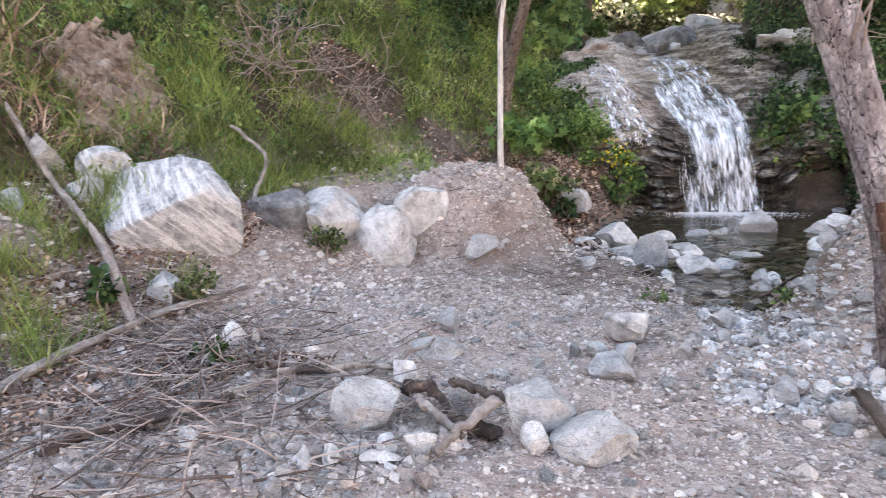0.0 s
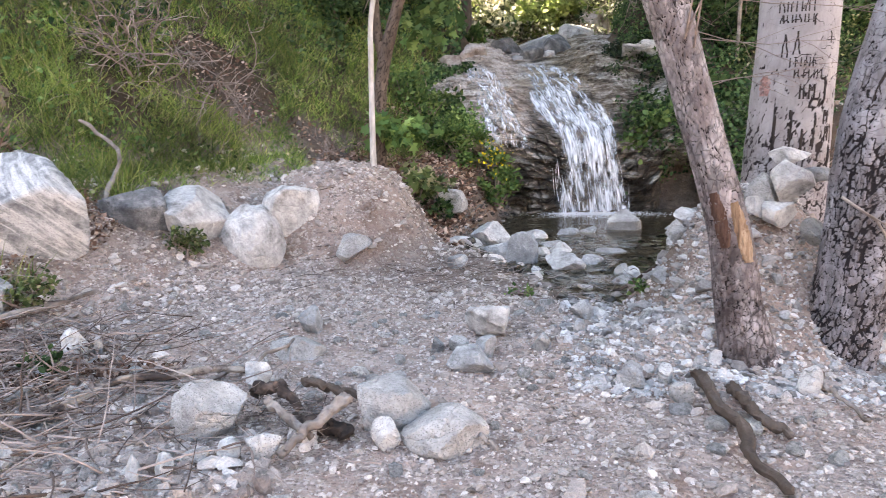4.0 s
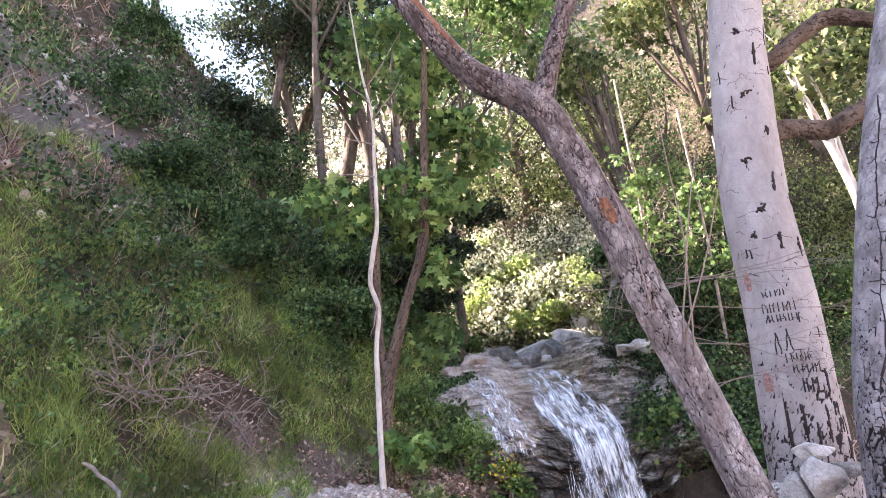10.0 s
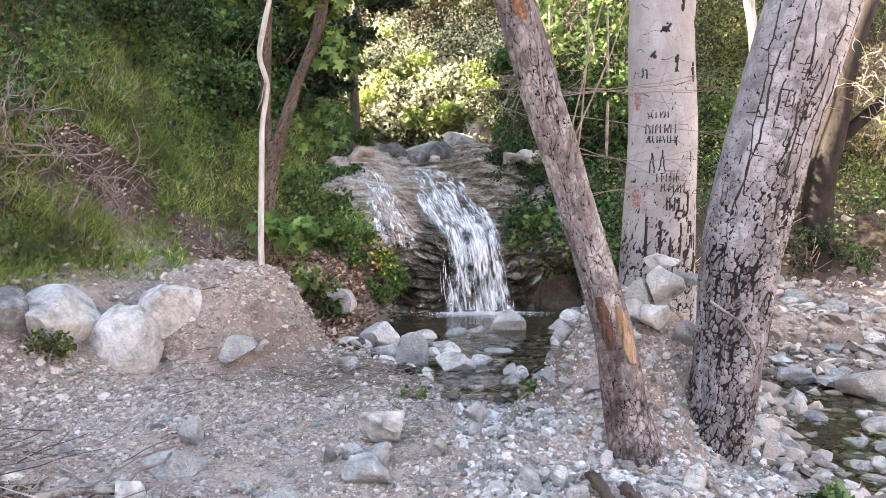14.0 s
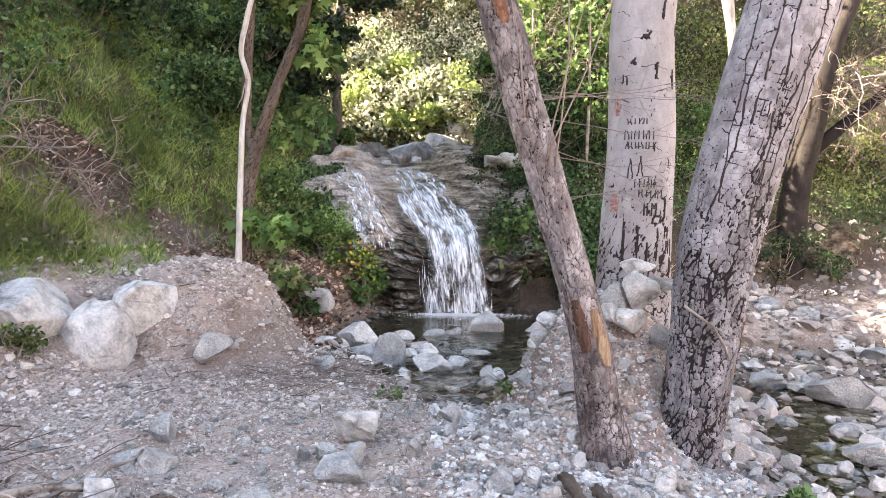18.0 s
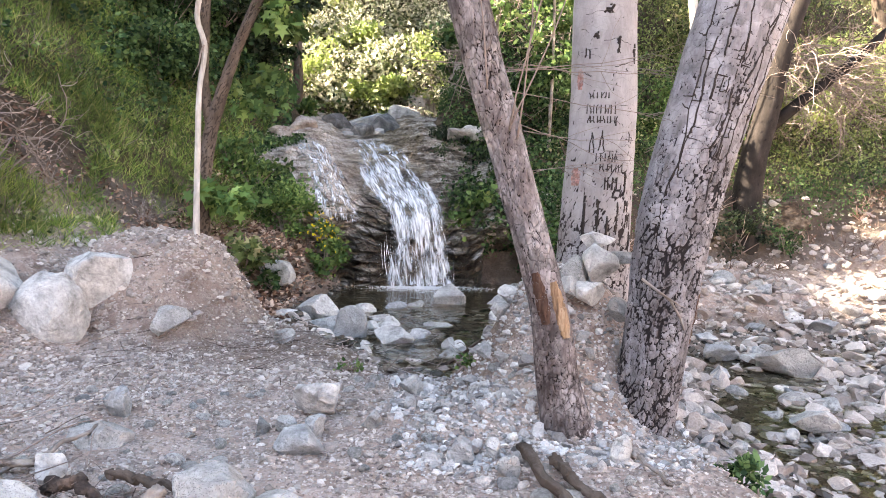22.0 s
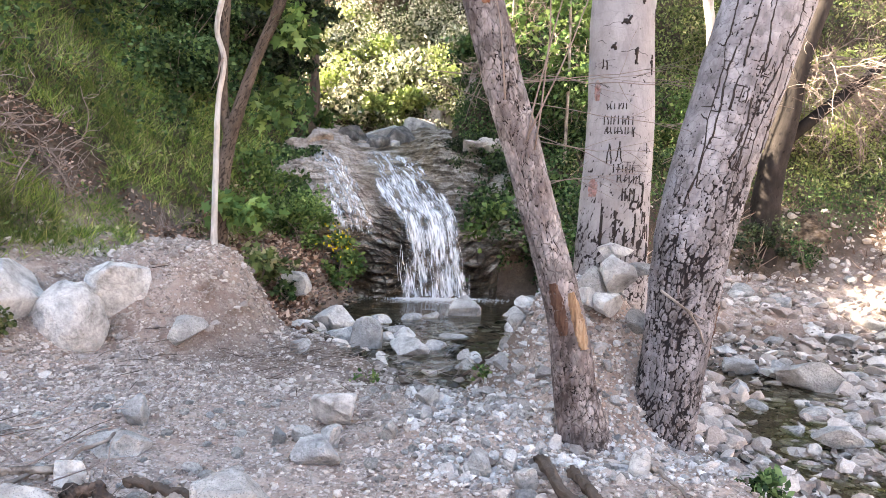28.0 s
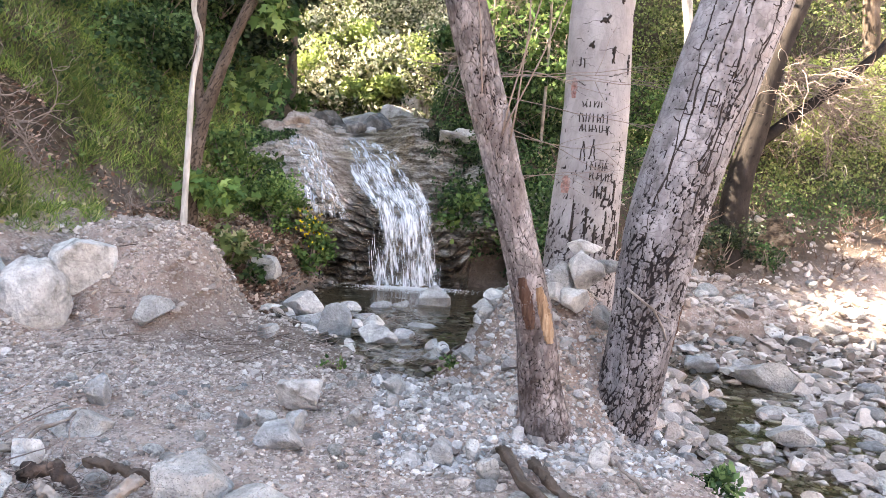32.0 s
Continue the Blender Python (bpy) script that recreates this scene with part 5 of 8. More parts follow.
for z, d, up, across in ((2.80, 78, 0.10, 16), (2.62, 60, 0.05, 20), (2.58, 96, 0.20, 5), (2.52, 130, 0.18, 5), (3.2, 70, 0.05, 20), (3.45, 112, 0.08, 12), (3.75, 80, 0.05, 22), (4.1, 105, 0.2, 6), (4.3, 70, 0.05, 18), (3.0, 108, 0.25, 4), (4.7, 90, 0.05, 20), (5.0, 75, 0.06, 14), (1.55, 118, 0.32, 4), (1.18, 52, 0.3, 4), (1.25, 74, 0.34, 4), (1.22, 104, 0.42, 5), (1.1, 88, 0.3, 3), (1.12, 138, 0.3, 4)):
    for _ in range(5):
        scars.append((z + rng.normal(0, 0.015), d + rng.normal(0, 1.2), z + up * rng.uniform(-0.6, 0.6), d + across * rng.uniform(-0.6, 0.6), rng.uniform(0.005, 0.016)))
for _ in range(46):
    z, d = rng.uniform(1.5, 5.6), rng.uniform(30, 150)
    w_, t_ = rng.uniform(8, 26), rng.normal(0, 0.012)
    scars += [(z, d - w_, z + 0.02 + t_, d, rng.uniform(0.0012, 0.003)), (z + 0.02 + t_, d, z + 2 * t_, d + w_, rng.uniform(0.0012, 0.003))]
    if rng.rand() < 0.35:
        scars.append((z + 0.02 - rng.uniform(0.03, 0.09), d + rng.normal(0, 2), z + 0.05, d + rng.normal(0, 2), rng.uniform(0.004, 0.008)))
many(part_of("bark_scar", TB.marks("bark_scar", scars, M_SCAR), trunk_b, "dark eye-shaped scars in the pale bark"))

# the thin leaning forked tree
tree_c = thing("tree", "thin leaning forked tree with scaly bark and a torn wound", "tree", at=(1.22, 3.9, -0.05))
TC = Trunk([(1.27, 3.88, -0.25, 0.17), (1.215, 3.9, 0.05, 0.135), (1.155, 3.9, 0.35, 0.115), (1.11, 3.9, 0.63, 0.112), (1.02, 3.9, 0.96, 0.108), (0.83, 3.92, 1.6, 0.107), (0.68, 3.92, 2.07, 0.107), (0.52, 3.94, 2.62, 0.108), (0.36, 3.95, 3.05, 0.105), (0.19, 3.95, 3.38, 0.11), (-0.17, 3.95, 3.65, 0.088), (-0.52, 3.95, 4.19, 0.078), (-0.85, 3.95, 4.8, 0.07), (-1.5, 3.9, 6.2, 0.05), (-2.0, 3.8, 8.0, 0.02)],
           130, 700, 7, 0.095, 0.013, 57, lambda z: np.interp(z, [0, 0.3, 1, 5], [0.05, 0.06, 0.075, 0.1]), 0.5, 0.05, lambda z: np.interp(z, [0, 0.6, 1.2, 2.2, 2.8, 5], [0.7, 0.4, 0.15, 0.2, 0.75, 0.95]), lambda z: 0.55 + 0 * z)
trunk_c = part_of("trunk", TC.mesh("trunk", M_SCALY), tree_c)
part_of("exposed_wood", TC.patch("exposed_wood", 0.58, 0.90, 92, 142, 0.010, M_TAN, 0.7, 2), trunk_c, "torn tan patch of bare wood")
part_of("bare_strip", TC.patch("bare_strip", 0.68, 0.97, 38, 88, 0.004, M_REDWOOD, 0.7, 3), trunk_c, "dark red-brown inner bark")
part_of("bare_strip", TC.patch("bare_strip", 2.5, 2.66, 66, 108, 0.006, M_ORANGE, 0.5, 4), trunk_c, "orange strip where bark fell off")
part_of("bare_strip", TC.patch("bare_strip", 3.75, 4.3, 104, 136, 0.005, M_ORANGE, 0.5, 5), trunk_c, "orange strip where bark fell off")
TC2 = Trunk([(0.24, 3.95, 3.34, 0.075), (0.33, 3.95, 3.62, 0.066), (0.46, 3.95, 3.95, 0.06), (0.66, 3.95, 4.42, 0.055), (0.9, 3.9, 5.2, 0.045), (1.2, 3.8, 7.0, 0.02)], 48, 200, 6, 0.07, 0.007, 58, lambda z: 0.2 + 0 * z, old=lambda z: 0.95 + 0 * z)
part_of("limb", TC2.mesh("limb", M_SCALY), tree_c)
paths, radii = [], []
for z, d, vec, ln in ((1.75, 100, (0.12, -0.1, 1), 1.5), (1.78, 110, (0.35, -0.2, 1), 1.1), (1.7, 120, (0.05, -0.1, 1), 1.7), (2.0, 70, (-0.1, -0.2, 1), 0.9)):
    paths.append(wander(rng, TC.at(z, d)[0], vec, ln, 9, 0.05))
    radii.append((0.0055, 0.002))
each_part("sprout", paths, radii, M_TWIG, 6, tree_c)

# twigs that cross between the trunks
paths, radii = [], []
for st, vec, ln in (((0.9, 4.4, 2.25), (1, 0.2, -0.05), 1.6), ((0.8, 4.3, 2.05), (1, 0.15, 0.1), 1.3), ((1.0, 4.5, 1.85), (1, 0.2, -0.15), 0.9), ((2.1, 5.0, 2.05), (1, -0.2, 0.25), 0.8), ((2.12, 5.2, 2.4), (1, -0.3, -0.1), 0.9), ((1.0, 4.6, 1.55), (1, 0.3, 0.2), 0.8), ((2.1, 5.1, 1.75), (1, -0.2, 0.5), 0.6), ((0.3, 4.4, 2.2), (1, 0.1, -0.1), 0.9)):
    for _ in range(2):
        m_ = wander(rng, np.array(st) + rng.normal(0, 0.04, 3), vec, ln, 9, 0.09)
        paths.append(m_)
        radii.append((0.0036, 0.0014))
        for k in (3, 5, 6):
            paths.append(wander(rng, m_[k], np.array(vec) + rng.normal(0, 0.6, 3), ln * 0.35, 5, 0.15))
            radii.append((0.002, 0.001))
each_part("twig", paths, radii, M_TWIG, 4, tree_c)

# ---- dead pole, forked sapling and the leafy trees ----
pole = thing("dead_pole", "peeled pale crooked dead stem standing on the mound", "dead stem", at=(-1.7, 7.0, 0.85))
TP = Trunk([(-1.660, 7.0, 0.75, 0.0326), (-1.655, 7.0, 1.27, 0.0285), (-1.640, 7.0, 1.87, 0.0272), (-1.625, 7.0, 2.32, 0.0258), (-1.570, 7.0, 2.72, 0.0252), (-1.640, 7.0, 3.02, 0.0252), (-1.580, 7.0, 3.37, 0.0258), (-1.520, 7.0, 3.67, 0.0231), (-1.495, 7.0, 4.37, 0.0204), (-1.480, 7.0, 4.97, 0.0170), (-1.570, 7.0, 5.57, 0.0122), (-1.650, 7.0, 6.47, 0.0068)], 24, 260, 4, 0.2, 0.003, 71, lambda z: 0.05 + 0 * z, 0.15, 0.09)
part_of("stem", TP.mesh("stem", M_POLE), pole)
paths, radii = [], []
for z, vec, ln in ((4.6, (-1, -0.1, 0.5), 0.9), (4.9, (0.8, 0, 0.7), 0.7), (5.1, (-0.7, 0.2, 0.9), 0.8), (4.2, (-1, 0, 0.25), 0.6), (2.75, (-0.6, 0.1, -0.8), 0.35), (5.3, (0.6, 0, 0.8), 0.8)):
    paths.append(wander(rng, TP.at(z, 90)[0], vec, ln, 8, 0.12))
    radii.append((0.010, 0.002))
each_part("side_twig", paths, radii, M_TWIG, 5, pole)


def crown(name, centre, spread, n, size, template, mat, seed, clumps=18, hang=-0.3, part_parent=None, label=""):
    """Leaves in uneven clumps filling an ellipsoid."""
    rng = np.random.RandomState(seed)
    c = rng.normal(size=(clumps, 3))
    c = c / np.linalg.norm(c, axis=1, keepdims=True) * rng.uniform(0.35, 1.0, (clumps, 1)) * np.array(spread) + np.array(centre)
    w = rng.uniform(0.4, 1.4, clumps)
    k = rng.choice(clumps, n, p=w / w.sum())
    rad = (np.array(spread).mean() * rng.uniform(0.22, 0.42, clumps))[k]
    pos = c[k] + rng.normal(size=(n, 3)) * rad[:, None] * np.array([0.6, 0.6, 0.38])
    along = rand_dirs(rng, n, hang)
    normal = rand_dirs(rng, n, 1.2)
    me = leaf_set(name, pos, size * rng.uniform(0.6, 1.3, n), along, normal, template, [mat])
    return many(part_of(name, me, part_parent, label)), c


def tree(at, ctrl, centre, spread, n, size, template, mat, bark, label, seed, limbs=10, category="tree", clumps=26, name="tree"):
    ob = thing(name, label, category, at=at)
    low = z_at(ctrl[0][0], ctrl[0][1]) - 0.3
    if ctrl[0][2] > low + 0.2:
        ctrl = [(ctrl[0][0], ctrl[0][1], low, ctrl[0][3] * 1.1)] + list(ctrl)
    T = Trunk(ctrl, 28, 90, 6, 0.12, 0.01, seed, lambda z: 0.06 + 0 * z, 0.2, 0.04)
    part_of("trunk", T.mesh("trunk", bark), ob)
    _, c = crown("crown", centre, spread, n, size, template, mat, seed, clumps, -0.3, ob)
    rng = np.random.RandomState(seed + 1)
    paths, radii = [], []
    for k in range(min(limbs, len(c))):
        i = int(rng.uniform(0.45, 0.98) * (T.rows - 1))
        a, b = T.p[i], c[k]
        mid = (a + b) / 2 + rng.normal(0, 0.15, 3) * np.linalg.norm(b - a) * 0.5
        paths.append(catmull([a, mid, b], 9))
        radii.append((max(0.012, T.r[i] * 0.55), 0.008))
    each_part("limb", paths, radii, bark, 7, ob)
    return ob


# the forked maple sapling behind the pole
maple = thing("tree", "young forked tree with large lobed green leaves on the bank", "tree", at=(-1.95, 8.5, 1.0))
TM = Trunk([(-1.98, 8.5, 0.7, 0.10), (-1.94, 8.5, 1.45, 0.085), (-1.82, 8.5, 2.15, 0.08), (-1.55, 8.5, 3.0, 0.062), (-1.27, 8.5, 3.7, 0.07), (-1.18, 8.5, 4.4, 0.06), (-1.06, 8.5, 5.65, 0.05), (-0.9, 8.5, 7.5, 0.02)], 40, 260, 7, 0.12, 0.01, 81, lambda z: 0.25 + 0 * z, 0.25, 0.03)
part_of("trunk", TM.mesh("trunk", M_DARKBARK), maple)
TM2 = Trunk([(-1.84, 8.52, 2.1, 0.075), (-1.93, 8.52, 2.6, 0.062), (-1.9, 8.52, 3.6, 0.058), (-1.86, 8.52, 4.8, 0.045), (-1.8, 8.5, 6.6, 0.02)], 28, 180, 6, 0.12, 0.008, 82, lambda z: 0.2 + 0 * z)
part_of("limb", TM2.mesh("limb", M_DARKBARK), maple)
for k, (c_, s_, n_l) in enumerate((((-1.5, 8.7, 4.3), (1.1, 0.7, 0.5), 900), ((-0.7, 8.9, 5.2), (0.9, 0.7, 0.8), 800), ((-2.3, 8.8, 4.6), (0.8, 0.6, 0.5), 500), ((-1.1, 8.7, 3.5), (0.35, 0.5, 0.3), 160), ((-1.4, 8.9, 6.6), (1.3, 0.9, 0.9), 900), ((-1.6, 8.3, 1.25), (0.45, 0.3, 0.22), 200), ((-1.3, 8.9, 2.6), (0.35, 0.4, 0.4), 110))):
    crown("crown", c_, s_, n_l, 0.15, T_MAPLE, M_MAPLE, 400 + k, 14, -0.4, maple, "large lobed maple leaves")
# ---- boulders and stones ----
WORDS = {"W": ("pale white granite", M_WHITE), "G": ("speckled grey granite", M_GREY), "B": ("blue-grey", M_BLUE)}
WHERE = {"flat": "lying on the gravel flat", "creek": "lying in the shallow creek", "pool": "at the edge of the pool", "bank": "set in the rubble bank"}
POOL_STONES = [
    (-0.80, 7.60, 0.46, 0.24, 'W', 'pool'),
    (-0.50, 8.05, 0.46, 0.40, 'W', 'pool'),
    (-0.15, 7.05, 0.32, 0.36, 'B', 'pool'),
    (-0.40, 7.22, 0.36, 0.28, 'B', 'pool'),
    (0.28, 6.80, 0.40, 0.19, 'W', 'pool'),
    (-0.80, 6.90, 0.26, 0.16, 'W', 'pool'),
    (0.41, 8.72, 0.26, 0.15, 'B', 'pool'),
    (0.66, 8.85, 0.20, 0.14, 'G', 'pool'),
    (0.00, 8.45, 0.26, 0.15, 'W', 'pool'),
    (-0.20, 8.15, 0.20, 0.13, 'G', 'pool'),
    (0.08, 7.45, 0.24, 0.16, 'W', 'pool'),
    (0.30, 7.62, 0.26, 0.15, 'W', 'pool'),
    (0.20, 7.95, 0.22, 0.12, 'G', 'pool'),
    (0.55, 6.98, 0.26, 0.14, 'B', 'pool'),
    (-0.05, 7.75, 0.20, 0.14, 'B', 'pool'),
    (-0.52, 6.92, 0.18, 0.13, 'G', 'pool'),
    (-0.62, 7.25, 0.22, 0.16, 'W', 'pool'),
    (0.02, 6.62, 0.15, 0.11, 'W', 'pool'),
    (0.88, 6.45, 0.20, 0.14, 'W', 'pool'),
    (0.80, 6.15, 0.18, 0.14, 'G', 'pool'),
    (1.16, 9.06, 0.40, 0.30, 'G', 'pool'),
    (1.93, 8.98, 0.48, 0.22, 'G', 'pool'),
    (1.72, 7.95, 0.40, 0.27, 'W', 'pool'),
    (1.12, 6.10, 0.30, 0.22, 'B', 'pool'),
    (0.86, 7.60, 0.34, 0.11, 'G', 'pool'),
]
CREEK_STONES = [
    (4.55, 6.75, 0.67, 0.34, 'G', 'creek'),
    (4.07, 7.38, 0.53, 0.22, 'B', 'creek'),
    (4.34, 7.07, 0.42, 0.14, 'G', 'creek'),
    (3.61, 4.98, 0.42, 0.22, 'G', 'creek'),
    (3.29, 4.82, 0.15, 0.10, 'W', 'creek'),
    (3.59, 6.42, 0.28, 0.16, 'B', 'creek'),
    (2.80, 4.62, 0.14, 0.07, 'G', 'creek'),
    (6.03, 9.08, 0.49, 0.36, 'W', 'creek'),
    (5.55, 9.27, 0.23, 0.22, 'W', 'creek'),
    (5.61, 9.08, 0.44, 0.19, 'G', 'creek'),
    (6.27, 8.60, 0.53, 0.26, 'B', 'creek'),
    (2.45, 4.46, 0.18, 0.18, 'B', 'creek'),
    (4.28, 8.08, 0.31, 0.20, 'B', 'creek'),
]
RING_STONES = [
    (-0.58, 4.02, 0.12, 0.10, 'G', 'flat'),
    (-0.46, 4.01, 0.17, 0.10, 'G', 'flat'),
    (-0.34, 3.62, 0.30, 0.13, 'B', 'flat'),
    (-1.44, 2.81, 0.41, 0.29, 'G', 'flat'),
    (-1.47, 3.34, 0.20, 0.17, 'W', 'flat'),
    (-0.65, 2.97, 0.41, 0.30, 'G', 'flat'),
    (-0.36, 2.79, 0.40, 0.21, 'G', 'flat'),
    (-1.44, 3.91, 0.37, 0.13, 'G', 'flat'),
    (-1.45, 4.24, 0.22, 0.16, 'B', 'flat'),
    (-0.60, 2.70, 0.14, 0.12, 'G', 'flat'),
    (-1.09, 2.55, 0.16, 0.13, 'G', 'flat'),
    (-1.25, 2.53, 0.12, 0.08, 'W', 'flat'),
    (-1.45, 2.38, 0.10, 0.10, 'W', 'flat'),
    (-1.53, 2.30, 0.10, 0.11, 'W', 'flat'),
    (-1.37, 2.50, 0.11, 0.08, 'G', 'flat'),
    (-1.56, 2.10, 0.10, 0.09, 'B', 'flat'),
]
FLAT_STONES = [
    (-1.70, 6.17, 0.38, 0.19, 'G', 'flat'),
    (-0.71, 6.29, 0.24, 0.13, 'G', 'flat'),
    (-0.26, 4.22, 0.32, 0.20, 'W', 'flat'),
    (-0.27, 3.85, 0.17, 0.12, 'B', 'flat'),
    (-1.08, 8.60, 0.46, 0.32, 'G', 'flat'),
    (1.12, 5.09, 0.28, 0.11, 'W', 'flat'),
    (1.03, 5.02, 0.19, 0.11, 'G', 'flat'),
    (0.89, 4.85, 0.17, 0.13, 'B', 'flat'),
    (0.83, 6.46, 0.19, 0.14, 'G', 'flat'),
    (1.36, 3.40, 0.13, 0.15, 'W', 'flat'),
    (0.53, 3.43, 0.17, 0.13, 'B', 'flat'),
    (0.69, 3.46, 0.11, 0.11, 'G', 'flat'),
    (0.74, 3.24, 0.12, 0.11, 'G', 'flat'),
    (0.07, 3.94, 0.14, 0.10, 'G', 'flat'),
    (0.31, 4.15, 0.11, 0.08, 'B', 'flat'),
    (0.33, 4.67, 0.24, 0.12, 'G', 'flat'),
]
BANK_FOOT = [
    (-5.41, 2.29, 0.39, 0.20, 'W', 'flat'),
    (-3.61, 1.98, 0.20, 0.15, 'W', 'flat'),
    (-2.80, 3.71, 0.18, 0.18, 'W', 'flat'),
    (-2.71, 3.79, 0.09, 0.12, 'W', 'flat'),
    (-2.73, 3.34, 0.14, 0.09, 'B', 'flat'),
    (-2.19, 2.38, 0.10, 0.11, 'W', 'flat'),
    (-3.44, 1.20, 0.16, 0.16, 'B', 'flat'),
    (-6.16, 3.09, 0.28, 0.17, 'W', 'flat'),
]
STONES = CREEK_STONES + RING_STONES + FLAT_STONES + BANK_FOOT + POOL_STONES
for i, (x, y, w, h, m, place) in enumerate(STONES, 8):
    adj, mat_ = WORDS[m]
    large = w > 0.4
    round_ = place == "flat" and w >= 0.40 and y < 3.2
    if place == "flat" and not round_:
        h = h * 1.3
    if place == "pool":
        w, h = w * 1.2, h * 1.25
    boulder(x, y, (w, w * 0.8, h * 1.08), mat_, 100 + i, f"{adj} {'boulder' if large else 'stone'} {WHERE[place]}", (i * 47) % 360 if w < 0.3 else (i * 47) % 50 - 25,
            sink=0.3 if place == "bank" else 0.22, cuts=7 if round_ else 13, rough=0.16 if round_ else 0.2, name="boulder" if large else "stone", sub=5 if w > 0.33 else (4 if w > 0.15 else 3), group="boulders of the bank" if place == "bank" else "stones of the creek bed",
            z=-0.42 if place == "creek" else (-0.17 if place == "pool" else None))
# boulders of the bank: centre, width, height
BANK = [(-2.63, 6.05, 0.37, 0.66, 0.56, M_WHITE, 1, "smooth round white boulder in the rubble bank"), (-2.34, 6.42, 0.58, 0.62, 0.42, M_WHITE, 18, "angular white boulder on the rubble mound"),
        (-3.10, 5.92, 0.62, 0.96, 0.68, M_WHITE, 24, "split white boulder with a grey broken face"),
        (-3.62, 5.62, 0.70, 0.82, 0.52, M_DARK, 18, "dark grey speckled boulder against the white one"), (-4.18, 4.76, 0.80, 1.62, 0.90, M_BAND, 14, "large grey and white banded boulder in the bank"),
        (-4.42, 5.4, 1.06, 0.56, 0.36, M_BAND, 6, "pale boulder behind the banded one"), (-5.1, 4.55, 1.30, 0.40, 0.42, M_GREY, 7, "pale grey boulder high in the bank"),
        (-4.80, 4.85, 1.17, 0.52, 0.36, M_BAND, 7, "grey boulder leaning on the banded one"), (-5.58, 3.81, 1.33, 0.50, 0.33, M_GREY, 7, "pale grey stone half hidden in grass"),
        (-4.70, 4.55, 0.98, 0.40, 0.26, M_GREY, 8, "blue-grey stone below the bank boulders"), (-3.66, 4.11, 0.32, 0.30, 0.26, M_BLUE, 10, "blue-grey stone below the banded boulder"), (-4.95, 4.05, 0.95, 0.34, 0.24, M_BLUE, 9, "small grey stone in the rubble bank")]
for i, (x, y, zc, w, h, m_, cuts_, lb) in enumerate(BANK):
    k = i + (i > 2)
    boulder(x, y, (w, w * 0.85, h * 1.3), m_, 160 + k, lb, (k * 47) % 50 - 25, z=zc - 0.15 * h - h * 1.3 * 0.25, sink=0.25, tilt=(-12 if i == 4 else (8 if i == 2 else 0), 14 if i == 2 else 0), cuts=cuts_, rough=0.2 if i == 0 else 0.1, sub=5, group="boulders of the bank")
# stones stacked between the trunks: centre and size
for x, y, z, s_, m_, sd, lb in ((1.64, 4.6, 0.92, (0.36, 0.28, 0.32), M_WHITE, 201, "white angular stone stacked between the trunks"), (1.62, 4.65, 1.11, (0.24, 0.2, 0.14), M_WHITE, 202, "flat white stone on top of the stack"),
                            (1.53, 4.48, 0.76, (0.23, 0.2, 0.2), M_WHITE, 203, "white stone at the foot of the stack"), (1.47, 4.65, 0.88, (0.2, 0.2, 0.28), M_GREY, 204, "pale grey stone leaning on the stack"),
                            (1.74, 4.45, 0.64, (0.18, 0.18, 0.18), M_GREY, 205, "dark grey stone wedged by the trunk"), (1.79, 4.62, 0.98, (0.24, 0.2, 0.10), M_GREY, 206, "flat grey stone wedged by the trunk"), (1.40, 4.52, 0.78, (0.16, 0.15, 0.16), M_WHITE, 207, "small pale stone at the side of the stack")):
    boulder(x, y, s_, m_, sd, lb, sd * 31 % 60, z=z - s_[2] * 0.5, sink=0.0, name="stone", sub=4, rough=0.18, group="stacked stones")
# boulders at the head of the fall
for i, (x, y, w, h, m_) in enumerate(((-0.78, 14.5, 0.62, 0.42, M_DARK), (-0.12, 14.3, 0.66, 0.46, M_DARK), (-0.42, 14.1, 0.42, 0.26, M_BLUE), (0.42, 15.2, 0.95, 0.7, M_DARK), (-1.25, 13.5, 0.9, 0.55, M_CLAY), (1.05, 13.6, 0.7, 0.34, M_GREY), (-0.6, 15.6, 1.0, 0.6, M_DARK), (0.95, 16.8, 1.0, 0.8, M_WHITE), (1.45, 17.4, 1.1, 1.3, M_CLAY), (0.0, 16.5, 1.2, 0.6, M_BLUE), (2.15, 13.6, 0.9, 0.4, M_GREY), (1.5, 13.2, 0.6, 0.3, M_GREY), (0.2, 14.6, 0.4, 0.34, M_GREY), (-1.55, 12.9, 0.8, 0.5, M_CLAY), (1.3, 12.4, 0.5, 0.25, M_GREY), (0.9, 12.9, 0.45, 0.2, M_BLUE))):
    boulder(x, y, (w, w * 0.8, h), m_, 230 + i, "grey water-worn boulder at the head of the fall", i * 40 % 90, cuts=13, rough=0.16, z=float(np.interp(y, FALL_Y, FALL_Z)) + (-0.12 if abs(x) < 0.7 else 0.05), sink=0.25, group="boulders above the fall")


def clear_of(x, y, r=0.0):
    ok = np.ones(len(x), bool)
    for bx, by, bw, _, _, _ in STONES:
        ok &= np.hypot(x - bx, y - by) > bw * 0.45 + r
    for bx, by, _, bw, _, _, _, _ in BANK:
        ok &= np.hypot(x - bx, y - by) > bw * 0.42 + r
    return ok


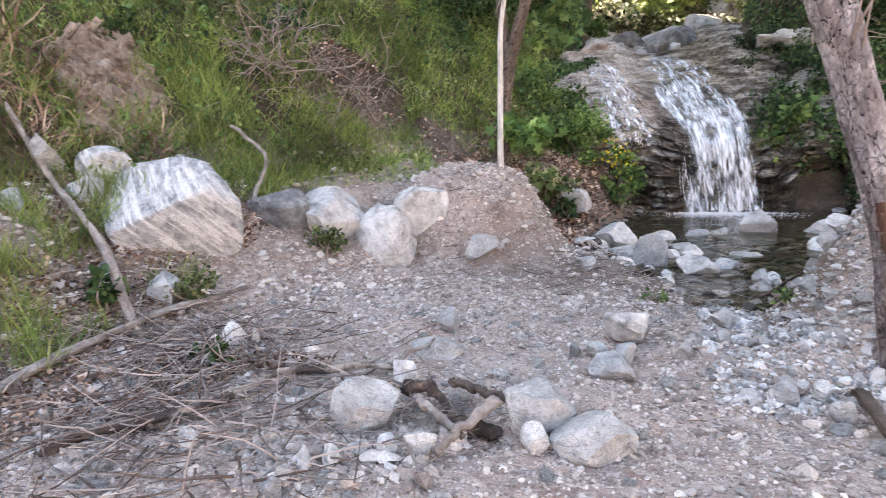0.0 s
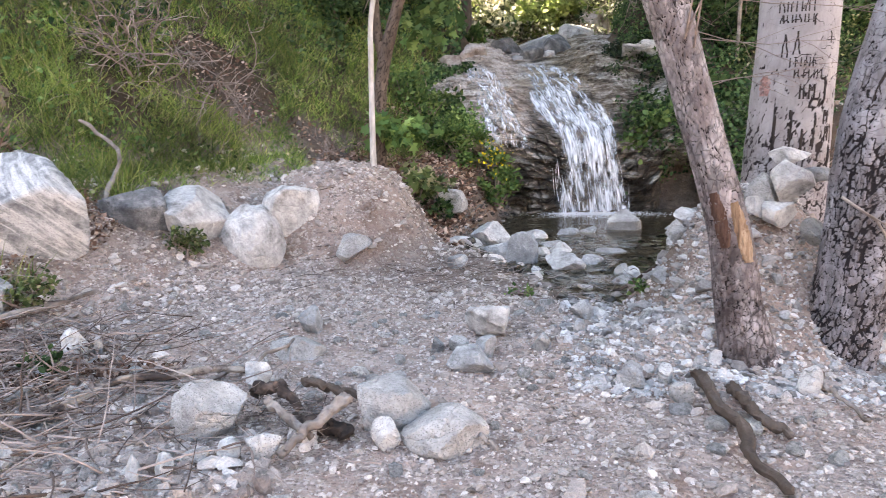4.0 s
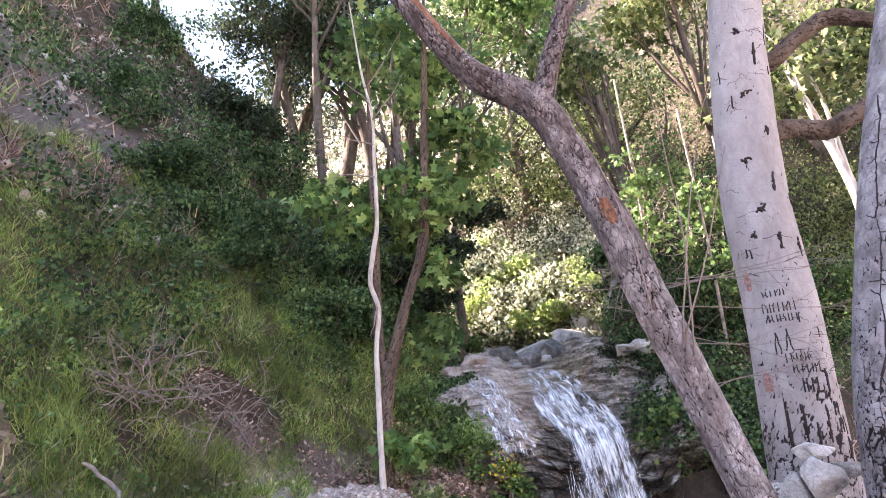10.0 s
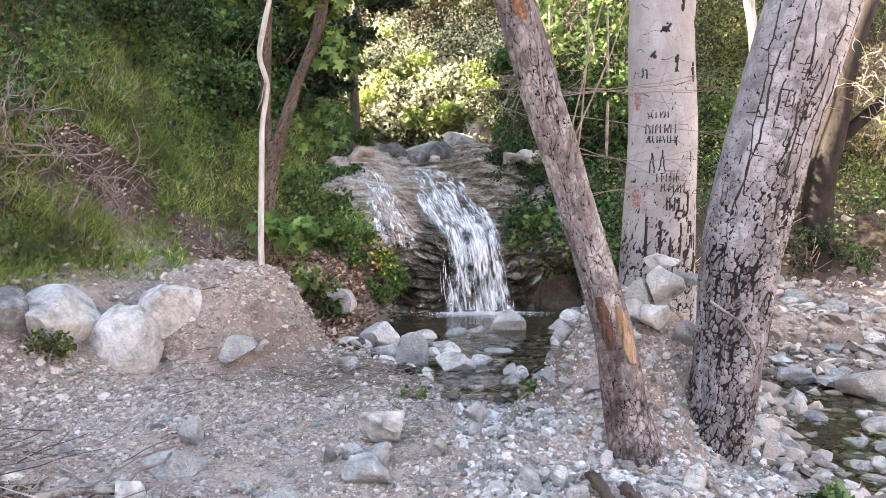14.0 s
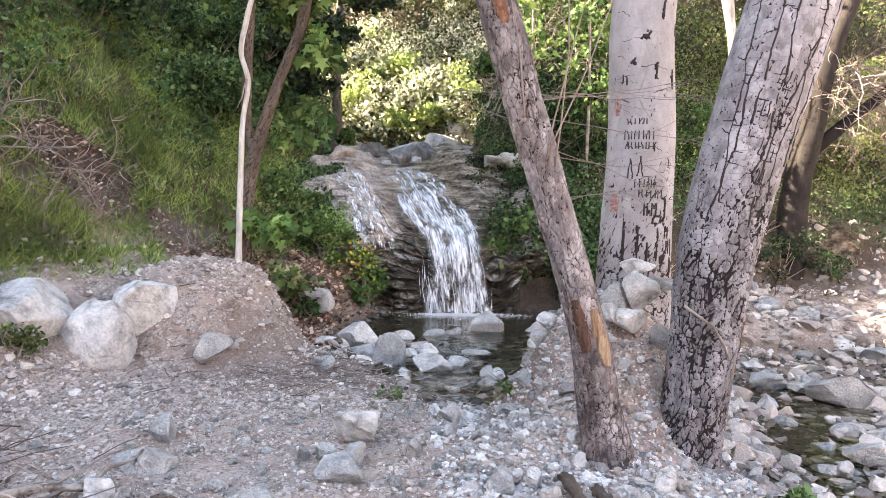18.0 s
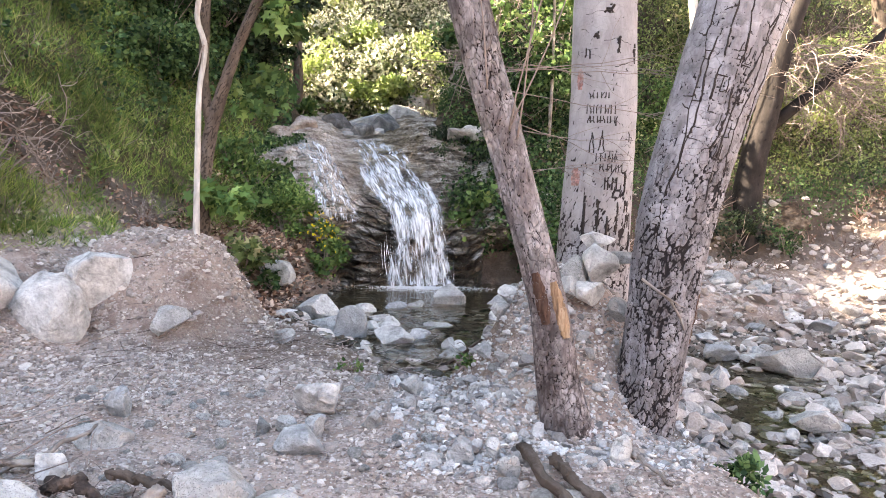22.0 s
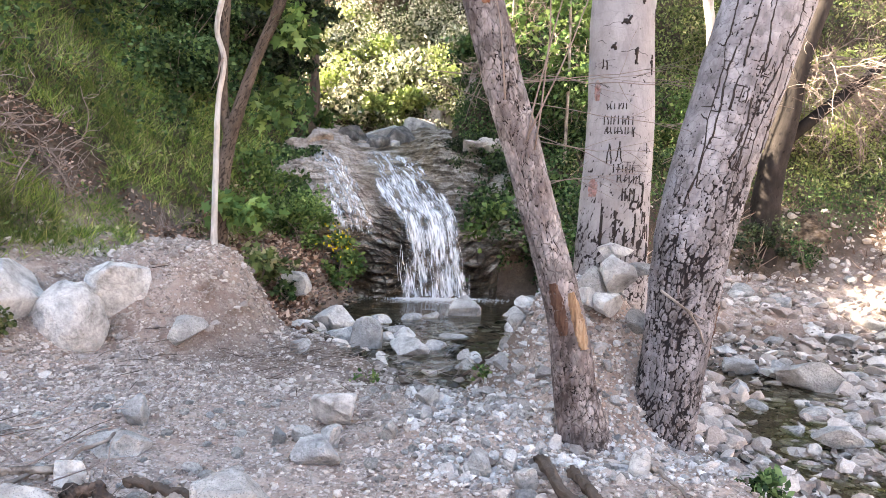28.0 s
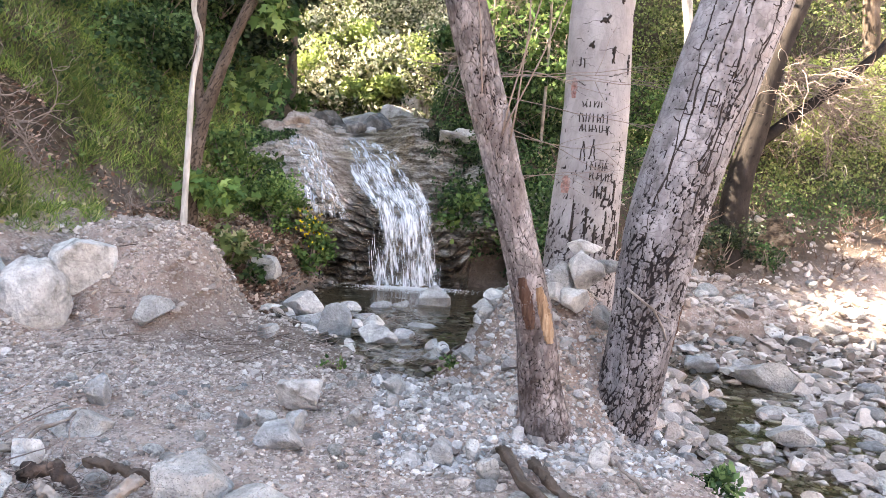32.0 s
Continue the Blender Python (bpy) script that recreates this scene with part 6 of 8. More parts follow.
# loose single stones
rng = np.random.RandomState(77)
shapes = [[mesh_np("stone", rock_mesh(500 + k, 3, 8, 0.12) * np.array([1, 0.8, 0.6]), ico_faces(3), [m_]) for k in range(7)] for m_ in (M_WHITE, M_GREY, M_BLUE)]
lbl = ["small pale stone loose on the gravel", "small speckled grey stone loose on the gravel", "small blue-grey stone loose on the gravel"]
placed = 0
while placed < 290:
    if placed < 170:
        x, y = rng.uniform(-3.4, 1.7), 2.0 + 3.6 * rng.rand() ** 1.2
    else:
        x, y = rng.uniform(2.3, 8.0), rng.uniform(3.6, 11.0)
    if not clear_of(np.array([x]), np.array([y]), 0.05)[0] or -0.868 * x + 0.496 * y > 6 or math.hypot(x - 1.2, y - 3.9) < 0.25 or math.hypot(x - 1.85, y - 4.2) < 0.3:
        continue
    if y > 5 and x < 2.2:
        continue
    k = int(rng.choice(3, p=[0.35, 0.4, 0.25]))
    s_ = float(rng.uniform(0.05, 0.12) if placed < 170 else rng.uniform(0.10, 0.34) * (0.7 + 0.05 * y))
    ob = new("stone", shapes[k][rng.randint(7)])
    ob.matrix_world = pose(x, y, z_at(x, y) + s_ * 0.14, rng.normal(0, 9), rng.normal(0, 9), rng.uniform(0, 360)) @ Matrix.Diagonal((s_, s_, s_, 1))
    tagged(ob, lbl[k], "stone", "loose stones")
    placed += 1


def gravel(name, n, xr, yr, size, seed, mat, keep, sub=1, flat=0.6, label=""):
    rng = np.random.RandomState(seed)
    x, y = rng.uniform(*xr, n), rng.uniform(*yr, n)
    ok = keep(x, y)
    x, y = x[ok], y[ok]
    s_ = size[0] * (size[1] / size[0]) ** (rng.rand(len(x)) ** 3.0)
    z = height(x, y) + s_ * 0.12
    ob = new(name, blobs(name, np.stack([x, y, z], 1), s_, mat, sub, flat, seed % 50, False))
    return tagged(ob, label, "gravel", kind="stuff")


def mud(x, y):
    return np.exp(-((x + 0.75) / 1.15) ** 2 - ((y - 6.05) / 0.6) ** 2 + 0.4 * fbm2(x, y, 0.5, 3, 54))


def slope_s(x, y):
    return -0.868 * x + 0.496 * y


gravel("gravel", 19000, (-3.8, 2.3), (1.9, 5.4), (0.012, 0.055), 11, M_GRAVEL, lambda x, y: (outside(POOL, x, y) > 0.02) & (slope_s(x, y) < 6) & (fbm2(x, y, 0.7, 3, 88) > -0.45) & ((mud(x, y) < 0.35) | (fbm2(x, y, 0.05, 2, 87) > 0.45)), label="grey and white gravel strewn over the flat")
gravel("gravel", 5500, (-3.2, 1.2), (5.0, 8.0), (0.02, 0.08), 12, M_GRAVEL, lambda x, y: (outside(POOL, x, y) > 0.05) & (slope_s(x, y) < 6.2) & (fbm2(x, y, 0.7, 3, 89) > -0.3) & ((mud(x, y) < 0.35) | (fbm2(x, y, 0.05, 2, 86) > 0.5)), label="gravel and small rubble on the mound")
gravel("gravel", 7000, (0.2, 2.4), (3.3, 6.8), (0.02, 0.085), 13, M_BERM, lambda x, y: (outside(POOL, x, y) > 0.0), label="pale gravel of the berm round the trees")
gravel("gravel", 11000, (-6.5, -2.6), (1.2, 6.0), (0.02, 0.09), 14, M_GRAVEL, lambda x, y: (slope_s(x, y) < 6.6), label="rubble and gravel at the hill foot")
gravel("cobbles", 9500, (2.1, 12.5), (2.6, 12.0), (0.045, 0.26), 15, M_GRAVEL, lambda x, y: (outside(CREEK, x, y) < 3.0) & (-0.22 * x + 0.975 * y < 9.2) & (fbm2(x, y, 0.8, 3, 90) > -0.4), 2, 0.55, "grey and white cobbles of the creek bed")
gravel("cobbles", 4200, (-1.0, 2.7), (5.2, 10.6), (0.04, 0.2), 16, M_WET, lambda x, y: (outside(POOL, x, y) < 0.15) & ((y < 8.9) | (outside(POOL, x, y) > -0.3)), 2, 0.5, "wet stones on the pool bed")

gravel("cobbles", 420, (-0.7, 1.5), (5.4, 8.4), (0.06, 0.22), 24, M_GRAVEL, lambda x, y: (outside(POOL, x, y) < 0.0) & (fbm2(x, y, 0.8, 3, 94) > -0.1), 2, 0.75, "pale stones standing out of the shallow pool")
gravel("cobbles", 1100, (-0.9, 1.7), (5.2, 8.6), (0.05, 0.2), 19, M_GRAVEL, lambda x, y: (np.abs(outside(POOL, x, y) - 0.06) < 0.16) & (x < 1.4) & (mud(x, y) < 0.75), 2, 0.6, "pale stones along the pool edge")
gravel("cobbles", 2600, (2.5, 9.0), (4.4, 10.4), (0.09, 0.32), 23, M_GRAVEL, lambda x, y: (-0.22 * x + 0.975 * y < 9.2) & (outside(CREEK, x, y) < 0.9) & (fbm2(x, y, 1.0, 3, 93) + 0.12 * (y - 6.5) > 0.0), 2, 0.6, "larger pale cobbles in bars along the creek")
gravel("cobbles", 1300, (2.2, 5.2), (3.2, 6.4), (0.07, 0.26), 25, M_GRAVEL, lambda x, y: (fbm2(x, y, 0.7, 3, 95) > -0.15), 2, 0.65, "pale stones in the near creek bed")
gravel("cobbles", 7500, (2.1, 9.0), (2.0, 9.2), (0.03, 0.15), 30, M_WET, lambda x, y: (outside(CREEK, x, y) < 0.12), 2, 0.5, "wet brown stones in the creek bed")
gravel("rubble", 120, (-1.9, -0.95), (2.15, 2.75), (0.06, 0.15), 31, M_GRAVEL, lambda x, y: clear_of(x, y, 0.02), 2, 0.75, "heap of pale angular stones beside the fire ring")
gravel("rubble", 260, (0.2, 1.5), (3.4, 5.2), (0.05, 0.15), 32, M_BERM, lambda x, y: (outside(POOL, x, y) > 0.05) & clear_of(x, y, 0.02), 2, 0.7, "pale angular stones along the berm")
gravel("rubble", 450, (-2.9, -0.8), (5.9, 7.6), (0.03, 0.11), 26, M_GRAVEL, lambda x, y: (mud(x, y) < 0.5), 2, 0.6, "stones sticking out of the rubble mound")
gravel("rubble", 2600, (3.0, 13.0), (9.4, 13.0), (0.05, 0.22), 27, M_GRAVEL, lambda x, y: (np.abs(-0.22 * x + 0.975 * y - 8.9) < 1.0), 2, 0.6, "stones strewn below the earth bank")
gravel("gravel", 7000, (-2.8, 0.3), (4.0, 7.0), (0.014, 0.06), 29, M_GRAVEL, lambda x, y: (outside(POOL, x, y) > 0.1) & clear_of(x, y), label="scattered small stones on the damp soil")
gravel("gravel", 16000, (-3.0, 1.6), (2.0, 6.4), (0.010, 0.035), 28, M_GRAVEL, lambda x, y: (outside(POOL, x, y) > 0.05) & (mud(x, y) < 0.7), label="fine grit over the flat")
gravel("rubble", 4200, (-12.0, -4.0), (5.0, 15.0), (0.04, 0.28), 20, M_GRAVEL, lambda x, y: (slope_s(x, y) > 9.5) & (slope_s(x, y) < 16.5) & (fbm2(x, y, 1.2, 3, 92) > 0.0), 2, 0.6, "pinkish stones loose on the upper hillside")
gravel("rubble", 2300, (-3.6, 2.2), (1.9, 6.9), (0.035, 0.12), 17, M_GRAVEL, lambda x, y: (outside(POOL, x, y) > 0.1) & (slope_s(x, y) < 6) & (fbm2(x, y, 0.9, 3, 91) > -0.05) & clear_of(x, y) & (mud(x, y) < 0.4), 2, 0.6, "angular pale rubble stones on the flat")
gravel("rubble", 2600, (-6.5, -1.2), (3.2, 8.0), (0.03, 0.12), 18, M_GRAVEL, lambda x, y: (slope_s(x, y) > 4.4) & (slope_s(x, y) < 6.6) & clear_of(x, y), 2, 0.6, "angular rubble below the hillside")

# ---- driftwood, branches, roots ----
def branch(name, path, r0, r1, mat, label, seed, twigs=0, sides=9):
    rng = np.random.RandomState(seed)
    p = catmull([(x, y, z_at(x, y) + dz) for x, y, dz in path], 26)
    p += 0.012 * np.stack([fbm(np.stack([np.arange(26) * 0.4, np.full(26, k), np.zeros(26)], 1), 2, seed) for k in range(3)], 1)
    ob = thing(name, label, "branch", at=tuple(p[0]))
    p = catmull(p, 70)
    ctrl_r = np.linspace(r0, r1, 70)
    t_ = np.gradient(p, axis=0)
    t_ /= np.linalg.norm(t_, axis=1, keepdims=True)
    a_ = np.cross(t_, np.array([0.05, 0.1, 1.0]))
    a_ /= np.linalg.norm(a_, axis=1, keepdims=True)
    b_ = np.cross(t_, a_)
    an = np.linspace(0, 2 * np.pi, 18, endpoint=False)
    A, S = np.meshgrid(an, np.arange(70))
    q = np.stack([np.cos(A) * 1.2, np.sin(A) * 1.2, S * 0.16], -1).reshape(-1, 3)
    R = ctrl_r[S] * (1 + 0.26 * fbm(q, 5, seed, 0.6).reshape(A.shape) + 0.34 * fbm(q * np.array([4, 4, 1]), 3, seed + 1).reshape(A.shape))
    R = R * np.where((S == 0) | (S == 69), 0.25, 1.0)
    v = p[S] + R[..., None] * (np.cos(A)[..., None] * a_[S] + np.sin(A)[..., None] * b_[S])
    me = mesh_np("stem", np.concatenate([v.reshape(-1, 3), p[:1], p[-1:]]), [grid_faces(18, 70, True), np.stack([(np.arange(18) + 1) % 18, np.arange(18), np.full(18, 1260)], 1), np.stack([np.arange(18) + 1242, (np.arange(18) + 1) % 18 + 1242, np.full(18, 1261)], 1)], [mat])
    part_of("stem", me, ob)
    p = p[::3][:26] if len(p) > 26 else p
    if twigs:
        paths = [wander(rng, p[rng.randint(5, 23)], (p[-1] - p[0]) / np.linalg.norm(p[-1] - p[0]) + rng.normal(0, 0.5, 3) * np.array([1, 1, 0.3]), rng.uniform(0.2, 0.6), 6, 0.15) for _ in range(twigs)]
        each_part("twig", paths, [(0.007, 0.002)] * twigs, M_TWIG, 5, ob)
    return ob


branch("branch", [(-5.5, 1.7, 0.08), (-5.02, 1.95, 0.1), (-4.55, 2.29, 0.12), (-3.95, 2.51, 0.06)], 0.026, 0.018, M_BRANCH, "pale fallen branch across the rubble", 1)
branch("branch", [(-3.0, 1.38, 0.04), (-3.42, 2.26, 0.07), (-3.67, 2.88, 0.08), (-3.55, 3.7, 0.12), (-3.39, 4.22, 0.1), (-3.25, 4.62, 0.08)], 0.038, 0.014, M_STICK, "long grey fallen branch with side twigs", 2, 8)
branch("branch", [(-2.82, 2.12, 0.03), (-2.62, 2.42, 0.06), (-2.33, 2.72, 0.05), (-2.28, 2.94, 0.05), (-2.2, 3.25, 0.06), (-1.89, 3.34, 0.07), (-1.55, 3.47, 0.06)], 0.024, 0.018, M_BRANCH, "grey-brown crooked branch lying on the gravel", 3, 5)
branch("stick", [(-5.4, 4.5, 0.25), (-4.86, 4.36, 0.12), (-4.15, 4.01, 0.22), (-3.51, 3.62, 0.05)], 0.018, 0.036, M_STICK, "grey stick leaning against the bank", 4)
branch("driftwood", [(-1.0, 2.45, 0.05), (-0.95, 2.62, 0.10), (-0.86, 2.78, 0.15), (-0.80, 2.86, 0.16)], 0.018, 0.027, M_STICK, "short weathered pale log in the old fire ring", 5)
branch("driftwood", [(-1.2, 2.86, 0.14), (-1.08, 2.76, 0.12), (-0.93, 2.68, 0.08)], 0.02, 0.016, M_STICK, "pale forked stick in the old fire ring", 6)
branch("driftwood", [(-1.12, 3.12, 0.14), (-0.95, 3.02, 0.14), (-0.74, 2.92, 0.13)], 0.022, 0.014, M_DARKBARK, "half-burnt plank in the old fire ring", 7)
branch("driftwood", [(-1.35, 3.05, 0.1), (-1.2, 3.0, 0.16), (-1.08, 2.95, 0.08)], 0.035, 0.02, M_CHAR, "split rotten wood in the old fire ring", 8)
branch("driftwood", [(-1.05, 2.8, 0.03), (-0.92, 2.82, 0.05), (-0.78, 2.76, 0.03)], 0.045, 0.03, M_CHAR, "charred log end in the old fire ring", 16)
branch("root", [(0.85, 3.5, 0.03), (0.86, 3.36, 0.06), (0.85, 3.08, 0.07), (0.92, 2.87, 0.07), (0.87, 2.62, 0.06), (0.96, 2.4, 0.04)], 0.032, 0.018, M_DARKBARK, "dark twisted root lying on the gravel", 9)
branch("root", [(0.98, 3.3, 0.06), (1.0, 3.05, 0.08), (1.1, 2.85, 0.05)], 0.026, 0.018, M_DARKBARK, "short dark broken root piece", 10)
branch("stick", [(-4.2, 5.95, 0.32), (-3.93, 5.95, 0.3), (-3.7, 5.75, 0.3), (-3.72, 5.5, 0.05)], 0.014, 0.02, M_STICK, "bent grey stick between boulders", 11)
branch("stick", [(1.4, 3.5, 0.02), (1.45, 3.3, 0.05), (1.5, 3.05, 0.02)], 0.012, 0.008, M_STICK, "small pale stick on the gravel", 12)
branch("stick", [(-0.4, 2.95, 0.1), (-0.25, 2.8, 0.06), (-0.12, 2.7, 0.03)], 0.012, 0.008, M_STICK, "small pale stick by the fire ring", 13)
branch("stick", [(0.3, 6.0, -0.0), (0.75, 5.85, 0.06), (1.15, 5.6, 0.1)], 0.014, 0.01, M_CHAR, "dark wet stick lying in the pool edge", 14)
branch("stick", [(-1.75, 3.3, 0.03), (-1.5, 3.75, 0.08), (-1.4, 3.9, 0.12)], 0.012, 0.01, M_STICK, "thin stick on the gravel", 15)
# the pale twig caught on the leaning trunk
paths = [np.array([TA.at(0.86, 60, 0.05)[0] + (-0.12, 0, 0.04), TA.at(0.78, 75, 0.04)[0], TA.at(0.68, 95, 0.03)[0], TA.at(0.60, 108, 0.02)[0]]),
         np.array([TA.at(0.86, 60, 0.05)[0] + (-0.1, 0, 0.02), TA.at(0.76, 88, 0.04)[0], TA.at(0.74, 100, 0.03)[0]])]
each_part("caught_twig", paths, [(0.009, 0.006), (0.006, 0.003)], M_STICK, 6, tree_a)


def twig_pile(at, spread, n, length, label, seed, r=0.006, up=0.15, mat=None):
    rng = np.random.RandomState(seed)
    ob = thing("twig_pile", label, "twigs", at=(at[0], at[1], z_at(at[0], at[1])))
    paths = []
    for _ in range(n):
        x, y = at[0] + rng.normal(0, spread[0]), at[1] + rng.normal(0, spread[1])
        d = rng.normal(size=3) * np.array([1, 0.7, up])
        paths.append(wander(rng, (x, y, z_at(x, y) + rng.uniform(0.01, 0.10)), d, rng.uniform(0.4, 1.0) * length, 6, 0.12))
    radii = [(r * rng.uniform(0.6, 1.3), r * 0.3) for _ in paths]
    each_part("twig", paths[:25], radii[:25], mat or M_TWIG, 4, ob)
    many(part_of("dry_straw", tubes("dry_straw", paths[25:], radii[25:], [mat or M_TWIG], 4), ob))
    return ob


twig_pile((-2.75, 3.0), (0.5, 0.5), 330, 0.6, "tangle of dry grey twigs on the rubble", 21)
twig_pile((-3.2, 3.75), (0.45, 0.3), 220, 0.6, "tangle of dry twigs below the boulders", 22)
twig_pile((-3.9, 2.9), (0.7, 0.6), 170, 0.45, "dry twigs and straw in the dead leaves", 26, 0.0035)
twig_pile((-4.6, 3.4), (0.5, 0.5), 120, 0.5, "dry straw among the grass", 27, 0.003)
twig_pile((-1.15, 3.0), (0.14, 0.10), 130, 0.16, "reddish dry needles heaped in the fire ring", 28, 0.0025, 0.3)
twig_pile((-2.2, 2.35), (0.5, 0.3), 200, 0.45, "scattered dry twigs on the gravel", 23)
twig_pile((-0.9, 6.05), (0.6, 0.3), 150, 0.35, "dark twigs and straw on the damp mud", 29, 0.0035)
twig_pile((-0.5, 5.6), (0.8, 0.4), 130, 0.35, "dark wet twigs on the muddy pool edge", 24, 0.004)
twig_pile((-1.05, 2.85), (0.16, 0.14), 50, 0.2, "dry needles and twigs in the fire ring", 25, 0.003)


def dead_brush(at, n, length, label, seed, r=0.009, lean=(0, 0, 1), bend=0.22):
    """A dry leafless bush: stems that fork twice."""
    rng = np.random.RandomState(seed)
    ob = thing("dead_bush", label, "bush", at=at)
    stems, twigs = [], []
    for _ in range(n):
        m_ = wander(rng, np.array(at) + rng.normal(0, 0.12, 3) * length, np.array(lean) + rng.normal(0, 0.55, 3), length * rng.uniform(0.6, 1.1), 9, bend)
        stems.append(m_)
        for k in (3, 4, 5, 6, 7):
            b_ = wander(rng, m_[k], rng.normal(0, 0.8, 3) + (m_[k] - m_[k - 1]) / np.linalg.norm(m_[k] - m_[k - 1]), length * 0.4, 6, 0.3)
            twigs.append(b_)
            twigs.append(wander(rng, b_[3], rng.normal(0, 1, 3), length * 0.2, 4, 0.3))
    each_part("stem", stems, [(r, r * 0.4)] * len(stems), M_TWIG, 5, ob)
    many(part_of("twig", tubes("twig", twigs, [(r * 0.45, r * 0.15)] * len(twigs), [M_TWIG], 4), ob))
    return ob


dead_brush((-4.2, 7.2, 1.95), 16, 1.0, "grey dead bush hanging on the hillside", 31, 0.011, (0.5, -0.3, 0.2))
dead_brush((-3.6, 7.6, 1.75), 18, 0.9, "brown dry bush over a hollow in the slope", 32, 0.009, (0.4, -0.5, -0.1))
dead_brush((-4.6, 7.4, 2.3), 8, 1.0, "grey bare branches on the slope", 33, 0.013, (0.3, -0.2, 0.5))

# ---- pale rock outcrops in the bank ----
def outcrop(at, size, face, label, seed, mat, name="outcrop"):
    """A cracked rock slab breaking out of the slope."""
    v = rock_mesh(seed, 5, 14, 0.16) * np.array(size)
    q = v * 1.0
    st = q[:, 2] * 5 + q[:, 0] * 2 + 1.2 * fbm(q * 1.8, 3, seed)
    v = v * (1 + 0.05 * (st - np.floor(st) - 0.5)[:, None]) + 0.05 * fbm(q * 4, 4, seed + 3)[:, None] * np.sign(v)
    ob = new(name, mesh_np(name, v, ico_faces(5), [mat]))
    ob.matrix_world = pose(*at, *face)
    return tagged(ob, label, "rock")



def bank_slab(centre, half, lift, label, seed, mat, block=4.0, strata=0.0, angle=0.6, power=3.0):
    """Bare cracked rock showing in the slope: a bulging sheet with blocks, cracks and ragged edges."""
    e1, e2, out = np.array([0.496, 0.868]), np.array([-0.868, 0.496]), np.array([0.66, -0.38, 0.65])
    nu, nv = 190, 170
    U, V = np.meshgrid(np.linspace(-1.15, 1.15, nu) * half[0], np.linspace(-1.15, 1.15, nv) * half[1])
    x, y = centre[0] + U * e1[0] + V * e2[0], centre[1] + U * e1[1] + V * e2[1]
    z = height(x, y, False)
    q = np.stack([x, y, z], -1).reshape(-1, 3)
    n1, n2, n3 = (fbm(q * k, 4, seed + k, 0.55).reshape(U.shape) for k in (1, 3, 9))
    r = (np.abs(U / half[0]) ** power + np.abs(V / half[1]) ** power) ** (1 / power) + 0.2 * n2 + 0.1 * n1 + 0.05 * n3
    d = lift * smooth(1.08, 0.7, r) - 0.35 * smooth(0.9, 1.15, r) + 0.10 * n1 + 0.035 * n2 + 0.008 * n3
    ca, sa = math.cos(angle), math.sin(angle)
    a, b = U * ca + V * 1.5 * sa, -U * sa + V * 1.5 * ca
    ed, idv = cells(a * block + 50 + 0.35 * n2, b * block * 0.75 + 50 + 0.35 * n1, 10 ** 6, seed)
    ed2, id2 = cells(a * block * 2.7 + 50 + 0.25 * n3, b * block * 1.8 + 50 + 0.4 * n2, 10 ** 6, seed + 1)
    broken = smooth(-0.3, 0.3, n1 + 0.5 * n2)
    d += (0.35 + broken) * (0.10 * (idv - 0.5) + 0.04 * (id2 - 0.5)) - (0.25 + 0.75 * broken) * 0.06 * (1 - smooth(0.0, 0.16, ed)) - 0.025 * (1 - smooth(0.0, 0.2, ed2)) * broken
    if strata:
        st = b * strata + 0.5 * n2
        d += 0.22 * (smooth(0.0, 0.2, st - np.floor(st)) - (st - np.floor(st)))
    p = np.stack([x, y, z], -1) + out * d[..., None]
    ob = new("outcrop", mesh_np("outcrop", p.reshape(-1, 3), grid_faces(nu, nv), [mat], False))
    return tagged(ob, label, "rock")


bank_slab((-6.91, 3.32), (1.5, 0.72), 0.22, "pale pinkish cracked rock outcrop in the bank", 301, M_CLAY, 2.4)
bank_slab((-5.32, 5.6), (0.46, 0.62), 0.0, "small pale layered outcrop in the grassy bank", 302, M_CLAY, 4.5, 9.0, -0.75, 2.5)


def bare(x, y):
    """True on the two outcrops and in the earth hollows."""
    u1, v1 = 0.496 * (x + 6.91) + 0.868 * (y - 3.32), -0.868 * (x + 6.91) + 0.496 * (y - 3.32)
    u2, v2 = 0.496 * (x + 5.32) + 0.868 * (y - 5.6), -0.868 * (x + 5.32) + 0.496 * (y - 5.6)
    n_ = 0.25 * fbm2(x, y, 0.4, 2, 127)
    return (np.hypot(u1 / 1.5, v1 / 0.75) < 0.98) | (np.hypot(u2 / 0.3, v2 / 0.45) + 1.5 * n_ < 0.95) | (np.hypot((x + 3.75) / 0.55, (y - 8.1) / 0.4) + n_ < 1) | (np.hypot((x + 2.5) / 0.5, (y - 8.25) / 0.4) + n_ < 1)


for k, (x, y, z, w, h) in enumerate(((5.3, 11.2, 0.7, 2.0, 1.0), (7.3, 11.65, 0.75, 2.5, 1.15), (9.6, 12.15, 0.75, 2.7, 1.15), (12.2, 12.75, 0.8, 3.0, 1.2), (14.8, 13.3, 0.8, 3.0, 1.2))):
    outcrop((x, y, z), (w, 0.8, h), (-10, 0, 12), "brown layered earth and rock bank", 310 + k, M_BANK, "bank_rock")
outcrop((1.98, 12.75, 2.36), (1.0, 1.0, 0.38), (0, 4, 0), "jutting grey ledge in the ivy wall", 320, M_GREY, "ledge_rock")
outcrop((2.6, 12.6, 0.9), (1.6, 1.0, 2.2), (0, 0, 20), "dark rock wall beside the fall", 321, M_CLIFF, "wall_rock")
outcrop((2.45, 15.2, 3.0), (1.6, 2.0, 3.6), (0, 0, 10), "dark ivy-grown rock wall above the fall", 322, M_CLIFF, "wall_rock")
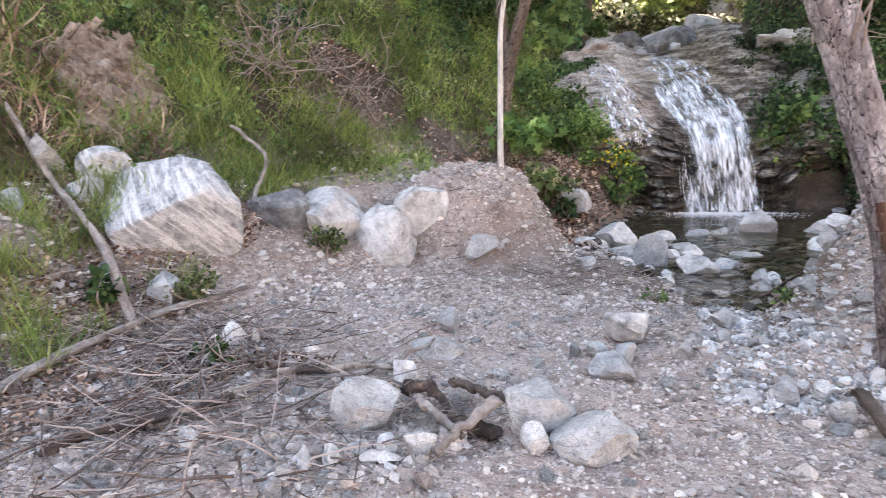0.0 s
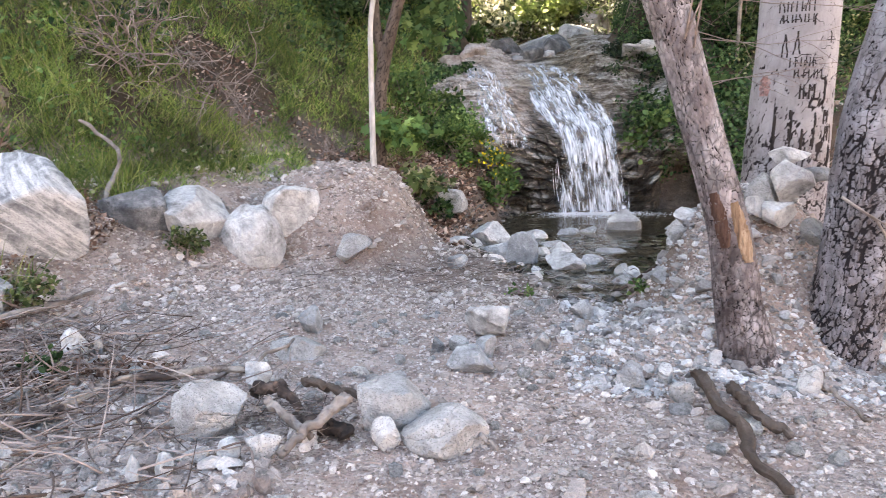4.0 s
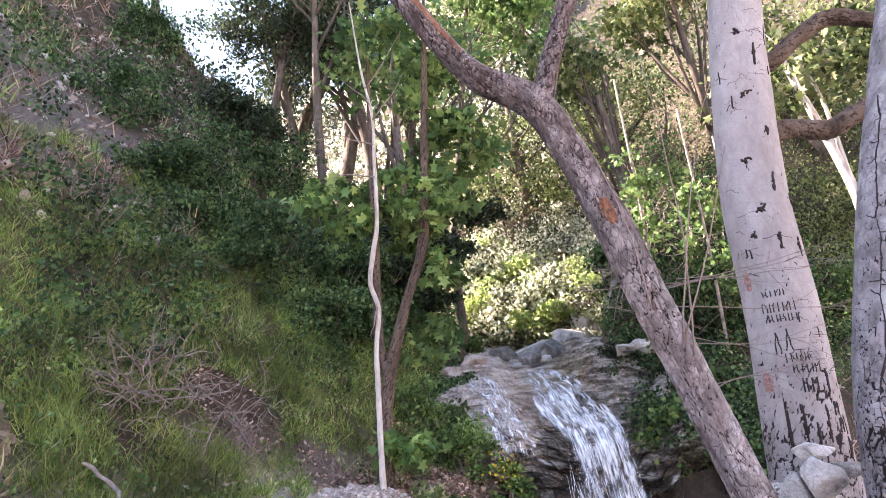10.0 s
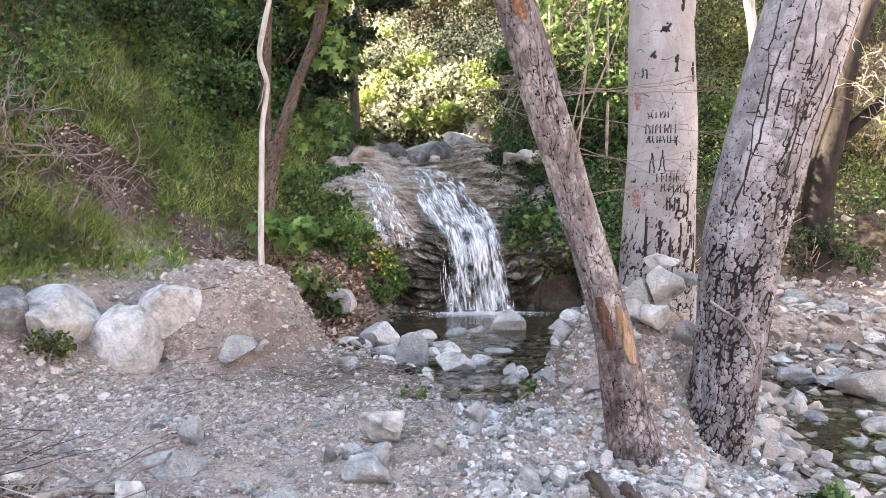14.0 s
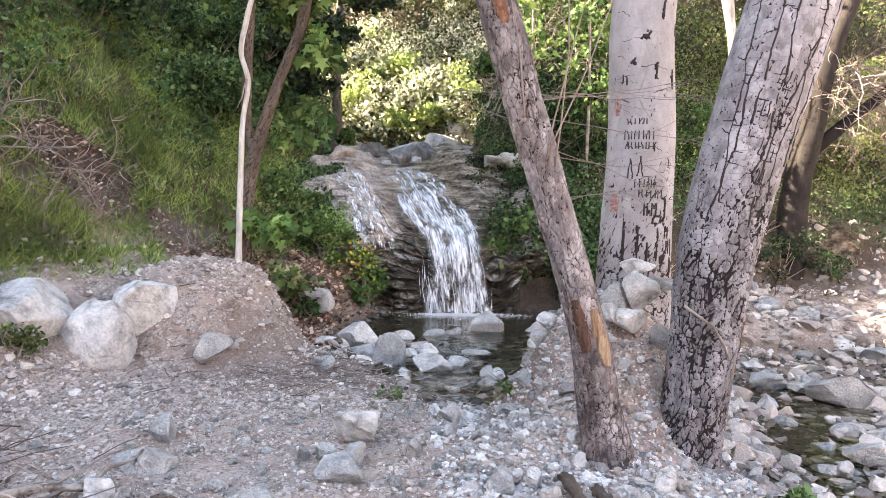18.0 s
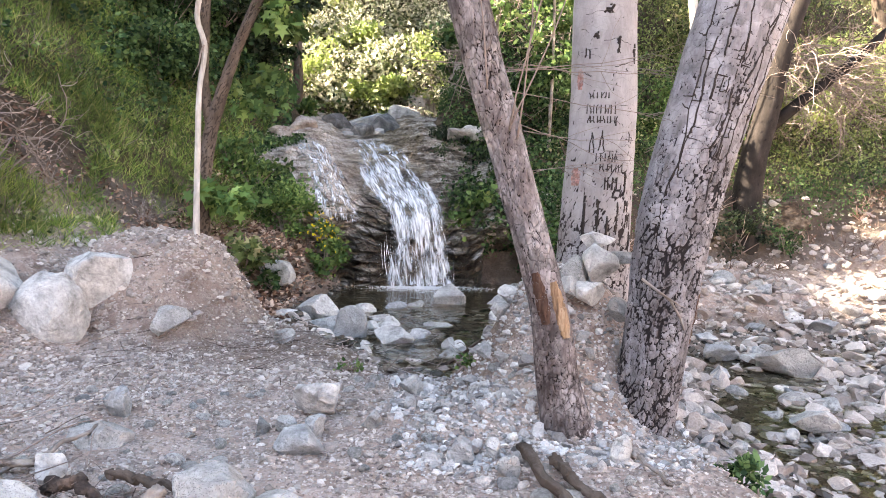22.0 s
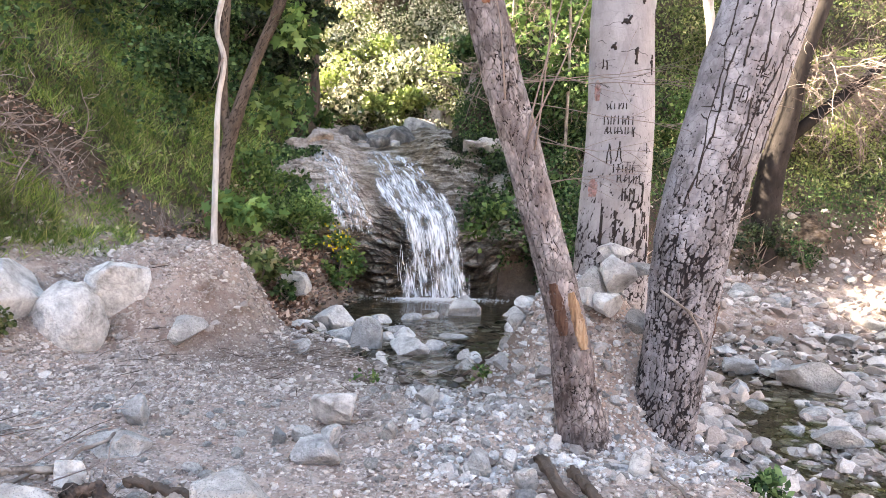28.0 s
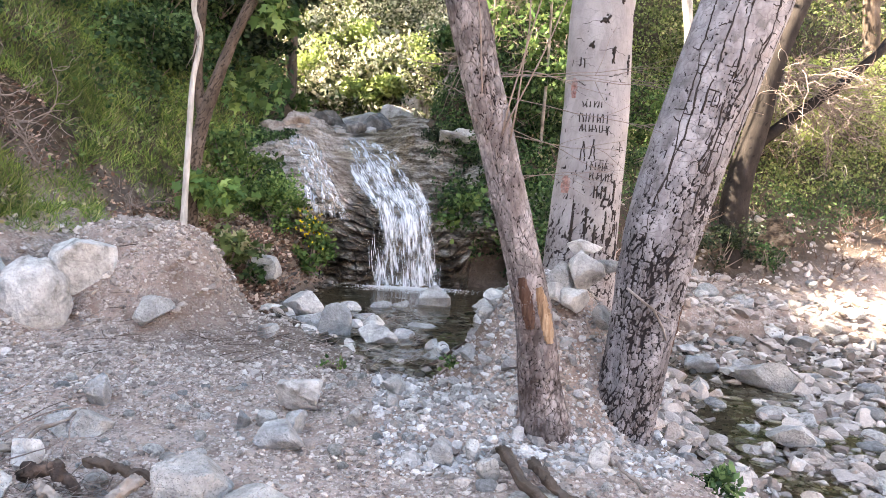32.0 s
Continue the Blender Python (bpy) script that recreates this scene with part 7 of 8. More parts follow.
# ---- grass and undergrowth ----
def on_slope(name, n, xr, yr, keep, size, template, mats, seed, label, category, up=1.0, lift=0.0, spread=0.5, tilt=0.6, tuft=0):
    """Leaves or blades growing from the ground."""
    rng = np.random.RandomState(seed)
    x, y = rng.uniform(*xr, n), rng.uniform(*yr, n)
    grow = np.ones(n)
    if tuft:
        k = rng.randint(0, n // tuft, n)
        x, y, grow = x[k] + rng.normal(0, 0.05, n), y[k] + rng.normal(0, 0.05, n), rng.uniform(0.45, 1.4, n)[k]
    ok = keep(x, y)
    x, y, grow = x[ok], y[ok], grow[ok]
    m_ = len(x)
    pos = np.stack([x, y, height(x, y) + lift * rng.rand(m_) ** 1.3], 1)
    along = rng.normal(0, spread, (m_, 3))
    along[:, 2] = np.abs(along[:, 2]) * 0.3 + up
    along += np.array([0.35, -0.2, 0]) * tilt
    normal = rand_dirs(rng, m_, 0.3)
    s_ = rng.uniform(*size, m_) * grow
    ob = new(name, leaf_set(name, pos, s_, along, normal, template, mats))
    return tagged(ob, label, category, kind="stuff")


def patchy(x, y, scale, lo, seed):
    return fbm2(x, y, scale, 3, seed) > lo


on_slope("grass", 190000, (-9.5, -1.6), (4.6, 14.5), lambda x, y: (slope_s(x, y) > 6.1) & (slope_s(x, y) < 11.5) & patchy(x, y, 0.8, -0.3, 120) & ~bare(x, y), (0.06, 0.22), T_THIN, [M_GRASS], 61, "tall green grass on the hillside", "grass", 0.8, 0.0, 0.85, 0.6, 14)
on_slope("grass", 95000, (-7.5, -1.8), (5.0, 9.6), lambda x, y: (slope_s(x, y) > 6.2) & (slope_s(x, y) < 8.6) & patchy(x, y, 1.1, -0.05, 119) & ~bare(x, y), (0.06, 0.2), T_THIN, [M_YGRASS], 60, "sunny yellow-green grass low on the hillside", "grass", 0.8, 0.0, 0.85, 0.6, 12)
on_slope("grass", 90000, (-9.0, -1.8), (4.8, 12.5), lambda x, y: (slope_s(x, y) > 6.0) & (slope_s(x, y) < 10.5) & patchy(x, y, 0.7, -0.55, 112) & ~bare(x, y), (0.04, 0.13), T_BLADE, [M_GRASS], 59, "short dense green grass on the hillside", "grass", 0.8, 0.0, 0.9, 0.6, 9)
on_slope("grass", 60000, (-7.5, -3.0), (1.2, 6.5), lambda x, y: (slope_s(x, y) > 4.6) & (y > 2.4) & (x + 0.25 * fbm2(x, y, 0.5, 2, 129) < -3.7) & (slope_s(x, y) < 7.6) & patchy(x, y, 0.45, -0.12, 121) & ~bare(x, y), (0.08, 0.30), T_THIN, [M_YGRASS], 62, "sparse green grass among the rubble", "grass", 1.0, 0.0, 0.7, 0.4, 12)
on_slope("dry_grass", 22000, (-9.5, -4.0), (1.2, 7.5), lambda x, y: (slope_s(x, y) > 6.6) & (slope_s(x, y) < 10.5) & (y < 5.6) & patchy(x, y, 0.6, -0.3, 118) & ~bare(x, y), (0.10, 0.34), T_BLADE, [M_LITTER], 68, "brown dry grass and roots above the outcrop", "grass", 0.6, 0.0, 0.9, 0.8, 12)
on_slope("grass", 30000, (-16, -3), (8, 22), lambda x, y: (slope_s(x, y) > 11) & (slope_s(x, y) < 20) & patchy(x, y, 1.6, -0.2, 122), (0.18, 0.45), T_BLADE, [M_GRASS], 63, "muted grass high on the hillside", "grass", 1.0, 0.0, 0.6, 0.6, 10)
on_slope("dry_grass", 26000, (-16, -4), (6, 18), lambda x, y: (slope_s(x, y) > 10) & (slope_s(x, y) < 19) & patchy(x, y, 1.0, -0.2, 117), (0.12, 0.4), T_BLADE, [M_LITTER], 69, "dead brown grass high on the hillside", "grass", 0.6, 0.0, 0.9, 0.8, 12)
on_slope("undergrowth", 42000, (-12, -1.8), (6, 18), lambda x, y: (slope_s(x, y) > 7.4) & (slope_s(x, y) < 15) & patchy(x, y, 1.3, 0.08, 123), (0.04, 0.11), T_BROAD, [M_LEAF], 64, "dark green leafy weeds on the slope", "weeds", 0.3, 0.55, 0.9)
on_slope("undergrowth", 14000, (-9, -1.8), (4.5, 12), lambda x, y: (slope_s(x, y) > 6.0) & (slope_s(x, y) < 9.5) & patchy(x, y, 0.6, 0.0, 124) & ~bare(x, y), (0.025, 0.06), T_BROAD, [M_SUNLEAF], 65, "small light green weeds in the grass", "weeds", 0.3, 0.3, 0.9)
on_slope("leaf_litter", 42000, (-6.8, -2.0), (0.8, 5.5), lambda x, y: (slope_s(x, y) < 7.0) & (slope_s(x, y) + 0.5 * fbm2(x, y, 0.5, 2, 114) > 3.7) & ((x < -3.5) | (y < 3.6)) & patchy(x, y, 0.6, -0.4, 125), (0.014, 0.05), T_BROAD, [M_LITTER], 66, "brown dead leaves and debris on the rubble", "leaf litter", 0.25, 0.03, 1.0, 0)
on_slope("leaf_litter", 7000, (-2.4, -0.5), (7.3, 10.8), lambda x, y: (outside(POOL, x, y) > 0.05), (0.03, 0.08), T_BROAD, [M_LITTER], 67, "brown dead leaves on the bank by the pool", "leaf litter", 0.08, 0.02, 1.0, 0)


on_slope("undergrowth", 26000, (-10, -1.8), (4.8, 13), lambda x, y: (slope_s(x, y) > 6.3) & (slope_s(x, y) < 11) & patchy(x, y, 0.9, -0.1, 116) & ~bare(x, y), (0.03, 0.075), T_DIAMOND, [M_MAPLE], 70, "bright green leafy weeds in the hillside grass", "weeds", 0.3, 0.35, 0.9, 0.5, 8)
on_slope("leaf_litter", 3600, (-4.6, -1.6), (7.4, 9.2), lambda x, y: bare(x, y), (0.03, 0.08), T_DIAMOND, [M_LITTER], 73, "dead leaves and roots in the earth hollows", "leaf litter", 0.3, 0.06, 1.0, 0)
on_slope("dry_grass", 9000, (4.0, 13.0), (10.0, 13.4), lambda x, y: (np.abs(-0.22 * x + 0.975 * y - 9.7) < 0.8) & patchy(x, y, 0.8, 0.0, 115), (0.08, 0.25), T_BLADE, [M_LITTER], 74, "dry grass on the far earth bank", "grass", 0.6, 0.0, 0.9, 0.3, 10)


def twig_field(name, n, xr, yr, keep, length, seed, label, r=0.006, fan=9):
    """Small dry leafless bushes scattered over the slope."""
    rng = np.random.RandomState(seed)
    x, y = rng.uniform(*xr, n), rng.uniform(*yr, n)
    ok = keep(x, y)
    paths = []
    for cx, cy, cz in zip(x[ok], y[ok], height(x[ok], y[ok])):
        k = rng.uniform(0.5, 1.3)
        for _ in range(fan):
            paths.append(wander(rng, (cx + rng.normal(0, 0.05), cy + rng.normal(0, 0.05), cz - 0.03), rng.normal(0, 0.6, 3) + np.array([0.25, -0.15, 0.7]), length * k * rng.uniform(0.5, 1.2), 5, 0.28))
    ob = new(name, tubes(name, paths, [(r, r * 0.3)] * len(paths), [M_TWIG], 3))
    return tagged(ob, label, "brush", kind="stuff")


twig_field("dry_brush", 330, (-14, -3.5), (5.5, 17), lambda x, y: (slope_s(x, y) > 9) & (slope_s(x, y) < 18.5) & patchy(x, y, 1.2, -0.2, 126), 0.6, 71, "low dry grey-brown brush on the upper hillside", 0.009)
twig_field("dry_brush", 120, (-7.5, -2.6), (4.8, 10), lambda x, y: (slope_s(x, y) > 6.4) & (slope_s(x, y) < 9) & ~bare(x, y), 0.4, 72, "thin dry stalks in the grass", 0.004)


def shrub(x, y, spread, n, size, template, mat, label, seed, z=None, stems=9, lean=(0, 0), category="shrub", clumps=16, name="shrub"):
    rng = np.random.RandomState(seed)
    base = z_at(x, y) if z is None else z
    ob = thing(name, label, category, at=(x, y, base - 0.02))
    c0 = (x + lean[0], y + lean[1], base + spread[2] * 0.75)
    _, c = crown("leaves", c0, spread, n, size, template, mat, seed, clumps, 0.2, ob)
    paths = [catmull([(x + rng.normal(0, 0.05), y + rng.normal(0, 0.05), base - 0.03), (np.array((x, y, base)) + c[k]) / 2 + rng.normal(0, 0.05, 3), c[k]], 7) for k in range(min(stems, clumps))]
    each_part("stem", paths, [(0.012, 0.004)] * len(paths), M_TWIG, 5, ob)
    return ob


shrub(-1.2, 10.15, (0.55, 0.35, 0.55), 3400, 0.065, T_DIAMOND, M_MAPLE, "dark green bushy shrub beside the fall", 501, z=0.65)
shrub(-1.75, 10.9, (0.6, 0.5, 0.6), 1500, 0.09, T_DIAMOND, M_MAPLE, "green leafy shrub on the bank", 502, z=1.2)
yb = shrub(-0.6, 10.0, (0.34, 0.3, 0.45), 900, 0.075, T_BROAD, M_MAPLE, "light green plant with yellow flowers by the pool", 503, z=0.1)
for k, (x, y, w, h) in enumerate(((-5.6, 10.9, 0.8, 0.45), (-6.6, 11.2, 0.9, 0.5), (-4.7, 10.7, 0.7, 0.4), (-6.0, 11.9, 0.9, 0.5), (-5.2, 11.8, 0.8, 0.5))):
    shrub(x, y, (w, w * 0.8, h), 2800, 0.07, T_BROAD, M_LEAF, "dark blue-green leafy bush on the hillside", 800 + k, clumps=20)
rng = np.random.RandomState(9)
fpos = np.array([-0.62, 9.8, 0.82]) + rng.normal(0, 1, (60, 3)) * np.array([0.12, 0.1, 0.12])
part_of("flower", leaf_set("flower", fpos, np.full(60, 0.045), rand_dirs(rng, 60), rand_dirs(rng, 60, 1), T_BROAD, [M_FLOWER]), yb, "small yellow flowers")["kind"] = "stuff"
shrub(-1.45, 8.0, (0.45, 0.3, 0.35), 420, 0.11, T_MAPLE, M_SUNLEAF, "low yellow-green lobed-leaf plant behind the mound", 504, z=0.35)
shrub(-1.15, 8.4, (0.2, 0.2, 0.14), 140, 0.08, T_MAPLE, M_LEAF, "low green lobed-leaf plant on the bank", 505, z=0.15)
shrub(-2.15, 7.95, (0.28, 0.25, 0.18), 500, 0.06, T_BROAD, M_LEAF, "green weeds on top of the mound", 506)
shrub(1.95, 10.95, (0.6, 0.3, 0.6), 1900, 0.10, T_BROAD, M_MAPLE, "broad-leaved ivy clump on the wall beside the fall", 507, z=0.55)
shrub(2.6, 11.2, (0.5, 0.3, 0.8), 1300, 0.10, T_BROAD, M_LEAF, "broad-leaved ivy hanging on the rock", 508, z=0.7)
shrub(-3.05, 5.5, (0.28, 0.12, 0.12), 500, 0.04, T_BROAD, M_SUNLEAF, "small weeds at the foot of the boulder", 509)
shrub(-3.6, 4.2, (0.35, 0.15, 0.12), 500, 0.04, T_BROAD, M_SUNLEAF, "small weeds below the big boulder", 510)
shrub(-3.9, 3.75, (0.18, 0.15, 0.14), 160, 0.08, T_BROAD, M_LEAF, "young green nettle on the rubble", 511)
shrub(2.2, 3.66, (0.2, 0.14, 0.18), 620, 0.06, T_DIAMOND, M_LEAF, "green leafy weed at the creek edge", 512)
shrub(0.78, 5.0, (0.1, 0.08, 0.05), 90, 0.045, T_BROAD, M_MAPLE, "tiny green plant on the berm", 513)
shrub(-2.75, 3.35, (0.14, 0.1, 0.08), 130, 0.05, T_BROAD, M_LEAF, "small green plant among twigs", 514)
shrub(-0.1, 5.25, (0.12, 0.08, 0.04), 70, 0.04, T_BROAD, M_MAPLE, "tiny green plant at the pool edge", 515)
shrub(-4.2, 1.6, (0.2, 0.2, 0.15), 260, 0.06, T_BROAD, M_SUNLEAF, "low weeds in the dead leaves", 516)
for k, (x, y, w, h, n) in enumerate(((-3.2, 11.4, 0.8, 0.6, 1700), (-4.8, 11.5, 1.0, 0.7, 1700), (-6.2, 12.2, 1.1, 0.8, 1800), (-7.6, 12.0, 1.1, 0.8, 1800), (-5.3, 13.8, 1.2, 0.9, 2000), (-3.6, 12.8, 1.0, 0.8, 1800), (-8.6, 14.5, 1.3, 1.0, 2000), (-2.6, 14.5, 1.0, 0.8, 1800))):
    shrub(x, y, (w, w * 0.8, h), n * 2, 0.075, T_BROAD, M_LEAF, "dark green bush on the hillside", 520 + k, clumps=22)
shrub(6.3, 11.05, (0.6, 0.3, 0.6), 1700, 0.06, T_DIAMOND, M_OAK, "green weeds at the foot of the leaning tree", 531)
shrub(7.3, 11.2, (0.35, 0.25, 0.3), 500, 0.06, T_DIAMOND, M_LEAF, "green weeds hanging on the earth bank", 532)
# leaves growing on the rock face beside the fall
rng = np.random.RandomState(141)
fx_, fv_ = rng.uniform(1.3, 3.3, 16000), rng.uniform(0.02, 0.75, 16000)
ok_ = fbm2(fx_, fv_ * 4, 0.5, 3, 142) + 0.5 * (fx_ - 1.9) > 0.0
pf = face_points(fx_[ok_], fv_[ok_])
pf += rng.normal(0, 0.05, pf.shape) + np.array([0, -0.06, 0.05])
tagged(new("ivy", leaf_set("ivy", pf, rng.uniform(0.035, 0.085, len(pf)), rand_dirs(rng, len(pf), -0.5), rand_dirs(rng, len(pf), 0.4) + np.array([0, -0.8, 0]), T_BROAD, [M_LEAF])), "green ivy and weeds on the rock beside the fall", "ivy", kind="stuff")
fx_, fv_ = rng.uniform(1.0, 3.2, 22000), rng.uniform(0.5, 0.98, 22000)
ok_ = fbm2(fx_, fv_ * 4, 0.45, 3, 146) + 1.1 * (fx_ - 1.5) > 0.0
pf = face_points(fx_[ok_], fv_[ok_])
pf += rng.normal(0, 0.05, pf.shape) + np.array([0, -0.05, 0.06])
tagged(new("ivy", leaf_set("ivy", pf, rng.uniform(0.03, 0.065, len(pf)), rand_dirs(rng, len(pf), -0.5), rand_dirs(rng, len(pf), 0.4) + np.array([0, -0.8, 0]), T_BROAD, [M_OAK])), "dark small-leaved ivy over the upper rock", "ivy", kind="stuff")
fx_, fv_ = rng.uniform(-2.3, -1.1, 9000), rng.uniform(0.02, 0.62, 9000)
ok_ = fbm2(fx_, fv_ * 4, 0.5, 3, 143) - 0.6 * (fx_ + 1.2) > 0.05
pf = face_points(fx_[ok_], fv_[ok_]) + rng.normal(0, 0.04, (ok_.sum(), 3)) + np.array([0, -0.05, 0.04])
tagged(new("weeds", leaf_set("weeds", pf, rng.uniform(0.035, 0.08, len(pf)), rand_dirs(rng, len(pf), -0.2), rand_dirs(rng, len(pf), 0.4) + np.array([0, -0.8, 0]), T_BROAD, [M_LEAF])), "green weeds on the rock shoulder", "weeds", kind="stuff")
# ivy over the right wall and the slope behind the trees
def ivy(name, n, xr, yr, zr, seed, mat, size, label, keep=None, template=T_DIAMOND):
    rng = np.random.RandomState(seed)
    x, y = rng.uniform(*xr, n), rng.uniform(*yr, n)
    if keep is not None:
        ok = keep(x, y)
        x, y = x[ok], y[ok]
    m_ = len(x)
    bump_ = 0.5 * (fbm2(x, y, 0.9, 3, seed) + 0.8)
    pos = np.stack([x, y, height(x, y) + rng.uniform(*zr, m_) * np.maximum(bump_, 0.05)], 1)
    along = rand_dirs(rng, m_, -0.6)
    ob = new(name, leaf_set(name, pos, rng.uniform(*size, m_), along, rand_dirs(rng, m_, 0.6) + np.array([0, -0.6, 0]), template, [mat]))
    return tagged(ob, label, "ivy", kind="stuff")


ivy("ivy", 42000, (1.5, 5.5), (10.9, 17.5), (0.0, 1.3), 131, M_LEAF, (0.04, 0.09), "dark green ivy covering the rock wall", lambda x, y: (x > 1.0 + 0.12 * (y - 11)) & (-0.22 * x + 0.975 * y > 10.4))
ivy("scrub", 70000, (3.0, 16.0), (10.7, 24), (0.0, 1.4), 132, M_SUNLEAF, (0.04, 0.10), "light green scrub on the far bank", lambda x, y: (-0.22 * x + 0.975 * y > 9.95))
ivy("scrub", 22000, (-5.0, 6.5), (16.5, 34), (0.0, 1.6), 133, M_LEAF, (0.08, 0.17), "dark green scrub at the back of the canyon", lambda x, y: patchy(x, y, 1.4, 0.0, 144))
ivy("scrub", 20000, (-4.0, 4.5), (16.8, 30), (0.0, 1.7), 135, M_DRYSUNLIT, (0.06, 0.14), "dry scrub at the back of the canyon, paled for sunlight", lambda x, y: patchy(x, y, 1.1, 0.05, 145))
ivy("scrub", 30000, (-24, 2), (25, 44), (0.0, 2.4), 138, M_DRYSUNLIT, (0.2, 0.42), "pale scrub on the far canyon slope")
ivy("scrub", 26000, (6.0, 16.0), (11.6, 17), (0.1, 1.5), 139, M_SUNTONE, (0.05, 0.11), "yellow-green leaves over the far bank, brightened for sunlight", lambda x, y: (-0.22 * x + 0.975 * y > 10.4) & patchy(x, y, 1.3, -0.1, 128))
ivy("weeds", 30000, (3.2, 15.0), (10.2, 13.6), (0.0, 0.7), 136, M_LEAF, (0.03, 0.08), "green weeds hanging down the earth bank", lambda x, y: (np.abs(-0.22 * x + 0.975 * y - 9.95) < 0.45) & patchy(x, y, 0.7, -0.25, 137))
ivy("scrub", 12000, (-4.5, -1.0), (12.5, 19), (0.0, 1.6), 134, M_LEAF, (0.08, 0.16), "dark green scrub above the fall", lambda x, y: (x < -1.4 - 0.05 * (y - 13)))
for k, (x, y, w, h, n, m_) in enumerate(((-1.4, 20.5, 1.3, 1.0, 2600, M_DRYSUNLIT), (0.6, 21.0, 1.6, 1.6, 2800, M_DRYSUNLIT), (1.8, 19.8, 1.2, 1.6, 2400, M_DRYSUNLIT), (4.5, 13.6, 1.2, 1.1, 1600, M_LEAF), (6.2, 13.4, 1.2, 1.0, 1600, M_MAPLE), (8.2, 13.6, 1.4, 1.1, 1800, M_SUNTONE), (10.2, 14.0, 1.5, 1.4, 2000, M_SUNTONE), (12.5, 15.0, 1.7, 1.8, 2000, M_SUNTONE), (3.6, 14.8, 1.3, 1.6, 1700, M_MAPLE), (3.3, 12.2, 0.8, 1.0, 1300, M_LEAF), (7.4, 15.5, 1.6, 1.6, 2000, M_SUNLEAF))):
    shrub(x, y, (w, w * 0.8, h), int(n * 1.7), 0.095, T_DIAMOND, m_, "sunlit yellow-green bush in the canyon" if m_ in (M_SUNLEAF, M_SUNTONE) else "green bush on the far bank", 540 + k)

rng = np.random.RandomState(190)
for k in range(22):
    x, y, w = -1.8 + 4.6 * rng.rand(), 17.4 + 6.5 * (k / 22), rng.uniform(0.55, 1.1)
    shrub(x, y, (w, w * 0.8, w * rng.uniform(0.9, 1.5)), int(1500 * w), 0.125, T_DIAMOND, (M_DRYSUNLIT, M_SUNTONE, M_DRYSUNLIT, M_DRYSUNLIT)[k % 4], ("dry bush, paled for sunlight,", "bright yellow-green bush", "dry bush, paled for sunlight,", "dry bush, paled for sunlight,")[k % 4] + " in the sun behind the fall", 700 + k, clumps=9)

# shaded masses beside the hollow: the shade comes from dark leaf colours
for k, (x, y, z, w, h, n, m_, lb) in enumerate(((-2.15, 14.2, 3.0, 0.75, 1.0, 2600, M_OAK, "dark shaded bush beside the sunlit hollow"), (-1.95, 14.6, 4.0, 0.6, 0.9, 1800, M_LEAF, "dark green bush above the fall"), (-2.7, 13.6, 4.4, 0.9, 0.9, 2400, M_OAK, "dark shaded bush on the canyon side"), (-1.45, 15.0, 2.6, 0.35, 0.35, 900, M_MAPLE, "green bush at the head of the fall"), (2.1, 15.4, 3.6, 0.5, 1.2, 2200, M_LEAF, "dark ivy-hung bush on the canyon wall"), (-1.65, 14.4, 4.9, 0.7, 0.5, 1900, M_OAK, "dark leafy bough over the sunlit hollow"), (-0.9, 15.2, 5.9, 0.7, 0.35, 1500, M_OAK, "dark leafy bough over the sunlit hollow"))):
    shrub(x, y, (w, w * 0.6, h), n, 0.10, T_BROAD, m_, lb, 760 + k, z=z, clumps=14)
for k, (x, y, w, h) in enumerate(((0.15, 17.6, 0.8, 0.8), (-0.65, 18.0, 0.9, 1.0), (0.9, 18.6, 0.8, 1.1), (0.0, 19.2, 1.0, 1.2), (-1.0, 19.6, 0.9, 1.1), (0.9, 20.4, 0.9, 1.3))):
    shrub(x, y, (w, w * 0.7, h), 3000, 0.13, T_BROAD, M_DRYSUNLIT if k % 3 else M_SUNTONE, "leafy bush behind the fall with sunlight put into its leaf colour", 780 + k, clumps=12)

# ---- background trees ----
tree((-5.6, 19.5, 6.0), [(-5.6, 19.5, 5.0, 0.3), (-5.5, 19.5, 7.4, 0.26), (-4.9, 19.6, 10, 0.2), (-4.3, 19.6, 13, 0.1)], (-5.3, 19.2, 13.6), (2.8, 2.0, 2.0), 5200, 0.18, T_DIAMOND, M_OAK, M_DARKBARK, "dark oak on the slope behind the fall", 601)
tree((-4.7, 20.3, 6.0), [(-4.7, 20.3, 5.0, 0.26), (-4.0, 20.3, 7.2, 0.22), (-3.2, 20.2, 9.5, 0.15), (-2.6, 20.2, 13, 0.08)], (-2.4, 20.0, 12.6), (2.2, 1.8, 1.6), 5200, 0.14, T_DIAMOND, M_SUNLEAF, M_DARKBARK, "leaning tree with light leaves behind the fall", 602)
tree((-8.7, 14.8, 11.4), [(-8.75, 14.9, 10.8, 0.13), (-8.75, 14.85, 12.5, 0.11), (-8.6, 14.8, 14.0, 0.09), (-8.0, 14.9, 16.5, 0.05)], (-8.5, 14.9, 15.2), (2.0, 1.6, 1.5), 2600, 0.11, T_DIAMOND, M_OAK, M_DARKBARK, "thin-crowned dark tree on the skyline", 603)
shrub(-6.9, 14.2, (0.85, 0.7, 1.1), 3400, 0.11, T_DIAMOND, M_OAK, "dark dense bush on the ridge", 604)
shrub(-6.1, 15.2, (0.8, 0.6, 0.8), 2400, 0.11, T_DIAMOND, M_OAK, "dark bush on the ridge", 605)
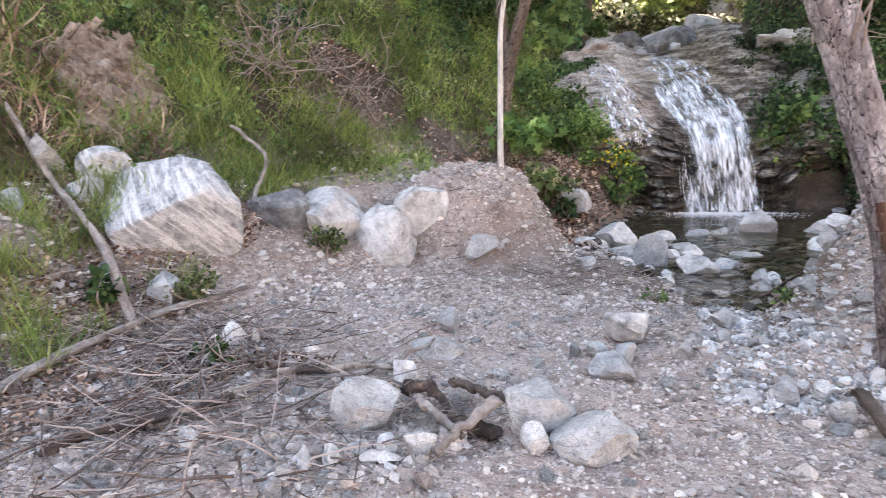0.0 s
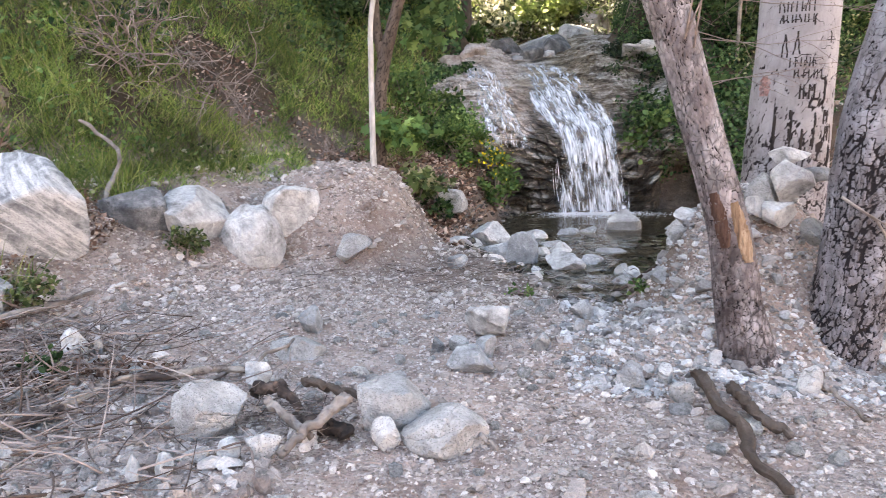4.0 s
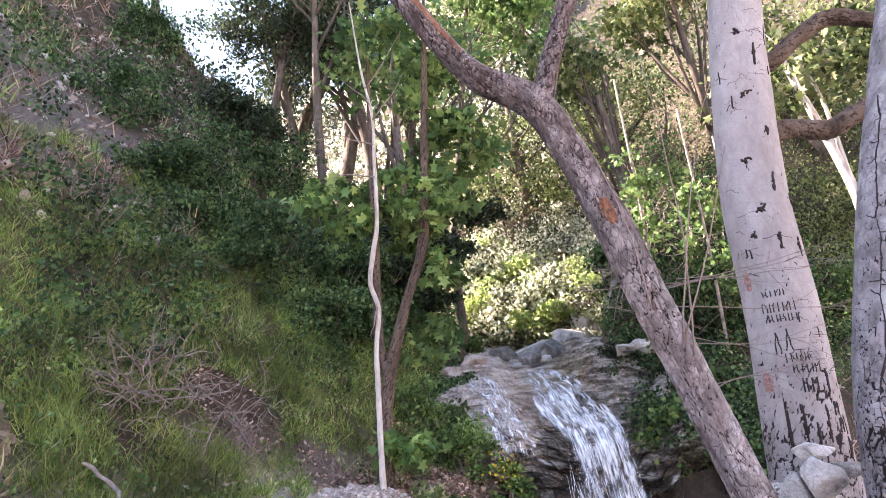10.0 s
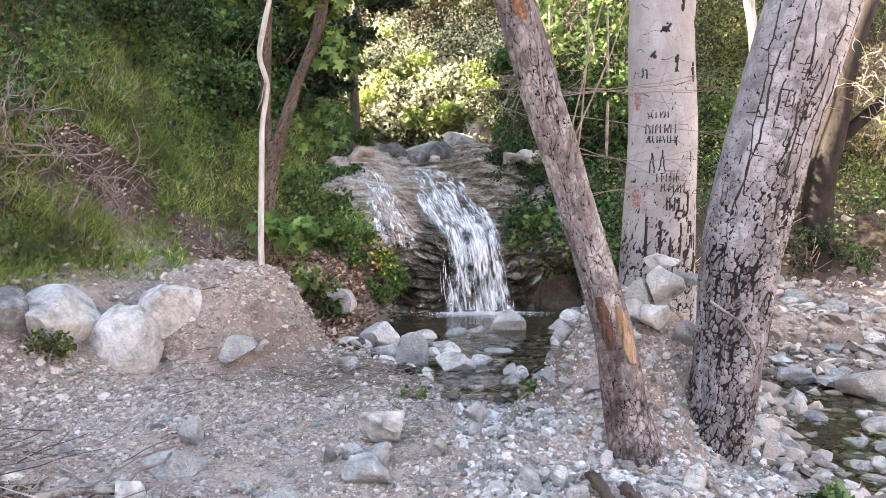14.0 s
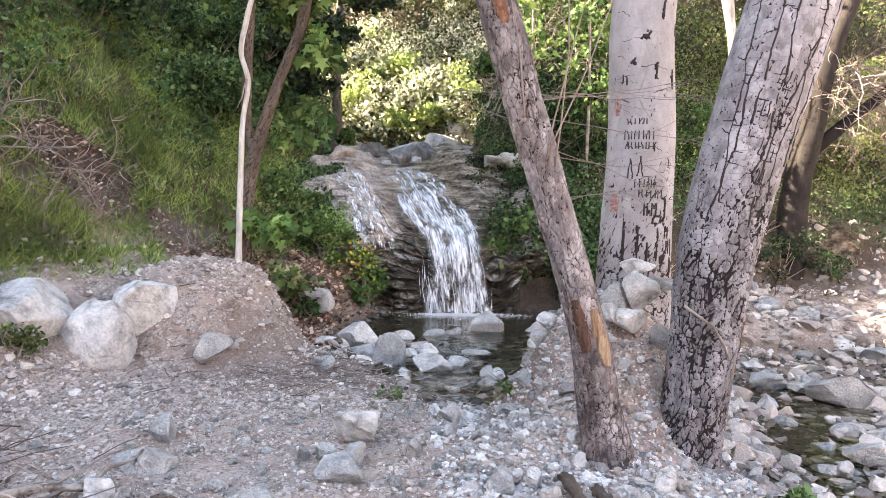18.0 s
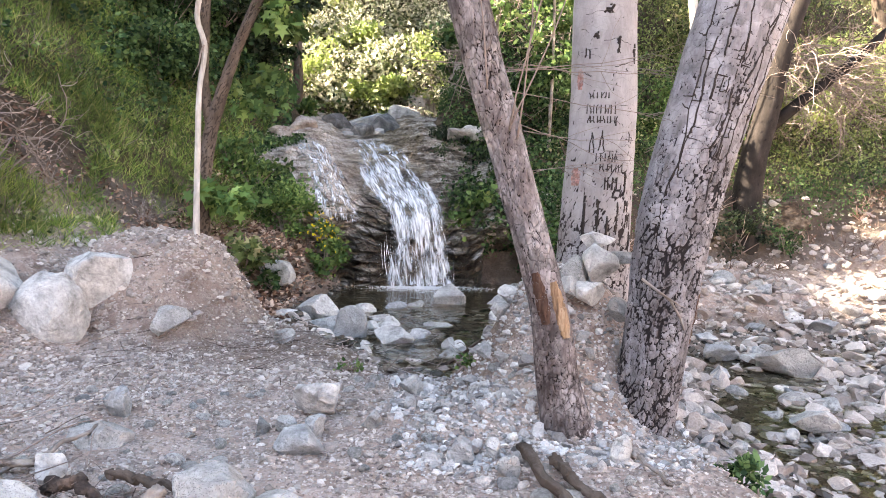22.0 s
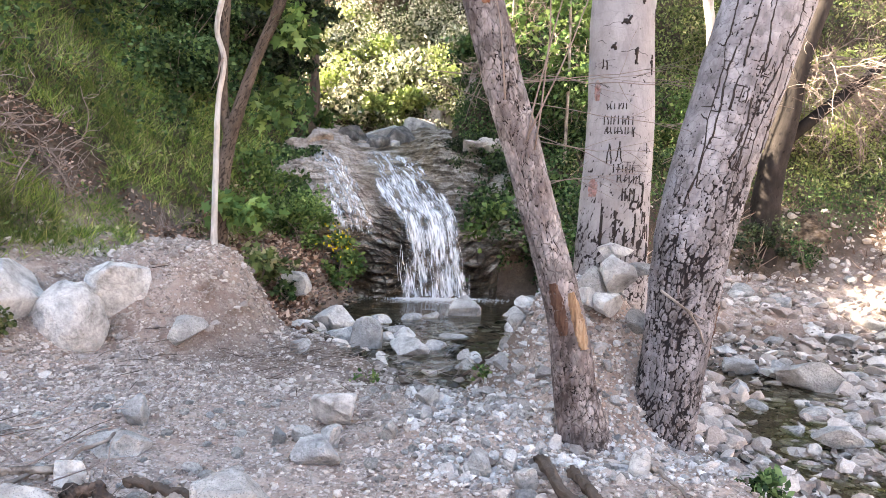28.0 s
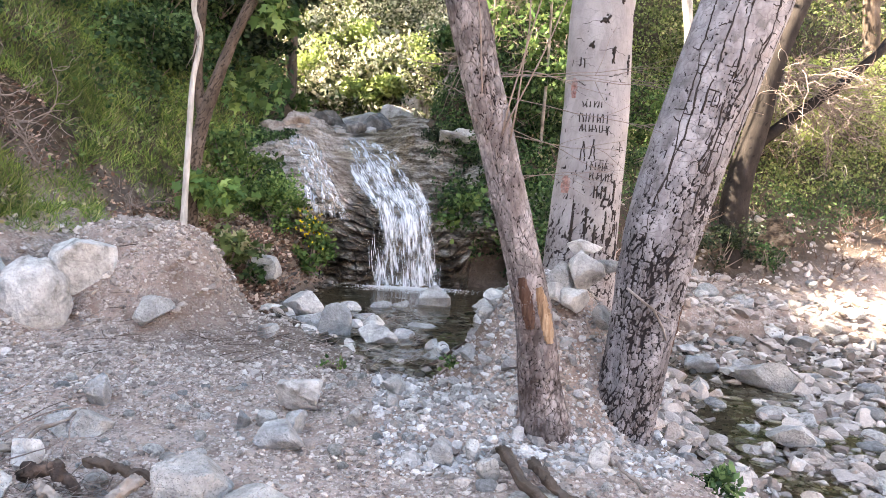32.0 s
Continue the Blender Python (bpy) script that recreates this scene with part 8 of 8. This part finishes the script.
tree((-7.6, 20.5, 8.0), [(-7.6, 20.5, 6.0, 0.22), (-7.0, 20.5, 10.5, 0.18), (-6.0, 20.5, 13.5, 0.12), (-5.2, 20.5, 16, 0.06)], (-6.6, 20.6, 14.6), (3.2, 2.0, 3.0), 6000, 0.17, T_DIAMOND, M_OAK, M_DARKBARK, "oak leaning over the ridge", 606)
tree((6.2, 12.4, 1.5), [(6.0, 12.6, 1.0, 0.12), (5.95, 12.4, 3.0, 0.10), (5.9, 12.2, 4.6, 0.09), (5.2, 12.2, 7.5, 0.05)], (6.0, 12.6, 7.2), (2.2, 1.4, 1.2), 900, 0.17, T_MAPLE, M_SUNLEAF, M_POLE, "white-barked tree on the far bank", 607, 2)
tree((6.6, 11.4, 1.0), [(6.58, 11.4, -0.2, 0.3), (6.64, 11.4, 1.0, 0.27), (6.72, 11.4, 2.0, 0.23), (6.95, 11.4, 3.0, 0.2), (7.2, 11.4, 4.2, 0.16), (8.1, 11.4, 6.5, 0.07)], (8.0, 12.0, 7.0), (2.2, 1.6, 1.4), 2200, 0.16, T_DIAMOND, M_SUNLEAF, M_SHADEBARK, "dark leaning tree over the far bank", 608)
tree((2.8, 16.0, 4.0), [(2.8, 16.0, 3.5, 0.13), (2.7, 16.0, 6.0, 0.11), (2.4, 16.0, 9.0, 0.06)], (2.0, 16.8, 10.2), (1.7, 1.3, 1.2), 1300, 0.17, T_MAPLE, M_SUNLEAF, M_DARKBARK, "slender leafy tree above the ivy wall", 609)
tree((0.6, 24.0, 6.0), [(0.6, 24, 5.0, 0.25), (0.4, 24, 9, 0.2), (0.2, 24, 13, 0.1)], (0.4, 24, 11.0), (4.0, 2.6, 3.0), 9000, 0.15, T_DIAMOND, M_SUNLEAF, M_DARKBARK, "sunlit tree at the back of the canyon", 610)
tree((8.5, 18, 5.0), [(8.5, 18, 4.5, 0.22), (8.0, 18, 8, 0.18), (7.5, 18, 12, 0.08)], (7.8, 18, 10.5), (3.6, 2.4, 2.8), 8500, 0.15, T_DIAMOND, M_SUNLEAF, M_DARKBARK, "sunlit tree on the far slope", 611)
tree((12.5, 15.5, 3.5), [(12.5, 15.5, 3, 0.22), (12, 15.5, 7, 0.18), (11.5, 15.5, 11, 0.08)], (11.5, 15.5, 8.5), (3.2, 2.4, 2.8), 7500, 0.14, T_DIAMOND, M_SUNLEAF, M_DARKBARK, "bright green tree on the far bank", 612)
tree((3.8, 21, 6.0), [(3.8, 21, 5.5, 0.2), (3.6, 21, 9, 0.16), (3.4, 21, 12, 0.08)], (3.6, 21, 10.5), (3.0, 2.2, 2.6), 7000, 0.14, T_DIAMOND, M_SUNLEAF, M_DARKBARK, "light green tree on the canyon slope", 613)
tree((-1.7, 17.2, 3.0), [(-1.7, 17.4, 2.8, 0.12), (-1.7, 17.3, 6.0, 0.11), (-1.2, 17.0, 9.0, 0.08), (-0.6, 16.6, 12.5, 0.04)], (0.0, 16.6, 12.2), (2.2, 1.4, 1.4), 1900, 0.18, T_MAPLE, M_MAPLE, M_DARKBARK, "tall slender maple above the fall", 614)
tree((-2.6, 14.6, 4.0), [(-2.6, 14.6, 3.4, 0.13), (-2.5, 14.6, 7, 0.11), (-2.7, 15.2, 11, 0.05)], (-2.8, 15.6, 10.6), (1.5, 1.0, 1.3), 2000, 0.17, T_MAPLE, M_MAPLE, M_DARKBARK, "slender maple on the hillside", 615)
tree((4.4, 13.6, 2.8), [(4.4, 13.6, 2.2, 0.12), (4.2, 13.5, 6, 0.1), (3.8, 13.4, 10.2, 0.05)], (3.6, 13.4, 10.0), (2.0, 1.4, 1.2), 1700, 0.17, T_MAPLE, M_SUNLEAF, M_DARKBARK, "slender light-leaved tree on the far bank", 616)
# oaks out of view, added so that their crowns block and dapple the sun
for k, (x, y) in enumerate(((-17.0, 4.0), (-16.6, 6.0), (-16.0, 7.7), (-15.4, 9.2), (-18.6, 5.0))):
    b_ = z_at(x, y)
    tree((x, y, b_), [(x, y, b_ - 0.5, 0.25), (x, y, b_ + 2, 0.2), (x + 0.2, y, b_ + 4.5, 0.08)], (x, y, b_ + 2.4), (2.4, 2.0, 2.4), 6000, 0.32, T_DIAMOND, M_OAK, M_DARKBARK, "unseen oak added on the ridge crest to screen the sun", 617 + k, 6)
tree((-3.8, 17.0, 6.0), [(-3.8, 17.0, 5.0, 0.2), (-3.7, 17.0, 8.5, 0.17), (-4.3, 17.0, 11.5, 0.1), (-4.8, 17.0, 14, 0.05)], (-4.2, 17.0, 13.2), (2.0, 1.5, 1.7), 3000, 0.17, T_DIAMOND, M_OAK, M_DARKBARK, "dark oak on the canyon side", 630)
tree((3.2, 19.0, 5.0), [(3.2, 19.0, 4.2, 0.16), (3.0, 19.0, 9, 0.13), (2.0, 19.0, 14, 0.06)], (0.8, 19.0, 14.2), (2.8, 1.8, 1.8), 5200, 0.14, T_DIAMOND, M_SUNLEAF, M_DARKBARK, "tall light-leaved tree behind the fall", 631)
tree((-6.3, 16.2, 9.0), [(-6.3, 16.2, 8.6, 0.12), (-5.9, 16.2, 11, 0.10), (-5.2, 16.1, 13.5, 0.06)], (-5.6, 16.2, 12.6), (1.7, 1.2, 1.6), 2600, 0.13, T_DIAMOND, M_OAK, M_DARKBARK, "small dark oak leaning over the hillside", 632)
tree((-4.6, 15.4, 7.0), [(-4.6, 15.4, 6.6, 0.12), (-4.6, 15.3, 10, 0.10), (-4.4, 15.1, 14, 0.05)], (-4.5, 15.0, 13.9), (2.4, 1.4, 1.3), 4400, 0.12, T_DIAMOND, M_OAK, M_DARKBARK, "tall thin oak with a wide dark crown", 633)
tree((-5.7, 16.8, 8.0), [(-5.6, 16.8, 7.6, 0.14), (-5.9, 16.6, 10.8, 0.11), (-6.4, 16.3, 13.5, 0.05)], (-6.2, 16.3, 13.0), (1.6, 1.1, 1.3), 4600, 0.12, T_DIAMOND, M_OAK, M_DARKBARK, "dark leafy oak against the sky", 634)
shrub(-6.5, 14.6, (0.9, 0.6, 0.8), 3200, 0.09, T_DIAMOND, M_OAK, "dark dense bush on the ridge", 635)
# thin straight stems behind the trunks
for k, (x, y, z0, z1) in enumerate(((3.1, 11.7, 1.0, 6.5), (2.2, 12.2, 1.8, 7.5), (3.7, 12.0, 1.2, 6.0))):
    ob = thing("sapling", "thin straight young stem in front of the ivy wall", "sapling", at=(x, y, z0))
    part_of("stem", tubes("stem", [catmull([(x, y, z0 - 0.3), (x + 0.05, y, (z0 + z1) / 2), (x - 0.03, y, z1)], 12)], [(0.035, 0.018)], [M_STICK], 7), ob)
    crown("leaves", (x, y, (z0 + z1) / 2 + 0.3), (0.5, 0.4, 1.3), 420, 0.12, T_MAPLE, M_MAPLE, 640 + k, 12, -0.3, ob)
dead_brush((2.2, 13.2, 4.2), 22, 1.6, "pinkish-brown dry brush on the canyon side", 651, 0.012, (0, -0.2, 0.4))
dead_brush((3.4, 13.4, 4.6), 20, 1.6, "dry tangled brush on the canyon side", 652, 0.012, (0.2, -0.2, 0.2))
dead_brush((-2.5, 8.3, 0.95), 12, 0.5, "brown dead roots and twigs in the earth hollow", 655, 0.007, (0.2, -0.6, 0.3))
dead_brush((7.6, 11.8, 4.0), 44, 1.6, "dry brown brush hanging over the far bank", 653, 0.012, (0.5, -0.3, -0.5))
dead_brush((8.8, 12.2, 3.6), 40, 1.4, "dry brown brush hanging over the far bank", 654, 0.012, (0.4, -0.3, -0.6))
# limbs reaching in from the side, high between the trunks
for k, ctrl in enumerate(([(2.0, 5.5, 4.15, 0.085), (2.3, 5.62, 4.2, 0.075), (2.6, 5.7, 4.42, 0.07), (2.9, 5.72, 4.58, 0.066), (3.2, 5.7, 4.5, 0.06), (3.6, 5.62, 4.3, 0.055), (4.1, 5.5, 4.05, 0.05)],
                          [(2.0, 5.5, 3.5, 0.095), (2.35, 5.65, 3.58, 0.08), (2.7, 5.72, 3.56, 0.08), (3.0, 5.75, 3.7, 0.072), (3.4, 5.8, 3.74, 0.068), (3.8, 5.8, 3.9, 0.06)],
                          [(2.05, 5.45, 4.97, 0.06), (2.5, 5.55, 5.0, 0.052), (2.85, 5.6, 5.08, 0.05), (3.4, 5.6, 4.95, 0.045)])):
    part_of("limb", Trunk(ctrl, 40, 160, 7, 0.09, 0.012, 90 + k, lambda z: 0.25 + 0 * z, 0.0, 0.12).mesh("limb", M_DARKBARK), tree_b, "dark crooked limb")
# leaves of the near trees, overhead and out of view, placed to dapple the sun
crown("crown", (4.2, 3.5, 9.0), (3.2, 2.6, 1.5), 5200, 0.19, T_MAPLE, M_MAPLE, 661, 26, -0.3, tree_a)
crown("crown", (2.5, 6.0, 9.5), (2.8, 2.2, 1.5), 4200, 0.19, T_MAPLE, M_MAPLE, 662, 22, -0.3, tree_b)
crown("crown", (-1.8, 3.6, 8.2), (2.4, 2.0, 1.2), 2600, 0.18, T_MAPLE, M_MAPLE, 663, 18, -0.3, tree_c)
